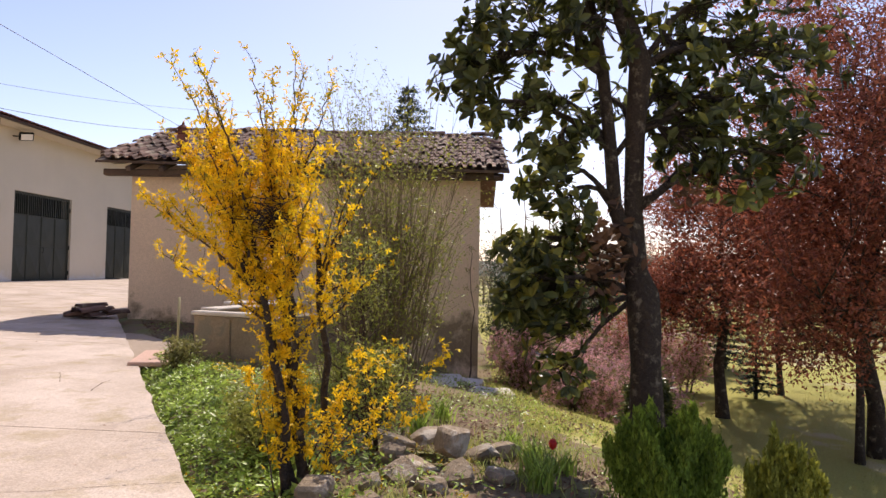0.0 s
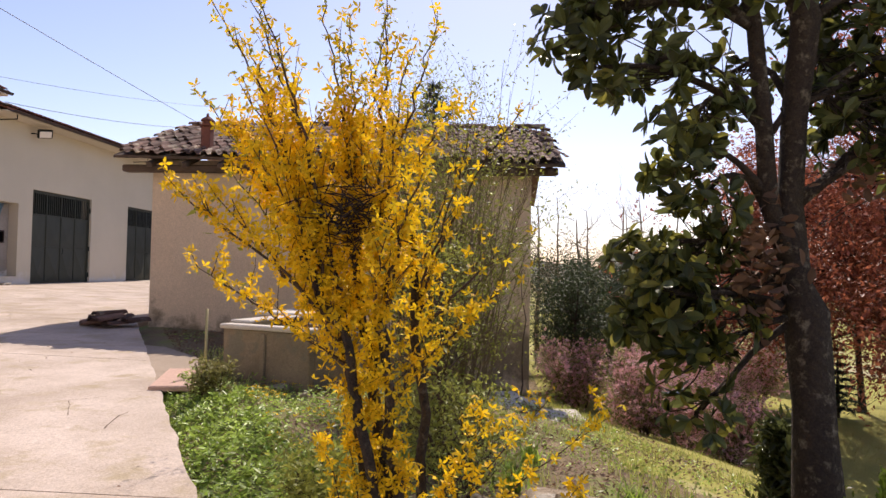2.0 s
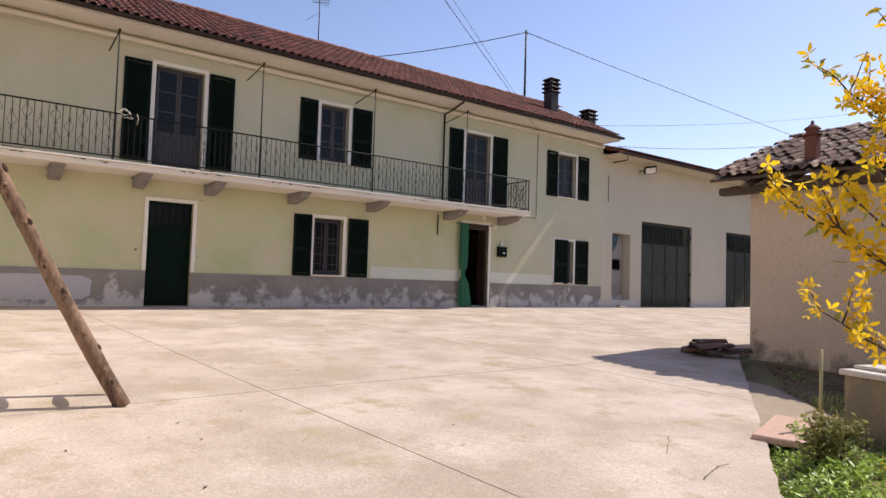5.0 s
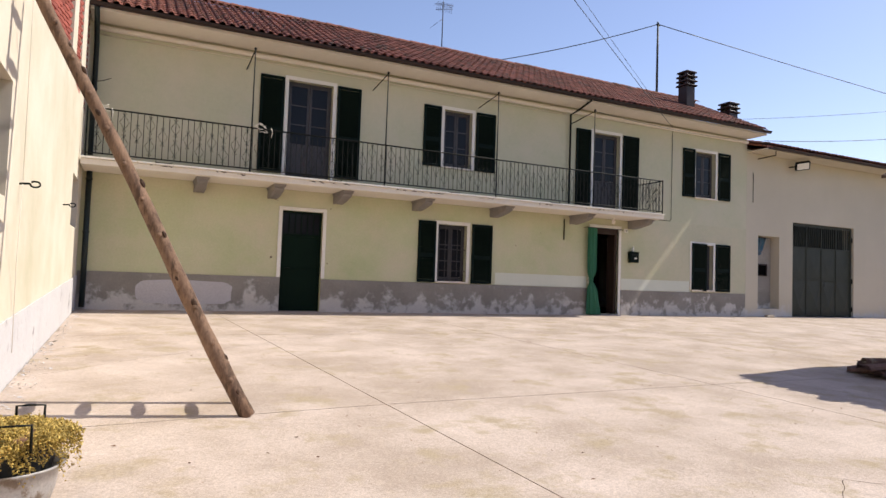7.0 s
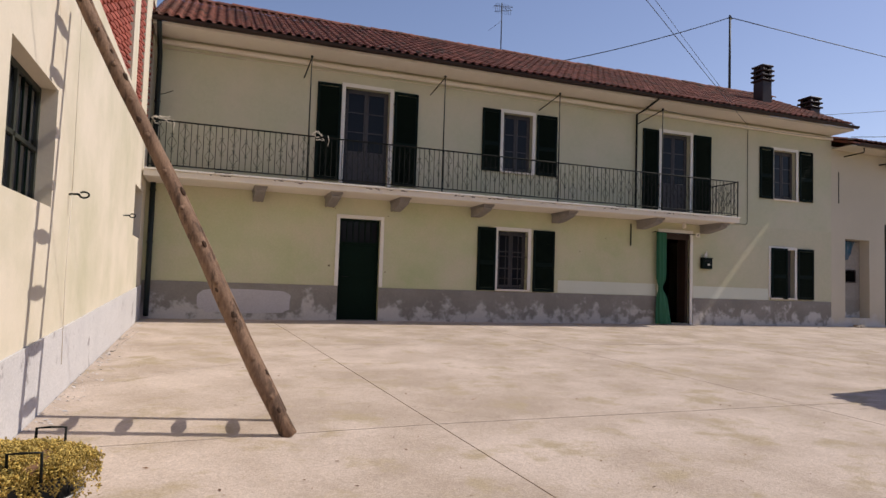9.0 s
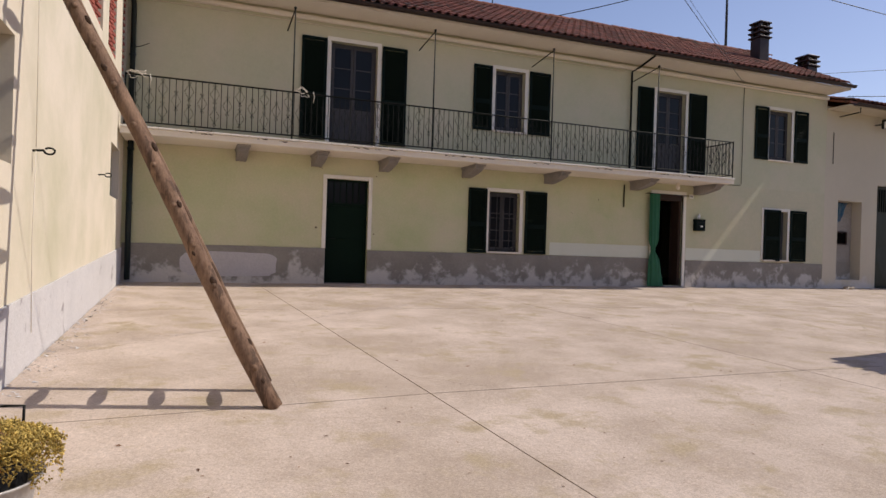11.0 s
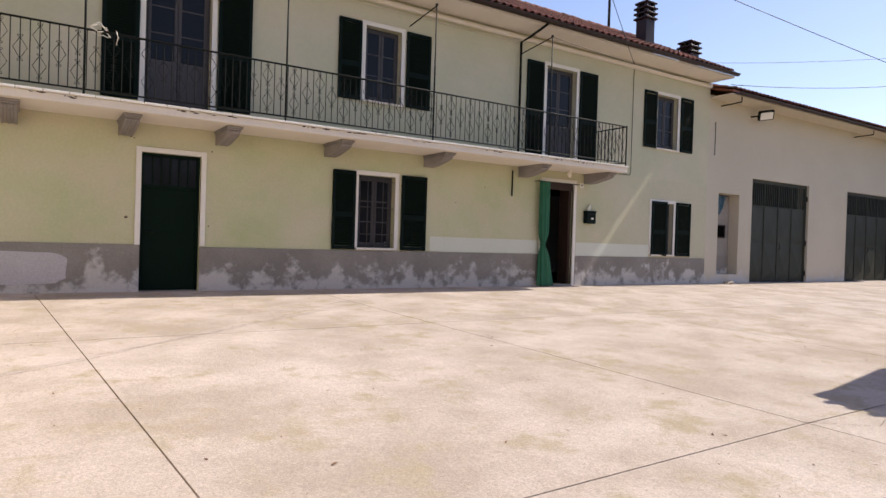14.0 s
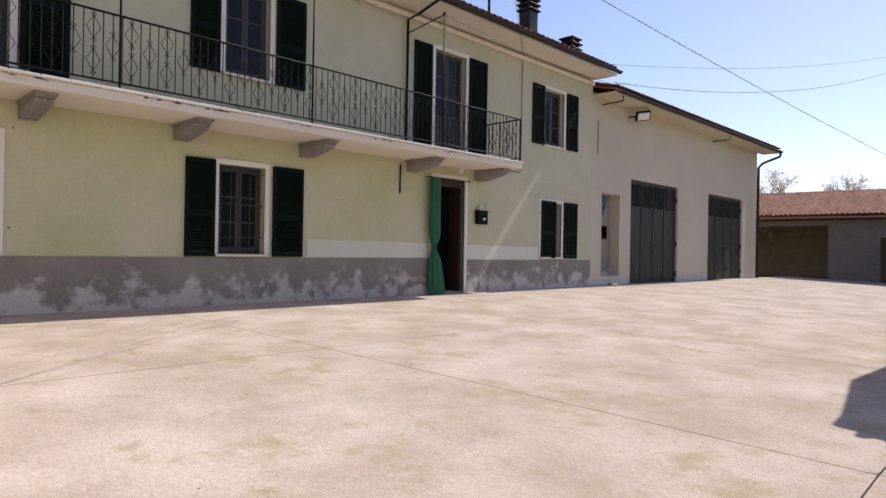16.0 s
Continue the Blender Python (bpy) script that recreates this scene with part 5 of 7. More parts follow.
def ladder():
    L = empty("wooden_ladder", (0, 0, 0), "long wooden pole ladder leaning against the cream wall", "ladder")
    foot = Vector((2.0, 0, -0.36))
    head = Vector((0.06, 0.9, 3.52))
    up = (head - foot).normalized()
    head = foot + up * 4.35
    for y, nm in ((-9.52, "rail"), (-9.05, "rail")):
        vs, fs = [], []
        n = 26
        sides = 12
        for k in range(n + 1):
            t = (0.022 if y > -9.3 else 0.0) + 0.978 * k / n
            c = foot.lerp(head, t) + Vector((0.012 * math.sin(t * 9 + y) + (0.04 if y > -9.3 else 0.0), y, 0))
            r = (0.068 if y < -9.3 else 0.052) * (1 - 0.25 * t) * (1 + 0.04 * math.sin(t * 40 + y * 3))
            for q in range(sides):
                a = 2 * math.pi * q / sides
                # half-round: flat on the inner side
                oy = r * math.sin(a)
                inner = 1 if y < -9.3 else -1
                if oy * inner > 0.028:
                    oy = 0.028 * inner
                ox = r * math.cos(a)
                n1 = Vector((up.z, 0, -up.x))
                vs.append(c + n1 * ox + Vector((0, oy, 0)))
        for k in range(n):
            for q in range(sides):
                q2 = (q + 1) % sides
                fs.append((k * sides + q, k * sides + q2, (k + 1) * sides + q2, (k + 1) * sides + q))
        fs.append(tuple(reversed(range(sides))))
        fs.append(tuple(n * sides + q for q in range(sides)))
        data_part(nm, vs, fs, M_LADDER, L, smooth=True)
        n1 = Vector((up.z, 0, -up.x))
        for k in range(11 if y < -9.3 else 0):
            t = 0.05 + 0.088 * k + 0.02 * math.sin(k * 2.3 + y)
            a = (-1.15 if y < -9.3 else -0.75) + 0.8 * math.sin(k * 1.7 + y * 2)
            r = (0.063 if y < -9.3 else 0.044) * (1 - 0.25 * t)
            c = foot.lerp(head, t) + Vector((0.012 * math.sin(t * 9 + y), y, 0)) + n1 * (r * math.cos(a)) + Vector((0, r * math.sin(a), 0))
            bm = bmesh.new()
            bmesh.ops.create_icosphere(bm, subdivisions=2, radius=1.0)
            big = 0.015 + 0.007 * (k % 3)
            for v in bm.verts:
                o = up * v.co.x * big * 1.5 + Vector((0, 1, 0)).cross(up) * v.co.y * big * 0.9 + Vector((0, 1, 0)) * v.co.z * big * 0.8
                v.co = c + o * (1 + 0.25 * noise.noise(v.co * 2 + Vector((k, 0, 0))))
            part("knot", bm, M_KNOT, L, "dark knot")
    d = 0.35
    while d < 4.25:
        c = foot + up * d
        bm = bmesh.new()
        n1 = Vector((up.z, 0, -up.x))
        ring = []
        for yy, sc in ((-9.60, 0.5), (-9.49, 0.75), (-9.42, 1.0), (-9.32, 1.15), (-9.20, 1.0), (-9.10, 0.75), (-8.99, 0.5)):
            ring.append([bm.verts.new(c + n1 * (0.024 * math.cos(2 * math.pi * q / 8)) + up * (0.034 * sc * math.sin(2 * math.pi * q / 8)) * 1.3 + Vector((0, yy, 0))) for q in range(8)])
        for a, b in zip(ring, ring[1:]):
            for q in range(8):
                bm.faces.new((a[q], a[(q + 1) % 8], b[(q + 1) % 8], b[q]))
        bm.faces.new(ring[0])
        bm.faces.new(list(reversed(ring[-1])))
        bmesh.ops.recalc_face_normals(bm, faces=bm.faces)
        part("rung", bm, M_LADDER, L, smooth=True)
        d += 0.345


ladder()


# ---- the pot of sedum ----
def sedum_pot():
    at = (0.47, -11.12)
    z0 = yard_z(*at)
    P = empty("tin_tub", (at[0], at[1], z0), "dented white-enamelled tin tub used as a planter", "planter")
    bm = bmesh.new()
    lathe(bm, [(0.22, 0.0), (0.245, 0.01), (0.27, 0.10), (0.272, 0.115), (0.285, 0.20), (0.30, 0.205), (0.32, 0.225), (0.305, 0.225), (0.28, 0.20), (0.255, 0.10), (0.05, 0.09)], seg=36)
    part("tub", bm, M_GALV, P, smooth=True)
    bm = bmesh.new()
    lathe(bm, [(0.235, 0.12), (0.262, 0.33), (0.27, 0.335), (0.262, 0.34), (0.25, 0.335), (0.1, 0.33)], seg=30)
    part("inner_pot", bm, M_WIRE, P, "black plastic pot inside")
    for s in (-1, 1):
        pts = [((0.03, s * 0.26, 0.33), 0.008), ((0.03, s * 0.275, 0.472), 0.008), ((0.09, s * 0.28, 0.474), 0.007), ((0.17, s * 0.275, 0.472), 0.008), ((0.17, s * 0.26, 0.33), 0.008)]
        tube_part("handle", [pts], M_IRON, P, 6)
    return at, z0


POT = sedum_pot()


# ---- cement water tub, post, slab, tiles by the shed ----
def water_tub():
    T = empty("cement_trough", (0, 0, 0), "old cement water trough with bleached rims beside the garden", "trough")
    a = Vector((7.5, -12.93, 0))
    d = Vector((-0.38, -1.0, 0)).normalized()
    n = Vector((1.0, -0.38, 0)).normalized()
    m = Matrix(((d.x, n.x, 0, a.x), (d.y, n.y, 0, a.y), (0, 0, 1, 0), (0, 0, 0, 1)))
    Ln, Wd, z0, z1 = 1.2, 1.15, -0.95, 0.02
    t = 0.11
    for nm, (x0, x1, y0, y1, za, zb) in (("side_panel", (0, Ln, 0, t, z0, z1)), ("side_panel", (0, Ln, Wd - t, Wd, z0, z1)), ("end_panel", (0, t, t + 0.002, Wd - t - 0.002, z0, z1)),
                                         ("end_panel", (Ln - t, Ln, t + 0.002, Wd - t - 0.002, z0, z1)), ("rib", (Ln * 0.46, Ln * 0.46 + 0.07, -0.03, -0.001, z0, z1 - 0.03)),
                                         ("bottom", (t + 0.002, Ln - t - 0.002, t + 0.002, Wd - t - 0.002, z0, z0 + 0.35))):
        bm = bmesh.new()
        box(bm, x0, x1, y0, y1, za, zb, 0.012, m)
        part(nm, bm, M_TUB, T)
    bm = bmesh.new()
    box(bm, -0.03, Ln + 0.03, -0.04, t + 0.03, z1 + 0.001, z1 + 0.055, 0.014, m)
    box(bm, -0.03, t + 0.02, t + 0.031, Wd - 0.02, z1 + 0.001, z1 + 0.05, 0.014, m)
    part("rim", bm, M_TUBTOP, T)
    bm = bmesh.new()
    box(bm, -0.52, 0.30, Wd - 0.02, Wd + 0.95, z1 + 0.056, z1 + 0.115, 0.015, m)
    box(bm, -0.03, 0.26, t + 0.032, Wd - 0.022, z1 + 0.052, z1 + 0.09, 0.012, m)
    part("washing_slab", bm, M_TUBTOP, T, "bleached sloping washing slab")
    bm = bmesh.new()
    box(bm, -0.42, 0.25, Wd + 0.004, Wd + 0.8, z0, z1 + 0.055, 0.015, m)
    part("washing_stand", bm, M_TUB, T)


water_tub()
stk = empty("garden_stake", (7.17, -12.87, -0.6), "thin bamboo stake beside the trough", "stake")
tube_part("stake", [[((0, 0, 0), 0.018), ((0.01, 0.0, 0.86), 0.016)]], mat("bamboo", (0.55, 0.48, 0.25), (0.45, 0.38, 0.2), scale=4, rough=0.7), stk, 8)
ps = empty("pink_slab", (0, 0, 0), "loose pinkish stone slab at the edge of the paving", "slab")
bm = bmesh.new()
m = pose(6.92, -12.70, -0.475, 1, 0, 17)
box(bm, -0.58, 0.56, -0.21, 0.20, -0.03, 0.03, 0.012, m)
part("body", bm, M_PINK, ps)
rng = random.Random(12)
gp = bmesh.new()
for k, (x, y) in enumerate(((6.42, -12.70), (7.45, -12.62), (8.05, -12.62), (8.75, -11.95), (9.30, -11.35), (9.35, -10.90))):
    gp.verts.new((x, y, yard_z(x, y) - 0.012))
gp.faces.new(gp.verts)
part("gravel_patch", gp, mat("sandy_grit", (0.50, 0.40, 0.31), (0.36, 0.28, 0.21), scale=5, fine=60, rough=1.0, bump=0.8, grit=0.3), None, "bare sandy grit between the paving and the trough", "structure")
pile = empty("tile_pile", (0, 0, 0), "low pile of old roof tiles against the shed's corner", "pile of tiles")
for k in range(9):
    vs, fs, _ = tile_mesh("spare_tile", 0.30, 0.55, 0.07, M_OLDTILE)
    o = data_part("spare_tile", vs, fs, M_OLDTILE, pile)
    o.matrix_basis = pose(11.55 + rng.uniform(-0.35, 0.1), -9.55 + rng.uniform(-0.3, 0.45), -0.33 + 0.045 * (k // 2), rng.uniform(-4, 4), rng.uniform(-6, 6), rng.uniform(-30, 40) + 60)


# ---- shed timber, chimney, shed roof edge ----
sv = empty("shed_eaves", (0, 0, 0), "old dark timbers under the shed's roof edge", kind="structure")
box_part("wall_plate", 11.75, 11.95, -17.25, -9.2, 2.47, 2.60, M_OLDWOOD, sv, 0.02)
k = 0
y = -17.1
while y < -9.2:
    bm = bmesh.new()
    m = pose(11.6, y, 2.55 + 0.0135 * (y + 17.1), 0, -22, 0)
    box(bm, -0.12, 0.9, -0.05, 0.05, -0.09, 0.0, 0.01, m)
    part("rafter", bm, M_OLDWOOD, sv)
    y += 0.66
sc = empty("chimney", (12.0, -10.7, 3.0), "small terracotta chimney pot with a pointed cap on the shed", "chimney")
bm = bmesh.new()
box(bm, -0.09, 0.09, -0.09, 0.09, -0.1, 0.36, 0.012)
part("shaft", bm, M_TILE, sc)
bm = bmesh.new()
lathe(bm, [(0.14, 0.36), (0.15, 0.38), (0.10, 0.39), (0.10, 0.46), (0.13, 0.47), (0.11, 0.50), (0.04, 0.55), (0.02, 0.57), (0.03, 0.59), (0.01, 0.62)], seg=14)
part("cap", bm, M_TILE, sc)

# ---- roof tiles, laid last of the buildings ----
lay_tiles(roof1, "roof_tile", (0.0, EY, EZ), (1, 0, 0), sl, ncol, nrow + 1, wt, sl.length / nrow * 0.995, 0.055, M_TILE, lambda i, j: j < 4 and i > 20, jitter=0.004, seed=3)
ridge_caps(roof1, (0.05, RY, RZ + 0.03), (20.6, RY, RZ + 0.03), M_TILE, 0.38, 0.11)
lay_tiles(roof_w, "roof_tile", (19.8, -0.76, WEZ + 0.03), (1, 0, 0), (0, 3.94, 1.1), int(14.6 / 0.205), 12, 0.205, 0.335, 0.055, M_TILE, lambda i, j: j == 0, jitter=0.005, seed=5)
lay_tiles(roof_b, "roof_tile", (37.5, 12.3, 2.97), (0, -1, 0), (3.9, 0, 1.42), int(24.0 / 0.22), 11, 0.22, 0.375, 0.06, M_BARNTILE, lambda i, j: False, jitter=0.003, seed=6)
ridge_caps(roof_b, (41.4, -11.8, 4.28), (41.4, 12.2, 4.45), M_BARNTILE, 0.42, 0.12)
ss = Vector((3.3, 0, 1.28))
lay_tiles(roof_s, "roof_tile", (11.5, -9.1, 2.745), (0, -1, -0.0135), ss, int(8.25 / 0.19), 11, 0.19, ss.length / 10.6, 0.062, M_OLDTILE, lambda i, j: 6 < i < 36,
          jitter=0.012, ragged=0.05, seed=8, skip=lambda i, j: (i, j) in {(0, 0), (0, 4), (42, 5), (1, 9), (0, 9), (0, 10), (42, 9), (0, 7)})
ridge_caps(roof_s, (14.85, -17.3, 3.98), (14.85, -9.0, 4.04), M_OLDTILE, 0.33, 0.11, jit=0.03)
for k in range(5):
    vs, fs, _ = tile_mesh("loose_tile", 0.2, 0.42, 0.06, M_OLDTILE)
    o = data_part("loose_tile", vs, fs, M_OLDTILE, roof_s)
    o.matrix_basis = pose(11.6 + k * 0.62, -17.32 + 0.05 * (k % 2), 2.76 + k * 0.245, 22, 0, -80 + 12 * k)
brick_screens()


# ---- old repairs, cracks and a painted cable shadow ----
def repair():
    """A smooth pale cement patch trowelled onto the grey base, with an uneven rim."""
    r = empty("cement_patch", (0, 0, 0), "smooth pale cement patch on the grey wall base", kind="structure")
    n = 90
    bm = bmesh.new()
    f, b = [], []
    for k in range(n):
        a = 2 * math.pi * k / n
        cx, cz = math.copysign(abs(math.cos(a)) ** 0.45, math.cos(a)), math.copysign(abs(math.sin(a)) ** 0.45, math.sin(a))
        e = 1 + 0.10 * noise.noise(Vector((math.cos(a) * 2.2, math.sin(a) * 2.2, 4)))
        x, z = 2.12 + 0.98 * cx * e, 0.40 + 0.26 * cz * e
        f.append(bm.verts.new((x, -0.034, z)))
        b.append(bm.verts.new((x, -0.0305, z)))
    bm.faces.new(f)
    for k in range(n):
        bm.faces.new((f[k], b[k], b[(k + 1) % n], f[(k + 1) % n]))
    bmesh.ops.recalc_face_normals(bm, faces=bm.faces)
    part("patch", bm, M_REPAIR, r)


def crack(pts, w, seed):
    vs, fs = [], []
    n = 0
    for (ax, ay), (bx, by) in zip(pts, pts[1:]):
        m = max(2, int(math.dist((ax, ay), (bx, by)) / 0.06))
        for k in range(m):
            t = k / m
            x, y = ax + (bx - ax) * t, ay + (by - ay) * t
            o = 0.022 * noise.noise(Vector((x * 5, y * 5, seed))) + 0.05 * noise.noise(Vector((x * 1.3, y * 1.3, seed)))
            d = Vector((bx - ax, by - ay)).normalized()
            ww = w * (0.5 + abs(noise.noise(Vector((x * 9, y * 9, seed + 3)))) * 1.6)
            for s_ in (-1, 1):
                px, py = x - d.y * (o + s_ * ww), y + d.x * (o + s_ * ww)
                vs.append((px, py, yard_z(px, py) + 0.0015))
            n += 1
    fs = [(2 * k, 2 * k + 1, 2 * k + 3, 2 * k + 2) for k in range(n - 1)]
    data_part("crack", vs, fs, M_CRACK, CRACKS)


M_CRACK = mat("crack_dirt_and_shadow", (0.16, 0.115, 0.085), (0.10, 0.07, 0.05), scale=4, fine=60, rough=1.0, bump=0.0)
CRACKS = empty("cracks", (0, 0, 0), "fine dark cracks wandering over the paving and one painted cable shadow", kind="structure")
repair()
marks = bmesh.new()
for x, z, r in ((3.93, 1.26, 0.028), (5.27, 1.16, 0.016), (5.30, 2.49, 0.016), (3.98, 2.62, 0.022), (4.03, 2.60, 0.014), (10.6, 1.9, 0.012), (11.4, 2.3, 0.014)):
    marks.faces.new([marks.verts.new((x + r * math.cos(k * 0.785) * (1 + 0.3 * math.sin(k * 3)), -0.0035, z + r * 0.8 * math.sin(k * 0.785))) for k in range(8)])
part("plaster_mark", marks, M_CRACK, None, "small dark holes and chips in the green plaster", "structure")
crack([(3.3, -8.66), (3.38, -8.78), (3.55, -8.92), (3.81, -9.19), (4.05, -9.27)], 0.0022, 1)
crack([(3.56, -4.8), (4.0, -4.7), (4.5, -4.74), (4.9, -4.95), (5.5, -5.5)], 0.002, 2)
crack([(7.72, -9.2), (8.3, -9.6), (8.8, -9.5), (9.5, -9.9)], 0.002, 3)
crack([(1.9, -13.0), (2.38, -14.09), (2.76, -14.94)], 0.002, 6)
# Long dark line painted where an overhead cable's shadow crosses the yard.
crack([(0.25, -7.3), (1.3, -6.3), (3.2, -5.0), (4.2, -4.2), (5.4, -3.3), (7.06, -1.8), (9.5, -0.6)], 0.0026, 9)
crack([(5.2, -12.6), (5.7, -12.3), (5.95, -12.5)], 0.004, 7)
crack([(4.9, -13.1), (5.3, -12.95), (5.5, -13.0)], 0.006, 8)
crack([(12.0, -7.0), (12.6, -6.4), (13.6, -6.3), (14.2, -5.7)], 0.003, 4)

_cr = random.Random(12)
_st = bmesh.new()
for _ in range(70):
    x = _cr.choice([1.4, 2.6, 3.0, 4.6, 5.4, 6.9, 7.7, 9.1, 10.9, 12.3, 13.4]) + _cr.gauss(0, 0.22)
    z = BZ1 - 0.012 - abs(_cr.gauss(0, 0.012))
    w, h = _cr.uniform(0.008, 0.06), _cr.uniform(0.004, 0.014)
    pts = [(x + w * math.cos(a) * _cr.uniform(0.6, 1.2), z + h * math.sin(a) * _cr.uniform(0.5, 1.3)) for a in [j * 0.785 for j in range(8)]]
    _st.faces.new([_st.verts.new((px, BY + 0.014, pz)) for px, pz in pts])
part("mould_stains", _st, mat("black_mould", (0.05, 0.03, 0.022), (0.10, 0.06, 0.045), scale=8, fine=50, rough=1.0, bump=0.3), balc, "dark rusty mould along the balcony's edge", kind="stuff")

# Added near-black back and top sheets paint the shade behind the gate bars.
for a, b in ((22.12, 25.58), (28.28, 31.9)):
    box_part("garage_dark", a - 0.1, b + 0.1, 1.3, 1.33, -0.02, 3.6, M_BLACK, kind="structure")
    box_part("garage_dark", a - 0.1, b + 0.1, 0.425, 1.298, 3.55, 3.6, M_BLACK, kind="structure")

box_part("door_lining", 14.13, 14.215, 0.06, 0.415, 0.04, 2.56, M_DARKWOOD, kind="structure", bev=0.004)

# ---- plants ----
def rand_dirs(rng, n):
    v = rng.normal(size=(n, 3))
    return v / np.linalg.norm(v, axis=1)[:, None]


def scatter(name, tmpl_v, tmpl_f, pts, sizes, normals, spin, material, parent=None, label="", kind="stuff"):
    """One joined mesh of many small pieces: the template's z turns to the normal, then it spins about it."""
    T = np.array(tmpl_v, float)
    pts, normals = np.array(pts, float), np.array(normals, float)
    n = len(pts)
    if n == 0:
        return None
    z = normals / np.maximum(np.linalg.norm(normals, axis=1)[:, None], 1e-6)
    ref = np.where(np.abs(z[:, 2:3]) < 0.9, np.array([[0, 0, 1.0]]), np.array([[1.0, 0, 0]]))
    x = np.cross(ref, z)
    x /= np.linalg.norm(x, axis=1)[:, None]
    y = np.cross(z, x)
    c, s = np.cos(spin)[:, None], np.sin(spin)[:, None]
    x2, y2 = x * c + y * s, -x * s + y * c
    V = (T[None, :, 0:1] * x2[:, None] + T[None, :, 1:2] * y2[:, None] + T[None, :, 2:3] * z[:, None]) * np.array(sizes)[:, None, None] + pts[:, None]
    k = len(T)
    V = V.reshape(-1, 3)
    me = bpy.data.meshes.new(name)
    loops = []
    starts, totals = [], []
    off = 0
    fl = [list(f) for f in tmpl_f]
    base = np.arange(n)[:, None] * k
    allf = [base + np.array(f)[None] for f in fl]
    idx = np.concatenate([a.reshape(n, -1) for a in allf], axis=1).reshape(-1)
    sizes_f = np.tile(np.array([len(f) for f in fl]), n)
    starts = np.concatenate([[0], np.cumsum(sizes_f)[:-1]])
    me.vertices.add(len(V))
    me.vertices.foreach_set("co", V.astype(np.float32).ravel())
    me.loops.add(len(idx))
    me.loops.foreach_set("vertex_index", idx.astype(np.int32))
    me.polygons.add(len(sizes_f))
    me.polygons.foreach_set("loop_start", starts.astype(np.int32))
    me.polygons.foreach_set("loop_total", sizes_f.astype(np.int32))
    me.update(calc_edges=True)
    me.validate()
    return link_mesh(name, me, material, parent, label, kind)


# small shapes, one unit long, lying along +x, facing +z
LEAF = ([(0, 0, 0), (0.35, 0.2, 0.05), (1, 0, 0.0), (0.35, -0.2, 0.05), (0.45, 0, -0.03)], [(0, 4, 1), (1, 4, 2), (2, 4, 3), (3, 4, 0)])
BROAD = ([(0, 0, 0), (0.25, 0.17, 0.05), (0.62, 0.24, 0.07), (0.9, 0.12, 0.0), (1.0, 0, -0.05), (0.9, -0.12, 0.0), (0.62, -0.24, 0.07), (0.25, -0.17, 0.05), (0.45, 0, -0.01), (0.8, 0, -0.02)],
         [(0, 8, 1), (1, 8, 2), (2, 8, 9, 3), (3, 9, 4), (4, 9, 5), (5, 9, 8, 6), (6, 8, 7), (7, 8, 0)])
BLADE = ([(-0.03, 0, 0), (0.03, 0, 0), (0.10, 0.04, 0.55), (0.05, 0.04, 0.55), (0.26, 0.1, 1.0)], [(0, 1, 2, 3), (3, 2, 4)])
FLOWER_V, FLOWER_F = [(0, 0, 0)], []
for _k in range(4):
    _a = _k * math.pi / 2
    _c, _s = math.cos(_a), math.sin(_a)
    _b = len(FLOWER_V)
    FLOWER_V += [(0.5 * _c - 0.27 * _s, 0.5 * _s + 0.27 * _c, 0.25), (1.0 * _c - 0.11 * _s, 1.0 * _s + 0.11 * _c, 0.52), (1.0 * _c + 0.11 * _s, 1.0 * _s - 0.11 * _c, 0.46), (0.5 * _c + 0.27 * _s, 0.5 * _s - 0.27 * _c, 0.20)]
    FLOWER_F += [(0, _b + 3, _b, ), (_b, _b + 3, _b + 2, _b + 1)]
NEEDLE = ([(0, 0.09, 0), (0, -0.09, 0), (1, 0, 0.0)], [(0, 1, 2)])

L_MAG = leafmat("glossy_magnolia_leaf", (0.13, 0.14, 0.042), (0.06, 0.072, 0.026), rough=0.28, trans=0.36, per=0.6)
# Lighter copy of the magnolia leaf colour, with sunlight painted in.
L_MAGLIT = leafmat("sunlit_magnolia_leaf", (0.34, 0.32, 0.06), (0.22, 0.20, 0.05), rough=0.35, trans=0.5, per=0.3)
L_BROWN = leafmat("dry_brown_leaf", (0.24, 0.13, 0.075), (0.15, 0.08, 0.05), rough=0.7, trans=0.2, per=0.4)
L_YEL = leafmat("yellow_blossom", (0.97, 0.70, 0.03), (0.86, 0.53, 0.015), rough=0.6, trans=0.40, per=0.30)
L_LIME = leafmat("fresh_lime_leaf", (0.42, 0.42, 0.09), (0.26, 0.29, 0.06), rough=0.5, trans=0.4, per=0.3)
L_GREEN = leafmat("fresh_green_weed", (0.48, 0.60, 0.12), (0.20, 0.30, 0.05), rough=0.4, trans=0.35, per=0.6)
L_GRASS = leafmat("grass_blade", (0.42, 0.50, 0.11), (0.50, 0.47, 0.17), rough=0.6, trans=0.35, per=0.35)
L_LAWN = leafmat("lawn_blade", (0.40, 0.40, 0.09), (0.48, 0.43, 0.13), rough=0.7, trans=0.35, per=0.25)
L_THUJA = leafmat("conifer_spray", (0.30, 0.40, 0.05), (0.12, 0.19, 0.028), rough=0.7, trans=0.25, per=0.45)
L_GOLD = leafmat("golden_conifer_spray", (0.40, 0.38, 0.06), (0.25, 0.27, 0.045), rough=0.7, trans=0.3, per=0.35)
L_RED = leafmat("copper_red_leaf", (0.50, 0.17, 0.09), (0.22, 0.06, 0.04), rough=0.5, trans=0.45, per=0.5)
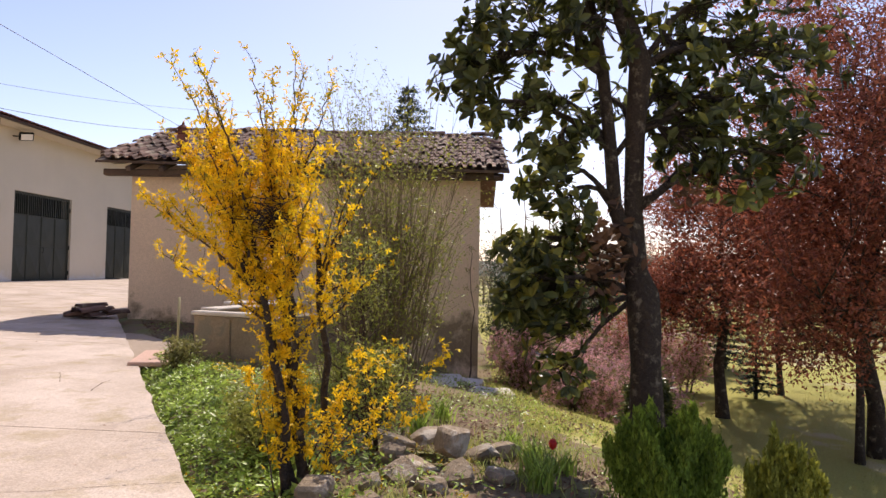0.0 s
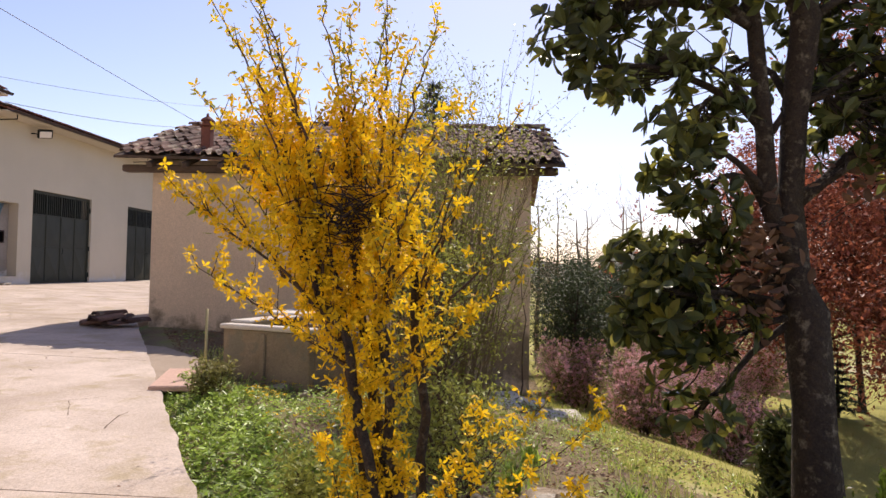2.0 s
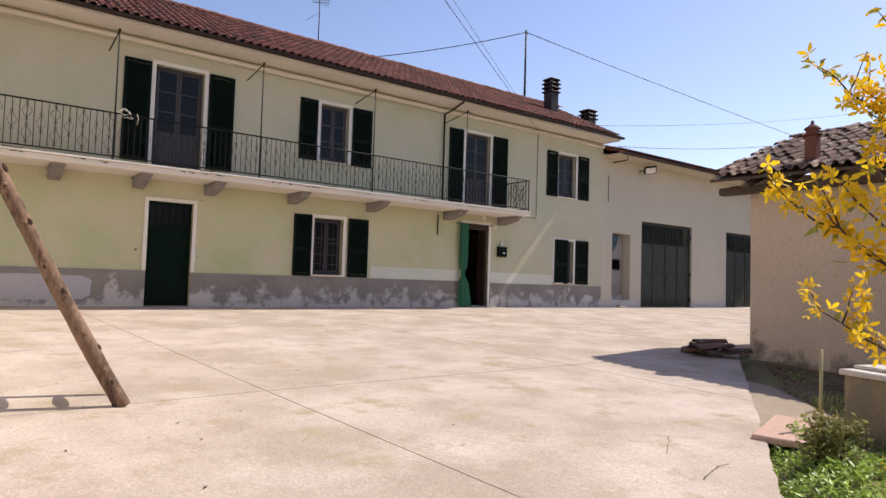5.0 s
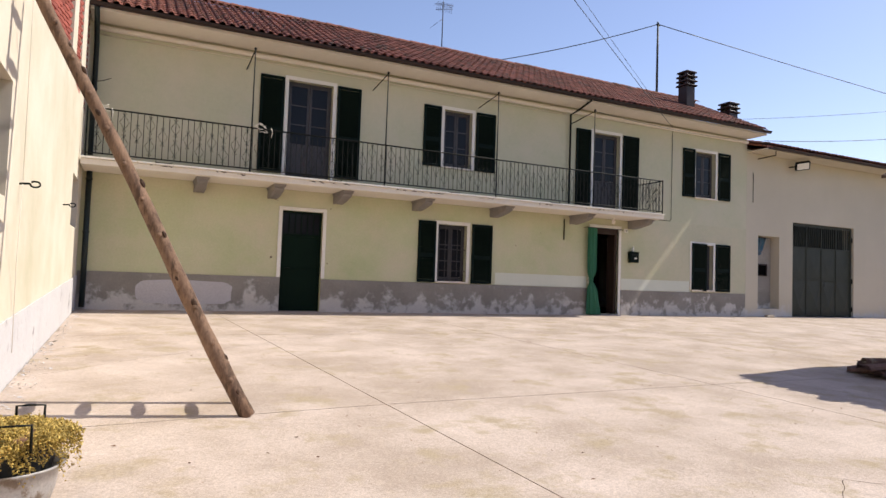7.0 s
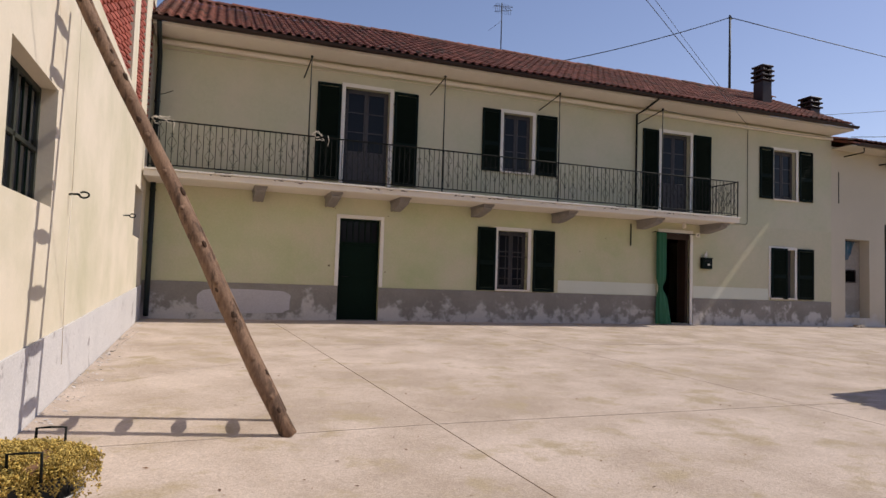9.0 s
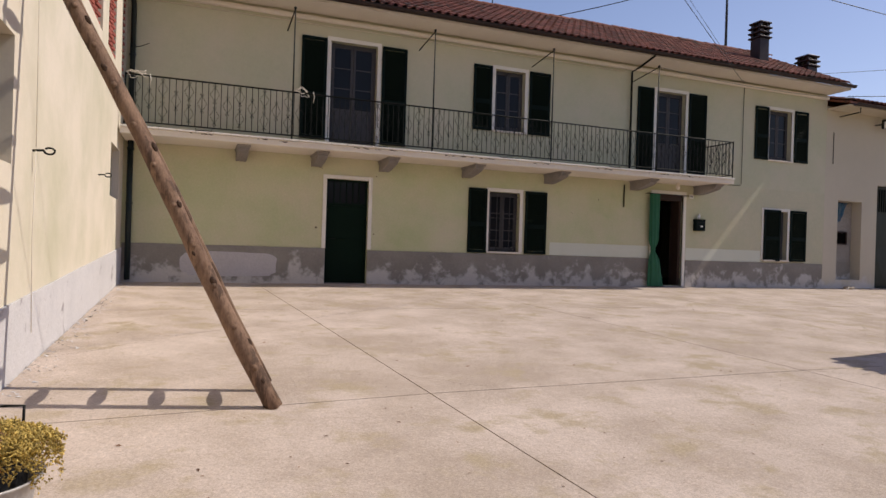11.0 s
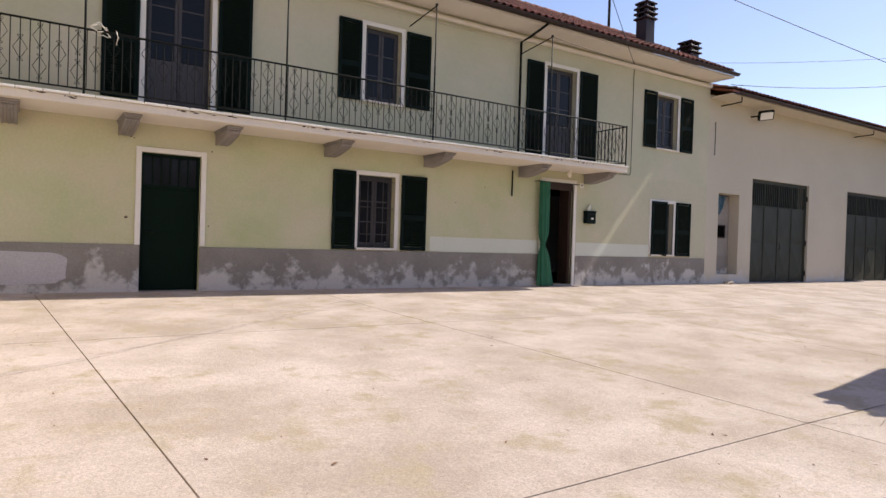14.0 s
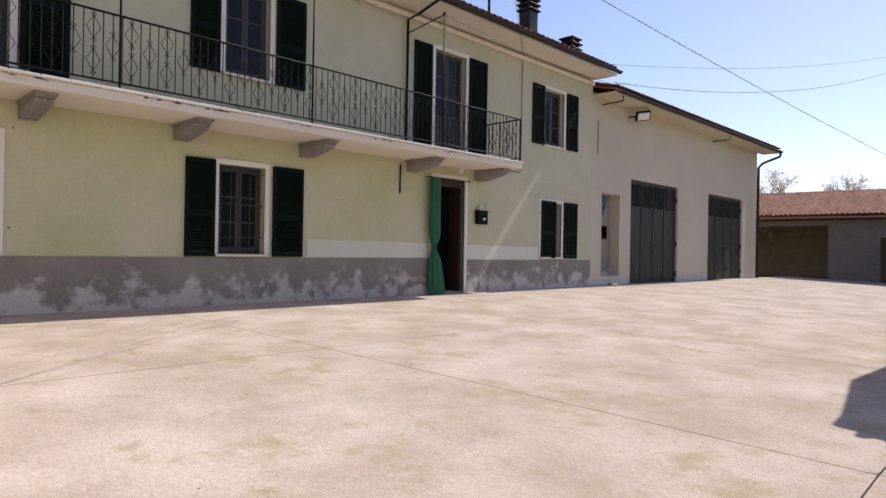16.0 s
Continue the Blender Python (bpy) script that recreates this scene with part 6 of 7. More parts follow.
L_PINK = leafmat("pink_blossom", (0.76, 0.46, 0.46), (0.62, 0.28, 0.34), rough=0.6, trans=0.35, per=0.3)
L_SALMON = leafmat("salmon_young_leaf", (0.38, 0.33, 0.11), (0.17, 0.18, 0.06), rough=0.6, trans=0.35, per=0.4)
L_AZALEA = leafmat("olive_young_leaf", (0.27, 0.25, 0.075), (0.17, 0.14, 0.06), rough=0.6, trans=0.35, per=0.45)
L_FIR = leafmat("dark_fir_needle", (0.035, 0.055, 0.03), (0.02, 0.035, 0.02), rough=0.8, trans=0.1, per=0.4)
L_SEDUM = leafmat("golden_sedum", (0.76, 0.57, 0.18), (0.52, 0.37, 0.10), rough=0.6, trans=0.25, per=0.4)
L_BUSH = leafmat("dull_green_bush_leaf", (0.07, 0.10, 0.035), (0.04, 0.06, 0.022), rough=0.5, trans=0.25, per=0.5)
L_WHITE = leafmat("white_blossom", (0.75, 0.70, 0.66), (0.6, 0.55, 0.5), rough=0.6, trans=0.3, per=0.2)


def grow(rng, start, direction, length, radius, depth, out, tips, bend=0.25, kids=(3, 5), shrink=0.62, up=0.12, spread=0.75, steps=6, from_=0.25, leafy=1):
    """A branching path; fills out with tubes by (point, radius) and tips with (place, direction)."""
    p = Vector(start)
    d = Vector(direction).normalized()
    path = [(tuple(p), radius)]
    for k in range(steps):
        d = (d + Vector((rng.gauss(0, bend), rng.gauss(0, bend), rng.gauss(0, bend) + up)) * (0.35 if depth > 1 else 0.5)).normalized()
        p = p + d * (length / steps)
        r = radius * (1 - 0.8 * (k + 1) / steps)
        path.append((tuple(p), max(r, 0.0012)))
        if depth <= leafy:
            tips.append((tuple(p), tuple(d)))
    out.append(path)
    if depth > 0:
        for _ in range(rng.randint(*kids)):
            t = rng.uniform(from_, 0.97)
            i = min(int(t * steps), steps - 1)
            a, b = Vector(path[i][0]), Vector(path[i + 1][0])
            q = a.lerp(b, t * steps - i)
            dd = (b - a).normalized()
            side = dd.orthogonal().normalized()
            side.rotate(Matrix.Rotation(rng.uniform(0, 2 * math.pi), 3, dd))
            nd = (dd + side * rng.uniform(spread * 0.6, spread * 1.3)).normalized()
            grow(rng, q, nd, length * shrink * rng.uniform(0.7, 1.2), max(path[i][1] * 0.6, 0.0015), depth - 1, out, tips, bend, kids, shrink, up, spread, max(3, steps - 1), from_, leafy)


def leaves_at(name, rng, tips, per, reach, size, tmpl, material, parent, label="", flat=0.5, along=0.3, fall=0.0):
    nr = np.random.RandomState(rng.randint(0, 10 ** 6))
    P = np.array([t[0] for t in tips], float)
    D = np.array([t[1] for t in tips], float)
    P, D = np.repeat(P, per, axis=0), np.repeat(D, per, axis=0)
    n = len(P)
    P = P + nr.normal(size=(n, 3)) * reach
    N = rand_dirs(nr, n) * (1 - flat) + np.array([[0, 0, 1.0]]) * flat + D * along
    return scatter(name, tmpl[0], tmpl[1], P, nr.uniform(size * 0.6, size * 1.25, n), N, nr.uniform(0, 6.28, n), material, parent, label)


# ---- forsythia ----
def forsythia():
    rng = random.Random(21)
    F = empty("forsythia", (0, 0, 0), "tall forsythia bush in full yellow blossom at the garden's edge", "shrub")
    trunks = [[(2.72, -15.53, -0.68), (2.70, -15.46, -0.12), (2.68, -15.37, 0.38), (2.66, -15.28, 0.85)],
              [(2.78, -15.58, -0.68), (2.80, -15.50, 0.0), (2.80, -15.41, 0.5), (2.78, -15.36, 0.95)],
              [(2.68, -15.51, -0.68), (2.63, -15.49, -0.1), (2.60, -15.40, 0.4), (2.60, -15.20, 0.8)],
              [(3.02, -15.66, -0.68), (3.02, -15.63, 0.1), (2.98, -15.60, 0.55), (2.94, -15.60, 0.9)],
              [(2.74, -15.56, -0.68), (2.70, -15.58, -0.1), (2.68, -15.52, 0.4), (2.70, -15.47, 0.9)]]
    blossom, buds, sparse = [], [], []

    def limb(pts, r0, r1, n=12, wob=0.012):
        out = []
        m = len(pts) - 1
        for k in range(n + 1):
            t = k / n * m
            i = min(int(t), m - 1)
            p = Vector(pts[i]).lerp(Vector(pts[i + 1]), t - i)
            out.append((tuple(p + Vector((rng.gauss(0, wob), rng.gauss(0, wob), 0))), r0 + (r1 - r0) * k / n))
        return out

    def sprig(p, d, ln, store, heads, r=0.0035):
        q, path = Vector(p), [(tuple(p), r)]
        d = Vector(d).normalized()
        n = max(3, int(ln / 0.045))
        for k in range(n):
            d = (d + Vector((rng.gauss(0, 0.10), rng.gauss(0, 0.10), 0.05 + rng.gauss(0, 0.06)))).normalized()
            q = q + d * ln / n
            path.append((tuple(q), r * (1 - 0.7 * (k + 1) / n)))
            heads.append((tuple(q), tuple(d)))
        store.append(path)

    for k, tr in enumerate(trunks):
        path = limb(tr, 0.034 if k < 2 else 0.026, 0.016)
        shoots = []
        for (p, r) in path[2:]:
            if k != 3 or p[2] > 0.3:
                for _ in range(4):
                    a = rng.uniform(0, 6.28)
                    sprig(p, (math.cos(a), math.sin(a), rng.uniform(0.2, 1.2)), rng.uniform(0.05, 0.15), shoots, blossom, 0.0025)
        tube_part("trunk", [path], M_BARK, F, 7)
        tube_part("spur_twig", shoots, M_TWIG, F, 3, kind="stuff")
    # arching branches: trunk, height of the fork, tip (x, y, z), how strongly they rise first
    tips = [(2, 0.35, -14.66, 0.82, 0.05), (2, 0.5, -14.74, 1.10, 0.2), (2, 0.62, -14.62, 1.60, 0.35), (0, 0.7, -14.72, 1.98, 0.5), (2, 0.75, -14.85, 1.80, 0.4), (0, 0.8, -14.92, 1.98, 0.5),
            (0, 0.6, -14.85, 1.40, 0.3), (0, 0.8, -15.05, 1.86, 0.5), (1, 0.85, -15.18, 2.02, 0.6), (0, 0.7, -15.10, 1.55, 0.4), (1, 0.8, -15.30, 1.90, 0.6), (1, 0.85, -15.42, 2.08, 0.7),
            (1, 0.7, -15.38, 1.60, 0.5), (4, 0.8, -15.50, 1.95, 0.6), (4, 0.7, -15.58, 1.60, 0.5), (4, 0.85, -15.70, 1.85, 0.5), (4, 0.55, -15.72, 1.30, 0.3), (3, 0.5, -15.85, 1.45, 0.3),
            (3, 0.6, -16.05, 1.55, 0.4), (3, 0.45, -16.10, 1.00, 0.1), (3, 0.3, -15.98, 0.75, 0.1), (4, 0.2, -15.85, 0.65, 0.2), (0, 0.4, -14.98, 1.05, 0.2),
            (1, 0.5, -15.22, 1.30, 0.4), (0, 0.55, -15.02, 1.28, 0.3), (4, 0.5, -15.40, 1.35, 0.4), (1, 0.4, -15.15, 1.05, 0.3), (1, 0.6, -15.28, 1.72, 0.5),
            (0, 0.45, -14.84, 1.22, 0.25), (2, 0.55, -14.92, 1.58, 0.35), (4, 0.45, -15.60, 1.05, 0.3), (1, 0.3, -15.55, 0.95, 0.4), (3, 0.55, -15.75, 1.15, 0.3)]
    for t, z0, ty, tz, rise in tips:
        tr = trunks[t]
        k = max(i for i in range(3) if tr[i][2] <= z0)
        f = (z0 - tr[k][2]) / (tr[k + 1][2] - tr[k][2])
        a = Vector(tr[k]).lerp(Vector(tr[k + 1]), min(f, 1))
        b = Vector((a.x + rng.gauss(0, 0.22), ty, tz - 0.10))
        c = a.lerp(b, 0.4) + Vector((0, 0, rise * 0.35))
        n = max(8, int((b - a).length / 0.06))
        path, shoots = [], []
        for i in range(n + 1):
            u = i / n
            q = a * (1 - u) ** 2 + c * 2 * u * (1 - u) + b * u * u + Vector((rng.gauss(0, 0.008), rng.gauss(0, 0.008), rng.gauss(0, 0.006)))
            path.append((tuple(q), 0.010 * (1 - 0.82 * u)))
            if i < 1:
                continue
            d = (b - c) if u > 0.5 else (c - a)
            thin = q.z > 1.35 or (t == 3)
            (sparse if thin else blossom).append((tuple(q), tuple(d.normalized())))
            if u > 0.6:
                buds.append((tuple(q), tuple(d.normalized())))
            for _ in range((1 if rng.random() < 0.92 else 2) if not thin else (1 if rng.random() < 0.6 else 0)):
                w = rng.uniform(0, 6.28)
                side = Vector((math.cos(w) * 0.7, math.sin(w) * 0.7, 0.5)) + d.normalized() * 0.7
                sprig(q, side, rng.uniform(0.07, 0.24) * (1.15 - 0.5 * u), shoots, sparse if thin else blossom, 0.0028)
        tube_part("branch", [path] + shoots, M_TWIG, F, 4)
    # low flowering shoots that lean out over the rockery and up from the foot
    for x, y0, z0, y1, z1 in ((2.75, -15.62, -0.55, -16.42, 0.16), (2.72, -15.60, -0.55, -16.18, 0.24), (2.76, -15.60, -0.5, -15.95, 0.18), (2.60, -15.58, -0.6, -16.28, -0.12), (2.55, -15.48, -0.6, -15.30, 0.05), (2.62, -15.50, -0.6, -15.34, 0.22)):
        shoots, path = [], []
        for i in range(13):
            u = i / 12
            q = Vector((x + 0.10 * u + rng.gauss(0, 0.006), y0 + (y1 - y0) * u ** 1.15, z0 + (z1 - z0) * u ** 0.9))
            path.append((tuple(q), 0.006 * (1 - 0.75 * u)))
            if i > 2:
                blossom.append((tuple(q), (0, 0, 1)))
                buds.append((tuple(q), (0, 0, 1)))
                for _ in range(1 if rng.random() < 0.7 else 0):
                    w = rng.uniform(0, 6.28)
                    sprig(q, (math.cos(w) * 0.6, math.sin(w) * 0.6, 0.8), rng.uniform(0.05, 0.13), shoots, blossom, 0.0022)
        tube_part("side_shoot", [path] + shoots, M_TWIG, F, 4)
    leaves_at("blossom", rng, blossom, 3, 0.018, 0.0235, (FLOWER_V, FLOWER_F), L_YEL, F, flat=0.0, along=-0.1)
    leaves_at("blossom", rng, sparse, 1, 0.014, 0.0255, (FLOWER_V, FLOWER_F), L_YEL, F, flat=0.1, along=0.1)
    leaves_at("leaf_bud", rng, buds, 3, 0.014, 0.036, LEAF, L_LIME, F, flat=0.3, along=0.6)
    # a tangle of dead twigs like an old nest
    nest = []
    for _ in range(170):
        c = Vector((2.62, -15.36, 0.93)) + Vector((rng.gauss(0, 0.07), rng.gauss(0, 0.09), rng.gauss(0, 0.055)))
        d = Vector((rng.gauss(0, 1), rng.gauss(0, 1), rng.gauss(0, 0.5))).normalized() * rng.uniform(0.03, 0.09)
        nest.append([(tuple(c - d), 0.0022), (tuple(c), 0.003), (tuple(c + d), 0.0018)])
    tube_part("nest_tangle", nest, M_BARK, F, 3, "dark tangle of dead twigs", kind="stuff")


forsythia()


M_SHOOT = mat("grey_brown_shoot", (0.33, 0.25, 0.16), (0.18, 0.13, 0.085), scale=6, fine=40, rough=0.9, bump=0.3)


def thicket():
    rng = random.Random(8)
    F = empty("tall_twiggy_shrub", (0, 0, 0), "tall pale-stemmed shrub just coming into leaf before the shed", "shrub")
    out, tips = [], []
    for k in range(120):
        s = Vector((6.6 + rng.gauss(0, 0.26), -15.50 + rng.gauss(0, 0.20), -1.25))
        h = rng.uniform(2.2, 4.1)
        d = Vector((rng.gauss(0, 0.10), rng.gauss(0, 0.15) - 0.02, 1))
        grow(rng, s, d, h, 0.014, 1, out, tips, bend=0.05, kids=(6, 12), shrink=0.20, up=0.02, spread=0.7, steps=9, from_=0.35, leafy=0)
        tips += [(q[0], (0, 0, 1)) for q in out[-1][5:]]
    tube_part("stem", out, M_SHOOT, F, 4, kind="stuff")
    leaves_at("foliage", rng, tips, 2, 0.06, 0.045, LEAF, L_LIME, F, flat=0.3)


thicket()


# ---- the big evergreen magnolia ----
def magnolia():
    rng = random.Random(31)
    T = empty("magnolia_tree", (4.2, -17.95, -1.2), "leaning evergreen magnolia with glossy leaves and dark rough bark", "tree")
    o = Vector((4.2, -17.95, -1.2))

    def loc(p):
        return tuple(Vector(p) - o)

    trunk = [((4.22, -17.96, -1.25), 0.175), ((4.28, -17.95, -0.6), 0.135), ((4.36, -17.96, -0.08), 0.122), ((4.41, -17.97, 0.22), 0.125), ((4.44, -17.96, 0.48), 0.142), ((4.47, -17.91, 0.68), 0.10), ((4.50, -17.88, 1.2), 0.085),
             ((4.42, -17.89, 1.8), 0.085), ((4.30, -17.90, 2.35), 0.088), ((4.22, -17.66, 2.95), 0.08), ((4.2, -17.5, 3.8), 0.06), ((4.2, -17.4, 5.0), 0.03)]
    limb2 = [((4.46, -17.90, 0.72), 0.065), ((4.45, -17.73, 1.2), 0.06), ((4.40, -17.68, 1.65), 0.055), ((4.35, -17.60, 2.3), 0.05), ((4.3, -17.45, 3.0), 0.04), ((4.3, -17.2, 3.9), 0.02)]
    vs, fs = tube_data([[(loc(p), r) for p, r in trunk]], 14)
    vs = [v + Vector((noise.noise(v * 8), noise.noise(v * 8 + Vector((9, 0, 0))), 0)) * 0.035 for v in vs]
    data_part("trunk", vs, fs, M_BARK, T, smooth=True)
    tube_part("limb", [[(loc(p), r) for p, r in limb2]], M_BARK, T, 9)
    # leaf masses: centre, radius, number of shoots
    masses = [((4.6, -19.3, 2.55), 0.4, 20), ((4.5, -18.6, 3.0), 0.4, 20), ((4.7, -19.2, 1.75), 0.25, 12), ((4.4, -17.15, 0.6), 0.3, 22), ((4.4, -17.3, 1.2), 0.25, 16), ((4.3, -16.48, 2.30), 0.30, 26), ((4.3, -16.75, 2.55), 0.36, 34), ((4.3, -17.0, 2.1), 0.27, 22), ((4.3, -16.62, 2.02), 0.20, 12), ((4.4, -17.35, 2.75), 0.40, 34), ((4.35, -17.25, 1.75), 0.28, 22), ((4.3, -17.12, 1.45), 0.22, 14),
              ((4.6, -18.3, 2.6), 0.42, 34), ((4.5, -18.7, 2.1), 0.38, 28), ((4.7, -19.0, 2.6), 0.35, 22), ((4.4, -18.35, 1.75), 0.34, 26), ((4.5, -18.8, 1.45), 0.28, 18), ((4.8, -19.25, 2.1), 0.30, 14),
              ((4.4, -17.2, 0.95), 0.26, 22), ((4.5, -17.1, 0.55), 0.28, 24), ((4.5, -17.25, 0.15), 0.26, 20), ((4.6, -16.95, 0.85), 0.20, 12), ((4.5, -17.3, -0.18), 0.20, 12), ((4.4, -18.0, 3.4), 0.7, 50), ((4.3, -17.0, 3.3), 0.6, 40), ((4.6, -18.9, 3.4), 0.6, 36), ((4.0, -17.5, 2.6), 0.4, 18), ((5.0, -17.7, 2.2), 0.4, 18), ((4.7, -18.5, 1.9), 0.45, 34), ((4.7, -18.25, 2.2), 0.35, 26), ((4.6, -19.2, 1.7), 0.3, 16), ((4.5, -17.5, 0.45), 0.2, 14), ((4.6, -16.9, 0.4), 0.2, 14), ((4.7, -17.2, 0.7), 0.3, 24)]
    heads, twigs = [], []
    spine = trunk[4:] + limb2
    for c, r, n in masses:
        c = Vector(c)
        a = min((Vector(p) for p, _ in spine), key=lambda q: (q - c).length + (0.6 if q.z > c.z else 0))
        limb = []
        for k in range(7):
            t = k / 6
            q = a.lerp(c, t) + Vector((rng.gauss(0, 0.03), rng.gauss(0, 0.03), 0.18 * math.sin(t * 3.1) * (1 if c.z > 1 else 0.4)))
            limb.append((loc(q), 0.024 * (1 - 0.6 * t) + 0.004))
        tube_part("branch", [limb], M_BARK, T, 6)
        for _ in range(int(n * 1.15)):
            d = Vector((rng.gauss(0, 1), rng.gauss(0, 1), rng.gauss(0, 0.8))).normalized() * r * 1.1 * rng.random() ** 0.4
            q = c + d
            heads.append((q, (d.normalized() + Vector((0, 0, 0.5))).normalized()))
            k = rng.randint(3, 6)
            mid = Vector(limb[k][0]).lerp(Vector(loc(q)), 0.5) + Vector((0, 0, -0.04))
            twigs.append([(limb[k][0], 0.006), (tuple(mid), 0.005), (loc(q), 0.0035)])
    tube_part("twig", twigs, M_BARK, T, 4, kind="stuff")
    # whorls of leaves
    P, N, S, X = [], [], [], []
    for q, d in heads:
        for _ in range(rng.randint(6, 9)):
            side = d.orthogonal().normalized()
            side.rotate(Matrix.Rotation(rng.uniform(0, 6.28), 3, d))
            ax = (side + d * rng.uniform(-0.2, 0.7)).normalized()
            up = (d + Vector((rng.gauss(0, 0.3), rng.gauss(0, 0.3), rng.gauss(0, 0.3)))).normalized()
            yv = up.cross(ax).normalized()
            up = ax.cross(yv)
            s = rng.uniform(0.085, 0.15)
            P.append((q - o, ax, yv, up, s))
    me = shared("leaf", BROAD[0], BROAD[1], L_MAG)
    lit = shared("sunlit_leaf", BROAD[0], BROAD[1], L_MAGLIT)
    order = sorted(range(len(P)), key=lambda i: P[i][0].x + 0.3 * abs(P[i][0].y))
    solo = set(order[:280])
    gv, gf, lv, lf = [], [], [], []
    for i, (q, ax, yv, up, s) in enumerate(P):
        M = Matrix(((ax.x * s, yv.x * s, up.x * s, q.x), (ax.y * s, yv.y * s, up.y * s, q.y), (ax.z * s, yv.z * s, up.z * s, q.z), (0, 0, 0, 1)))
        # leaves picked here get the painted sunlit colour, more of them low down
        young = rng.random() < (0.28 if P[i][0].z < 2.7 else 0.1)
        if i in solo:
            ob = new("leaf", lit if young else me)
            ob.parent = T
            ob.matrix_basis = M
        else:
            V, Fc = (lv, lf) if young else (gv, gf)
            b = len(V)
            V.extend(M @ Vector(v) for v in BROAD[0])
            Fc.extend(tuple(b + k for k in f) for f in BROAD[1])
    data_part("crown", gv, gf, L_MAG, T, kind="stuff")
    data_part("young_leaves", lv, lf, L_MAGLIT, T, "magnolia leaves coloured lighter yellow-green as if sunlit", kind="stuff")
    # a hanging cluster of dead leaves
    nr = np.random.RandomState(3)
    n = 190
    P = np.array([[0.2, 0.32, 2.05]]) + nr.normal(size=(n, 3)) * np.array([[0.10, 0.10, 0.17]])
    scatter("dead_leaves", BROAD[0], BROAD[1], P, nr.uniform(0.07, 0.13, n), rand_dirs(nr, n) * 0.8, nr.uniform(0, 6.28, n), L_BROWN, T, "hanging cluster of dry brown leaves")
    n = 50
    P = np.array([[0.2, -0.42, 2.55]]) + nr.normal(size=(n, 3)) * np.array([[0.08, 0.10, 0.10]])
    scatter("dead_leaves", BROAD[0], BROAD[1], P, nr.uniform(0.07, 0.12, n), rand_dirs(nr, n), nr.uniform(0, 6.28, n), L_BROWN, T, "hanging cluster of dry brown leaves")


magnolia()


# ---- trees and shrubs built one by one ----
def leafy_tree(name, at, height, spread_r, seed, leaf, size, per, label, depth=3, trunk_h=0.8, r0=0.12, bark=None, tmpl=LEAF, kids=(4, 6), up=0.10, lean=(0, 0), category="tree", stems=1, reach=0.09, blossom=None, leafy=1, sub=(3, 4), shrink=0.55):
    rng = random.Random(seed)
    T = empty(name, at, label, category)
    out, tips = [], []
    for s in range(stems):
        d = Vector((lean[0] + (rng.gauss(0, 0.25) if stems > 1 else 0), lean[1] + (rng.gauss(0, 0.25) if stems > 1 else 0), 1))
        trunk = [((rng.gauss(0, 0.05) if stems > 1 else 0, rng.gauss(0, 0.05) if stems > 1 else 0, -0.2), r0 * 1.2)]
        p = Vector(trunk[0][0])
        n = 7
        for k in range(n):
            p = p + (d.normalized() + Vector((rng.gauss(0, 0.08), rng.gauss(0, 0.08), 0))) * ((height * 0.75 + 0.2) / n)
            trunk.append((tuple(p), r0 * (1 - 0.85 * (k + 1) / n) + 0.004))
        tube_part("trunk", [trunk], bark or M_BARK, T, 8)
        for k in range(1, n + 1):
            if trunk[k][0][2] < trunk_h:
                continue
            f = 1 - 0.55 * (k / n)
            for _ in range(rng.randint(*kids)):
                a = rng.uniform(0, 6.28)
                dd = Vector((math.cos(a), math.sin(a), rng.uniform(0.1, 0.8)))
                grow(rng, trunk[k][0], dd, spread_r * f * rng.uniform(0.7, 1.1), trunk[k][1] * 0.45, depth - 1, out, tips, bend=0.22, kids=sub, shrink=shrink, up=up, steps=6, leafy=leafy)
    tube_part("branch", out, bark or M_BARK, T, 4, kind="stuff")
    if per:
        leaves_at("crown", rng, tips, per, reach, size, tmpl, leaf, T, flat=0.35)
    if blossom:
        leaves_at("blossom", rng, tips, blossom[2], reach * 1.1, blossom[1], (FLOWER_V, FLOWER_F), blossom[0], T, flat=0.2)
    return T


def gz(x, y):
    return ground_z(x, y)


for x, y, h, r, s in ((9.3, -22.9, 9.0, 4.3, 41), (14.0, -26.5, 9.5, 4.2, 42), (11.4, -21.4, 5.2, 2.5, 43), (8.9, -22.4, 5.0, 2.5, 44), (13.5, -23.5, 5.4, 2.6, 45)):
    leafy_tree("copper_leaved_tree", (x, y, gz(x, y)), h, r, s, L_RED, 0.08, 9 if s == 41 else 7, "spreading tree with copper-red spring leaves on the lawn", depth=3, trunk_h=1.2, r0=0.13 if s < 44 else 0.07, kids=(6, 7), up=0.03 if s < 44 else 0.0, leafy=2, sub=(4, 6), shrink=0.6, reach=0.13)

for x, y, h, s, lab in ((12.9, -17.9, 1.5, 51, 1), (12.6, -19.0, 1.3, 52, 0), (14.2, -19.6, 1.9, 53, 1), (11.6, -19.9, 1.15, 54, 0), (13.4, -21.3, 1.5, 55, 1), (15.6, -20.6, 1.9, 56, 0), (9.8, -18.3, 1.0, 57, 0), (10.6, -19.1, 1.1, 58, 1), (9.2, -19.4, 0.9, 59, 0)):
    leafy_tree("azalea_bush", (x, y, gz(x, y)), h * 0.9, 0.8, s, L_SALMON if lab else L_AZALEA, 0.05, 3, "low spreading bush with pink blossom and reddish young leaves", depth=2, trunk_h=0.0, r0=0.02, bark=M_TWIG, kids=(3, 5), up=0.15, category="shrub", stems=4, reach=0.08, blossom=(L_PINK, 0.036, 1))
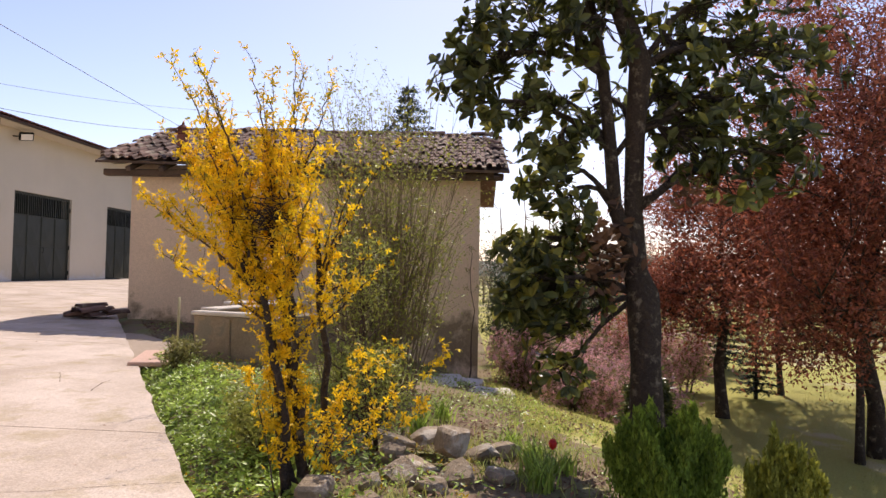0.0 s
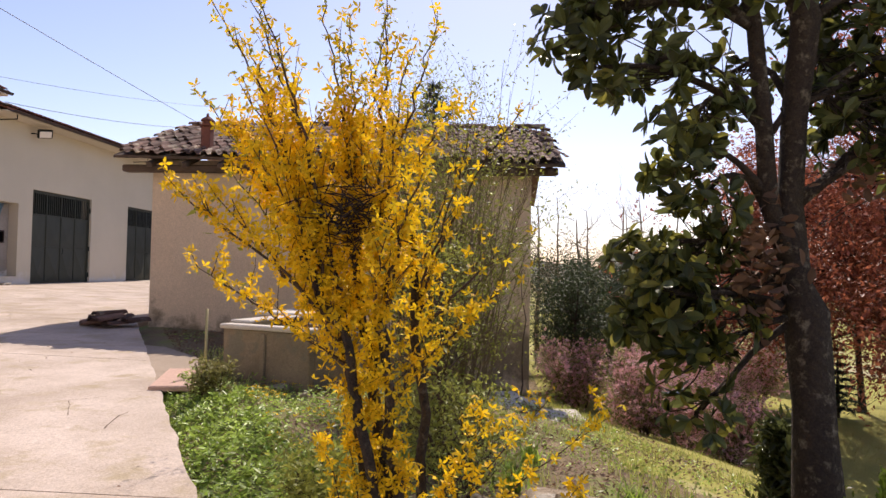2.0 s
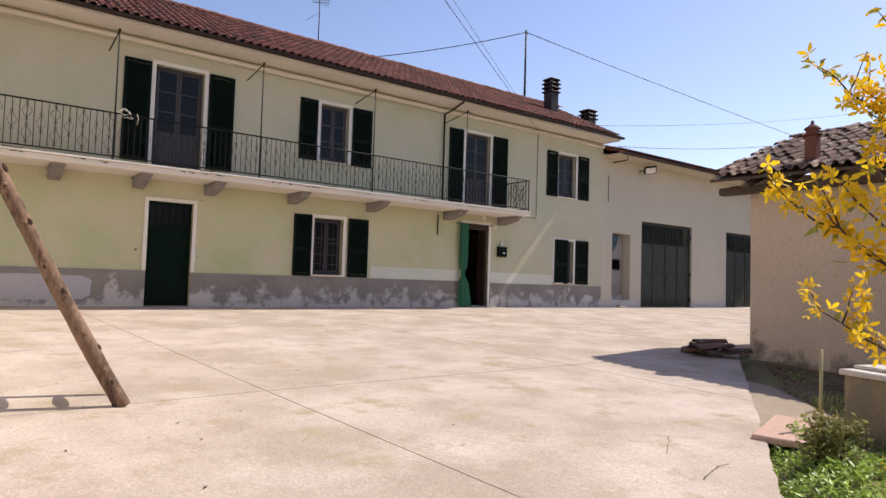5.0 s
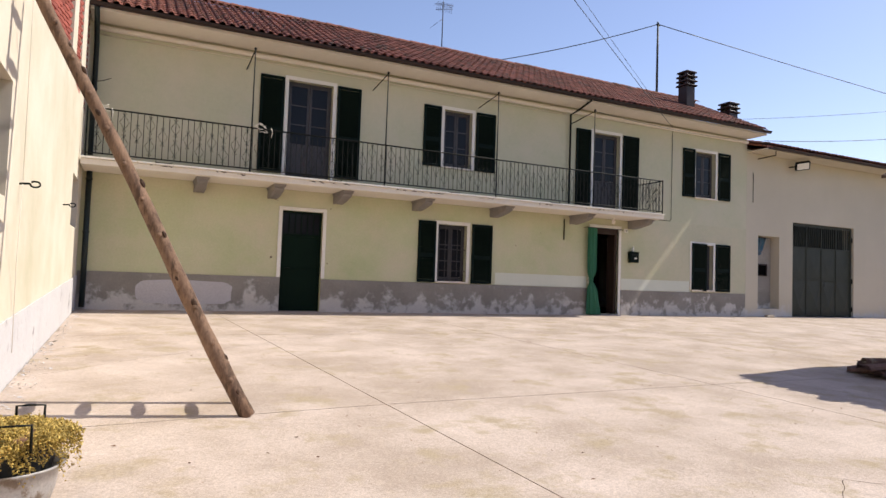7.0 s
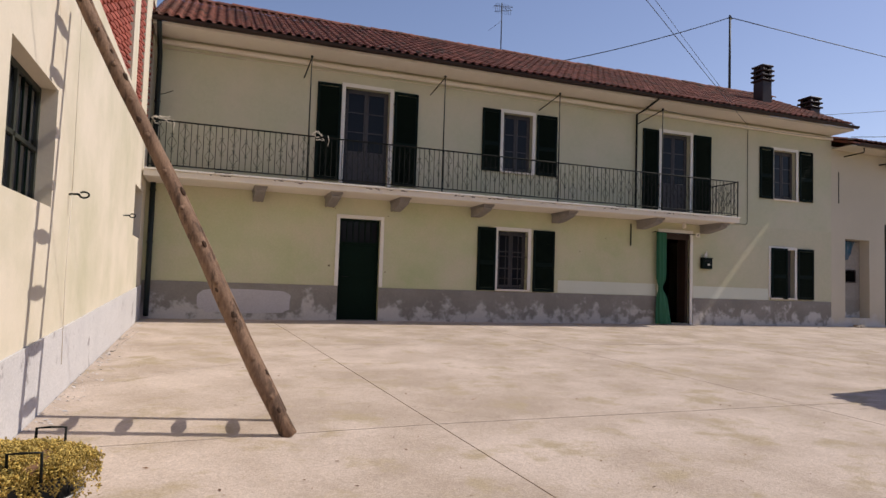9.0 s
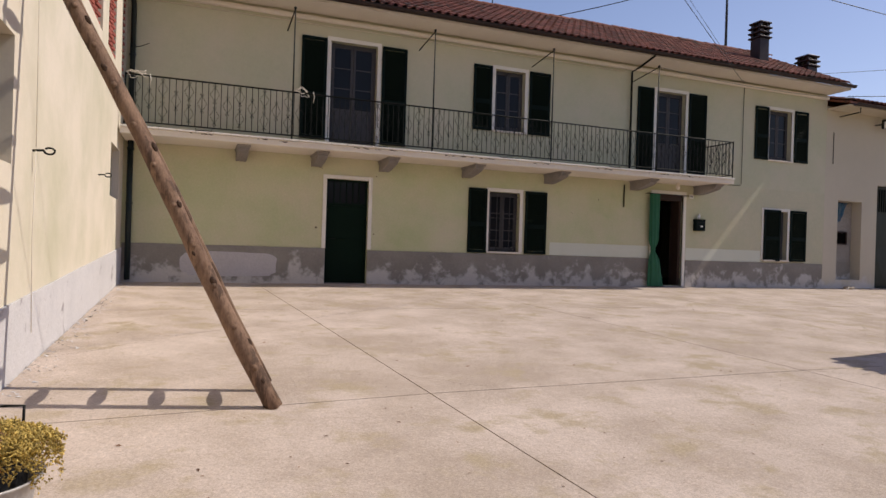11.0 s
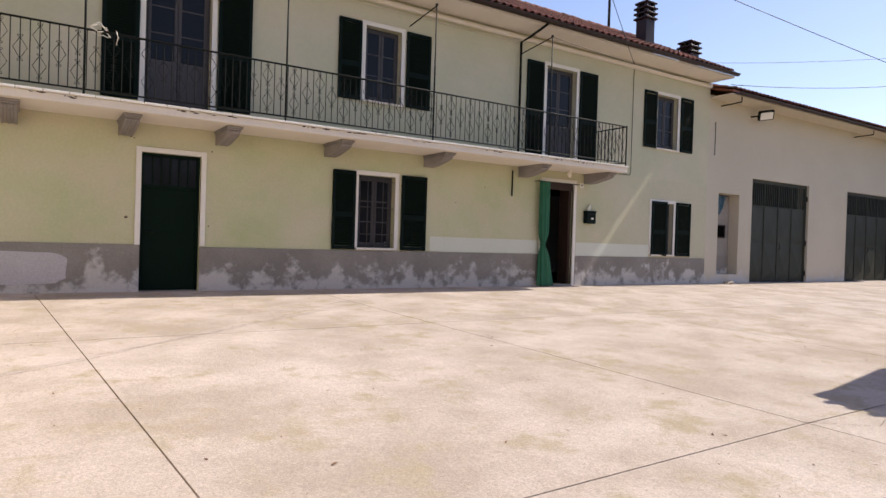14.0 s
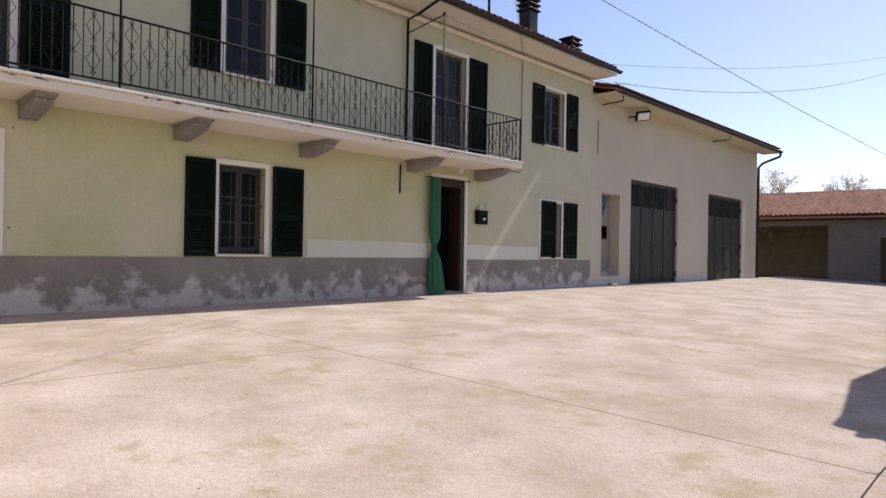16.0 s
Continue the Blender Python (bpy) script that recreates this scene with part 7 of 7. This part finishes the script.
for x, y, h, s in ((14.2, -17.9, 3.2, 61), (16.4, -18.4, 3.6, 62), (18.6, -19.6, 3.4, 63), (21.0, -20.8, 3.5, 64)):
    leafy_tree("evergreen_bush", (x, y, gz(x, y)), h, 1.25, s, L_BUSH, 0.06, 8, "dense dull green bush behind the shed's corner", depth=2, trunk_h=0.2, r0=0.05, kids=(4, 6), up=0.1, category="shrub", stems=3, reach=0.10)
for x, y, h, s in ((18.5, -18.6, 5.4, 75), (20.5, -20.5, 6.2, 76), (24.5, -20.0, 6.6, 77), (27.5, -22.0, 7.0, 78), (23.0, -21.5, 7.0, 71), (26.5, -23.5, 8.0, 72), (21.5, -17.8, 6.2, 73), (30.0, -19.5, 8.0, 74)):
    leafy_tree("bare_tree", (x, y, gz(x, y)), h, 2.2, s, None, 0, 0, "thin bare grey-brown tree behind the garden", depth=3, trunk_h=1.2, r0=0.08, bark=M_SHOOT, kids=(3, 5), up=0.22)
for x, y, h, s in ((45.5, 3.5, 7.2, 81), (47.0, -0.5, 6.6, 82), (47.5, 6.5, 7.6, 83)):
    leafy_tree("blossoming_tree", (x, y, -0.6), h, 3.0, s, None, 0, 0, "bare spring tree with sparse white blossom behind the barn", depth=3, trunk_h=2.0, r0=0.16, bark=M_TWIG, kids=(6, 8), up=0.16, reach=0.08, blossom=(L_WHITE, 0.07, 2))


# ---- conifers ----
def fir(name, at, h, r, seed, material, label, needles=26, tiers=13, size=0.12):
    rng = random.Random(seed)
    T = empty(name, at, label, "conifer")
    tube_part("trunk", [[((0, 0, -0.2), 0.02 + h * 0.018), ((0, 0, h * 0.55), 0.01 + h * 0.009), ((0, 0, h), 0.006)]], M_BARK, T, 7)
    boughs, P, N = [], [], []
    for k in range(tiers):
        t = k / tiers
        z = h * (0.14 + 0.84 * t)
        rr = r * (1 - t) ** 0.85 + 0.05
        m = max(5, int(10 * (1 - t) + 4))
        for q in range(m):
            a = 2 * math.pi * q / m + rng.uniform(-0.25, 0.25)
            ln = rr * rng.uniform(0.75, 1.12)
            pts = []
            for s in range(5):
                u = s / 4
                pts.append(((math.cos(a) * ln * u, math.sin(a) * ln * u, z - 0.18 * ln * u + 0.12 * ln * u * u + rng.gauss(0, 0.01)), 0.004 + 0.008 * h / 4 * (1 - u)))
            boughs.append(pts)
            for _ in range(needles):
                u = rng.uniform(0.15, 1.05)
                c = Vector((math.cos(a) * ln * u, math.sin(a) * ln * u, z - 0.18 * ln * u + 0.12 * ln * u * u))
                w = 0.16 * ln * (1.1 - u)
                P.append(c + Vector((rng.gauss(0, w), rng.gauss(0, w), rng.gauss(0, 0.02 * h / 4) - 0.01)))
                N.append((rng.gauss(0, 0.5), rng.gauss(0, 0.5), 1))
    tube_part("boughs", boughs, M_BARK, T, 4, kind="stuff")
    nr = np.random.RandomState(seed)
    n = len(P)
    scatter("needles", [(0, 0.1, 0), (0, -0.1, 0), (1, -0.02, -0.08), (0.5, 0.28, -0.02), (0.5, -0.28, -0.02)], [(0, 1, 2), (0, 3, 1), (1, 4, 0)], P, nr.uniform(0.6, 1.3, n) * size, N, nr.uniform(0, 6.28, n), material, T)
    return T


fir("young_fir", (12.75, -22.6, gz(12.75, -22.6)), 1.45, 0.42, 91, L_FIR, "young dark fir standing alone on the lawn", tiers=9, size=0.10)
fir("young_fir", (16.6, -22.9, gz(16.6, -22.9)), 2.1, 0.75, 92, L_FIR, "dark young fir at the lawn's far side", tiers=10, size=0.13)
fir("young_fir", (17.6, -23.9, gz(17.6, -23.9)), 2.2, 0.8, 93, L_FIR, "dark young fir at the lawn's far side", tiers=10, size=0.13)
fir("tall_conifer", (37.5, -13.0, -0.9), 13.2, 5.0, 94, leafmat("hazy_blue_green_needle", (0.11, 0.16, 0.13), (0.06, 0.09, 0.075), rough=0.8, trans=0.15, per=0.4), "tall blue-green conifer rising behind the shed", needles=34, tiers=20, size=0.42)


def spray_shrub(name, at, h, r, seed, material, label, n=9000, size=0.05, lobes=9):
    """A soft conifer: upright plumes of fine spray."""
    rng = random.Random(seed)
    nr = np.random.RandomState(seed)
    T = empty(name, at, label, "shrub")
    plumes, P, N = [], [], []
    for k in range(lobes * 5):
        a, d = rng.uniform(0, 6.28), r * math.sqrt(rng.random()) * 0.9
        top = h * (1.05 - 0.55 * (d / r) ** 1.5) * rng.uniform(0.8, 1.08)
        b = Vector((math.cos(a) * d * 0.35, math.sin(a) * d * 0.35, 0))
        c = Vector((math.cos(a) * d, math.sin(a) * d, top))
        plumes.append([(tuple(b), 0.008), (tuple(b.lerp(c, 0.5)), 0.005), (tuple(c), 0.002)])
        m = n // (lobes * 5)
        for _ in range(m):
            t = rng.random() ** 0.6
            w = 0.06 * (1.12 - t)
            P.append(b.lerp(c, t) + Vector((rng.gauss(0, w), rng.gauss(0, w), rng.gauss(0, 0.03))))
            N.append((rng.gauss(0, 0.6), rng.gauss(0, 0.6), 0.25))
    tube_part("stems", plumes, M_TWIG, T, 4, kind="stuff")
    m = len(P)
    # each spray stands upwards: the template's long side is turned to the sky
    scatter("sprays", [(0.02, 0, -0.2), (-0.02, 0, -0.2), (0.22, 0.05, 0.35), (-0.2, -0.05, 0.4), (0.0, 0.0, 1.0), (0.12, 0.1, 0.7)], [(0, 2, 1), (1, 2, 3), (3, 2, 4), (2, 5, 4)], P, nr.uniform(0.6, 1.3, m) * size,
            [(x * 0.6, y * 0.6, 1) for x, y, z in N], nr.uniform(0, 6.28, m), material, T)
    return T


spray_shrub("thuja_bush", (2.95, -17.68, gz(2.95, -17.68)), 0.72, 0.40, 101, L_THUJA, "bushy green thuja with soft upright sprays", n=42000, size=0.032)
spray_shrub("golden_thuja_bush", (3.0, -18.38, gz(3.0, -18.38)), 0.62, 0.22, 102, L_GOLD, "small golden thuja beside the lawn", n=15000, size=0.030, lobes=5)
spray_shrub("golden_thuja_bush", (3.55, -18.75, gz(3.55, -18.75)), 0.55, 0.22, 103, L_GOLD, "small golden thuja beside the lawn", n=12000, size=0.030, lobes=5)
leafy_tree("laurel_bush", (5.2, -18.25, gz(5.2, -18.25)), 0.85, 0.30, 104, L_MAG, 0.10, 3, "small dark laurel with drooping leaves beside the magnolia", depth=2, trunk_h=0.1, r0=0.012, kids=(3, 4), category="shrub", stems=4, reach=0.04)
leafy_tree("rose_bush", (6.15, -13.28, gz(6.15, -13.28)), 0.42, 0.22, 105, L_SALMON, 0.05, 1, "small rose bush with reddish young leaves by the paving", depth=2, trunk_h=0.05, r0=0.010, bark=M_TWIG, kids=(2, 3), category="shrub", stems=5, reach=0.03)
leafy_tree("climbing_twig", (11.8, -16.6, gz(11.8, -16.6)), 3.3, 0.35, 106, L_SALMON, 0.05, 1, "thin purple-leaved sapling against the shed wall", depth=2, trunk_h=1.6, r0=0.012, bark=M_TWIG, kids=(1, 2), category="shrub", reach=0.03)
leafy_tree("green_shrub", (5.0, -15.7, gz(5.0, -15.7)), 0.75, 0.40, 107, L_LIME, 0.04, 1, "low fresh green shrub behind the forsythia", depth=2, trunk_h=0.05, r0=0.012, bark=M_TWIG, kids=(3, 4), category="shrub", stems=5, reach=0.05)
leafy_tree("green_shrub", (3.3, -15.1, gz(3.3, -15.1)), 0.5, 0.26, 108, L_LIME, 0.04, 2, "low fresh green shrub beside the forsythia", depth=2, trunk_h=0.05, r0=0.010, bark=M_TWIG, kids=(3, 4), category="shrub", stems=5, reach=0.05)


# ---- rockery ----
def rocks():
    rng = random.Random(77)
    spots = [((3.55, -16.15), (0.22, 0.14, 0.07)), ((3.75, -16.0), (0.20, 0.16, 0.06)), ((3.7, -16.42), (0.15, 0.13, 0.16)), ((3.95, -16.25), (0.20, 0.14, 0.10)), ((4.0, -16.62), (0.19, 0.14, 0.10)), ((4.25, -16.8), (0.2, 0.15, 0.11)),
             ((3.3, -16.45), (0.16, 0.14, 0.10)), ((3.45, -16.75), (0.14, 0.12, 0.09)), ((3.2, -16.1), (0.15, 0.12, 0.09)), ((3.05, -16.3), (0.12, 0.10, 0.08)), ((3.6, -16.0), (0.14, 0.10, 0.15)), ((2.62, -15.95), (0.12, 0.10, 0.08)),
             ((3.0, -15.9), (0.12, 0.12, 0.07)), ((4.4, -16.3), (0.15, 0.12, 0.08)), ((7.0, -13.75), (0.14, 0.10, 0.08)), ((6.7, -14.1), (0.10, 0.08, 0.06))]
    for i, ((x, y), s) in enumerate(spots):
        r = empty("rock", (x, y, gz(x, y) + s[2] * 0.45 + (0.10 if i in (1, 2, 3) else 0)), "rough brown stone of the small rockery", "rock", "stones of the rockery")
        bm = bmesh.new()
        rock(bm, (0, 0, 0), (s[0], s[1], s[2] * (0.75 if i != 2 else 1)), i + 2)
        part("body", bm, M_STONE, r)
        r.rotation_euler = (rng.uniform(-0.3, 0.3), rng.uniform(-0.3, 0.3), rng.uniform(0, 3))
    b = empty("stone_block", (2.42, -15.72, gz(2.42, -15.72)), "squared sandstone block half hidden under the forsythia", "block")
    bm = bmesh.new()
    box(bm, -0.13, 0.13, -0.10, 0.10, 0, 0.10, 0.02)
    box(bm, -0.11, 0.12, -0.09, 0.08, 0.101, 0.20, 0.02)
    part("body", bm, M_STONE, b)


rocks()


def stone_path():
    P = empty("stone_path", (0, 0, 0), "short path of pale flat stone slabs beside the shed's corner", kind="structure")
    for x, y, a, w, d in ((8.6, -16.2, 10, 0.62, 0.42), (9.3, -16.55, -12, 0.66, 0.45), (9.95, -16.35, 20, 0.60, 0.40), (8.3, -16.75, -25, 0.5, 0.36), (9.0, -17.1, 8, 0.55, 0.36)):
        bm = bmesh.new()
        box(bm, -w / 2, w / 2, -d / 2, d / 2, -0.05, 0.035, 0.02, pose(x, y, gz(x, y), 2, -3, a))
        part("stone_slab", bm, M_TUBTOP, P)


stone_path()


# ---- ground cover ----
def cover(name, n, region, size, tmpl, material, label, seed, lift=0.02, flat=0.6, height=None):
    """Scatter over the ground where region(x, y) is above a random number."""
    nr = np.random.RandomState(seed)
    P, N = [], []
    tries = 0
    while len(P) < n and tries < n * 12:
        tries += 1
        x, y = region[0] + (region[1] - region[0]) * nr.rand(), region[2] + (region[3] - region[2]) * nr.rand()
        w = region[4](x, y)
        if w <= 0 or nr.rand() > w:
            continue
        z = ground_z(x, y) + lift + (nr.rand() * height(x, y) if height else 0)
        P.append((x, y, z))
        N.append((nr.normal() * (1 - flat), nr.normal() * (1 - flat), 1))
    m = len(P)
    ob = scatter(name, tmpl[0], tmpl[1], P, nr.uniform(0.55, 1.35, m) * size, N, nr.uniform(0, 6.28, m), material, None, label)
    ob["category"] = "plants"
    return ob


def patch(x, y, s, t=0.0):
    return noise.noise(Vector((x * s, y * s, t)))


cover("weed_carpet", 15000, (2.3, 7.6, -16.0, -12.6, lambda x, y: (1.0 if -0.03 < edge_distance(x, y) < 0.75 + 0.3 * patch(x, y, 1.5) else 0.12 if 0 < edge_distance(x, y) < 2 else 0)), 0.056, LEAF, L_GREEN,
      "dense carpet of bright green weeds along the paving's edge", 1, lift=0.0, flat=0.42, height=lambda x, y: (0.04 + 0.06 * min(1, max(0, edge_distance(x, y)) * 3)) * (1 + 1.2 * patch(x, y, 3.0, 2)))
cover("weed_carpet", 8500, (2.0, 12.0, -19.0, -11.0, lambda x, y: max(0, 0.35 + 1.6 * patch(x, y, 0.9, 3)) if 0.5 < edge_distance(x, y) < 5.0 and x < 11.9 else 0), 0.045, LEAF, L_GREEN,
      "scattered low weeds on the garden soil", 2, flat=0.4, height=lambda x, y: 0.07)
cover("grass_tufts", 8000, (2.0, 12.0, -20.0, -12.0, lambda x, y: max(0, 0.2 + 1.8 * patch(x, y, 1.3, 8)) if 0.6 < edge_distance(x, y) < 6.0 and x < 11.9 else 0), 0.105, BLADE, L_GRASS,
      "loose tufts of grass in the garden", 3, lift=0.0, flat=0.7)
cover("lawn_grass", 60000, (5.0, 26.0, -36.0, -17.0, lambda x, y: (1.0 if edge_distance(x, y) > 4.3 + 0.8 * patch(x, y, 0.6) else 0) * max(0.15, 1.3 - (x - 5) / 16)), 0.055, BLADE, L_LAWN,
      "short yellow-green lawn grass", 4, lift=-0.01, flat=0.5)
cover("dry_leaves", 15000, (2.0, 14.0, -20.0, -10.0, lambda x, y: (0.9 if 0.4 < edge_distance(x, y) < 5.5 and x < 12.0 else 0) * (0.5 + 0.9 * patch(x, y, 1.1, 5))), 0.05, LEAF, L_BROWN,
      "dry brown leaves strewn on the garden soil", 5, flat=0.55)
cover("small_yellow_flowers", 260, (4.5, 8.0, -16.0, -13.2, lambda x, y: 1.0 if 0.6 < edge_distance(x, y) < 1.9 and patch(x, y, 2.0, 6) > 0.15 else 0), 0.018, (FLOWER_V, FLOWER_F), L_YEL, "small yellow flowers among the weeds", 6, lift=0.08)
cover("fallen_petals", 300, (2.0, 4.5, -16.6, -14.6, lambda x, y: 1.0 if edge_distance(x, y) > 0.05 else 0), 0.02, (FLOWER_V, FLOWER_F), L_YEL, "fallen yellow petals under the forsythia", 7, lift=0.02)
tul = empty("red_tulip", (3.62, -17.12, gz(3.62, -17.12)), "single red tulip among green leaves", "flower")
tube_part("stalk", [[((0, 0, 0), 0.004), ((0.01, 0, 0.24), 0.003)]], L_GREEN, tul, 5)
bm = bmesh.new()
lathe(bm, [(0.006, 0.23), (0.026, 0.25), (0.03, 0.275), (0.02, 0.30), (0.012, 0.298)], seg=10)
part("bloom", bm, mat("tulip_red", (0.7, 0.03, 0.02), (0.55, 0.02, 0.02), rough=0.5, bump=0), tul, smooth=True)


def bulbs(at, n, seed, hgt):
    r = random.Random(seed)
    T = empty("leafy_clump", (at[0], at[1], gz(*at)), "clump of strap-shaped green bulb leaves", "plant")
    vs, fs = [], []
    for _ in range(n):
        a = r.uniform(0, 6.28)
        d = Vector((math.cos(a), math.sin(a), 0))
        s = Vector((r.gauss(0, 0.05), r.gauss(0, 0.05), 0))
        h = hgt * r.uniform(0.7, 1.1)
        w = d.cross(Vector((0, 0, 1))) * 0.011
        b = len(vs)
        for k in range(5):
            t = k / 4
            c = s + d * (0.5 * h * t * t) + Vector((0, 0, h * (t - 0.25 * t * t)))
            ww = w * (1 - t * 0.9)
            vs += [c - ww, c + ww]
        fs += [(b + 2 * k, b + 2 * k + 1, b + 2 * k + 3, b + 2 * k + 2) for k in range(4)]
    data_part("leaves", vs, fs, L_GREEN, T, kind="stuff")


for i, (x, y, h) in enumerate(((3.75, -17.0, 0.3), (3.5, -17.05, 0.26), (4.3, -14.9, 0.32), (4.0, -15.2, 0.28), (5.2, -15.0, 0.35), (4.6, -16.1, 0.3), (5.4, -16.3, 0.3), (4.15, -17.05, 0.28), (3.95, -17.25, 0.24), (4.5, -16.9, 0.26), (3.35, -17.0, 0.22))):
    bulbs((x, y), 46, 300 + i, h)

# ---- sedum in its tub ----
(_ax, _ay), _az = POT
nr = np.random.RandomState(17)
P, N = [], []
for _ in range(21000):
    a, d = nr.rand() * 6.283, math.sqrt(nr.rand())
    r = 0.335 * d * (1 + 0.10 * math.sin(a * 3 + 1) + 0.06 * math.sin(a * 7))
    z = 0.375 + 0.045 * (1 - d * d) + 0.012 * math.sin(r * 40 + a * 5)
    if d > 0.80:
        hang = (0.05 + 0.16 * abs(math.sin(a * 4.3 + 0.7)) * (0.5 + nr.rand() * 0.8)) * (0.35 if -2.3 + 6.283 < a < -1.5 + 6.283 else 1)
        z -= (d - 0.80) / 0.2 * hang * nr.rand() * 1.1
    P.append((_ax + r * math.cos(a), _ay + r * math.sin(a), _az + z + nr.normal() * 0.008))
    N.append((math.cos(a) * d + nr.normal() * 0.5, math.sin(a) * d + nr.normal() * 0.5, 1.2 - d))
sed = empty("sedum_plant", (0, 0, 0), "golden dry sedum trailing over the tin tub's rim", "plant")
scatter("sprig", [(0, 0.2, 0), (0, -0.2, 0), (0.8, 0, 0.3), (0.2, 0.0, 0.6)], [(0, 1, 2), (0, 2, 3), (1, 3, 2)], P, nr.uniform(0.6, 1.3, len(P)) * 0.019, N, nr.uniform(0, 6.28, len(P)), L_SEDUM, sed, kind="stuff")
bm = bmesh.new()
lathe(bm, [(0.2, 0.32), (0.26, 0.345), (0.25, 0.39), (0.15, 0.42)], (_ax, _ay, _az), 24)
part("soil_mound", bm, L_BROWN, sed)

# ---- far side: a wooded slope and hills ----
hv, hf = [], []
N_ = 160
for i in range(N_ + 1):
    a = -1.7 + 3.6 * i / N_
    low = 0.45 if a > -0.2 else 1.0
    h = low * 24 + low * 14 * math.sin(a * 2.3 + 0.6) + 7 * math.sin(a * 6.1) + 5 * noise.noise(Vector((a * 14, 0, 0)))
    for r, z in ((330, -6), (420, h * 0.55), (560, h), (800, h * 0.6)):
        hv.append((math.cos(a) * r, math.sin(a) * r - 10, z))
for i in range(N_):
    for k in range(3):
        b = i * 4 + k
        hf.append((b, b + 4, b + 5, b + 1))
data_part("distant_hills", hv, hf, M_HILL, None, "hazy low wooded hills on the horizon", "structure", smooth=True)


def far_wood():
    """Small trees of the slope below the lawn: thin trunks with hazy twigs and early leaves, one joined mass."""
    rng = random.Random(55)
    out, tips, tips2 = [], [], []
    for k in range(230):
        a = rng.uniform(-0.95, 0.02)
        r = rng.uniform(30, 62)
        x, y = -1 + math.cos(a) * r, -16.5 + math.sin(a) * r
        if y > -15 or (x > 36 and y > -16):
            continue
        h = rng.uniform(1.8, 4.2) + max(0, (r - 40) * 0.05)
        z = ground_z(x, y)
        t = []
        grow(rng, (x, y, z - 0.2), (rng.gauss(0, 0.1), rng.gauss(0, 0.1), 1), h, 0.07, 2, out, t, bend=0.15, kids=(4, 7), shrink=0.42, up=0.1, steps=5, from_=0.15)
        (tips if rng.random() < 0.6 else tips2).extend(t)
    W = empty("wooded_slope", (0, 0, 0), "thin mixed trees and scrub beyond the lawn", "wood", kind="stuff")
    tube_part("trunks", out, M_PALETWIG, W, 3, kind="stuff")
    leaves_at("foliage", rng, tips, 1, 0.22, 0.24, LEAF, leafmat("early_olive_leaf", (0.16, 0.15, 0.06), (0.10, 0.09, 0.05)), W)
    leaves_at("foliage", rng, tips2, 1, 0.22, 0.22, LEAF, leafmat("brown_scrub_leaf", (0.19, 0.12, 0.08), (0.12, 0.08, 0.06)), W)


far_wood()

# ---- litter on the paving ----
cr = random.Random(66)
P, N = [], []
for _ in range(1500):
    x, y = cr.uniform(0.3, 30), cr.uniform(-15, -0.3)
    if edge_distance(x, y) > -0.1 or (x > 11 and y < -9.2):
        continue
    P.append((x, y, yard_z(x, y) + 0.004))
    N.append((cr.gauss(0, 0.3), cr.gauss(0, 0.3), 1))
nr = np.random.RandomState(2)
lit_ = scatter("dry_leaf_litter", LEAF[0], LEAF[1], P, nr.uniform(0.006, 0.055, len(P)) * nr.uniform(0.4, 1.0, len(P)), N, nr.uniform(0, 6.28, len(P)), L_BROWN, None, "stray dry leaves and crumbs on the paving")
lit_["category"] = "litter"
P = []
for _ in range(260):
    y = cr.uniform(-9, -0.5)
    P.append((abs(cr.gauss(0, 0.10)) + 0.03, y, yard_z(0, y) + 0.006))
n = len(P)
lit2 = scatter("plaster_crumbs", LEAF[0], LEAF[1], P, nr.uniform(0.02, 0.07, n), rand_dirs(nr, n) * 0.4 + np.array([[0, 0, 1.0]]), nr.uniform(0, 6.28, n), M_PALEBAND, None, "crumbs of plaster along the foot of the cream wall")
lit2["category"] = "litter"

leafy_tree("budding_bush", (4.55, -15.62, gz(4.55, -15.62)), 1.9, 0.55, 120, L_LIME, 0.032, 1, "brown twiggy bush with small lime buds behind the forsythia", depth=3, trunk_h=0.7, r0=0.022, bark=M_TWIG, kids=(2, 3), up=0.2, category="shrub", stems=3, reach=0.04)
leafy_tree("budding_bush", (3.9, -15.95, gz(3.9, -15.95)), 0.9, 0.5, 121, L_LIME, 0.038, 2, "low twiggy bush with lime young leaves behind the rockery", depth=2, trunk_h=0.1, r0=0.012, bark=M_TWIG, kids=(3, 4), up=0.2, category="shrub", stems=3, reach=0.05)
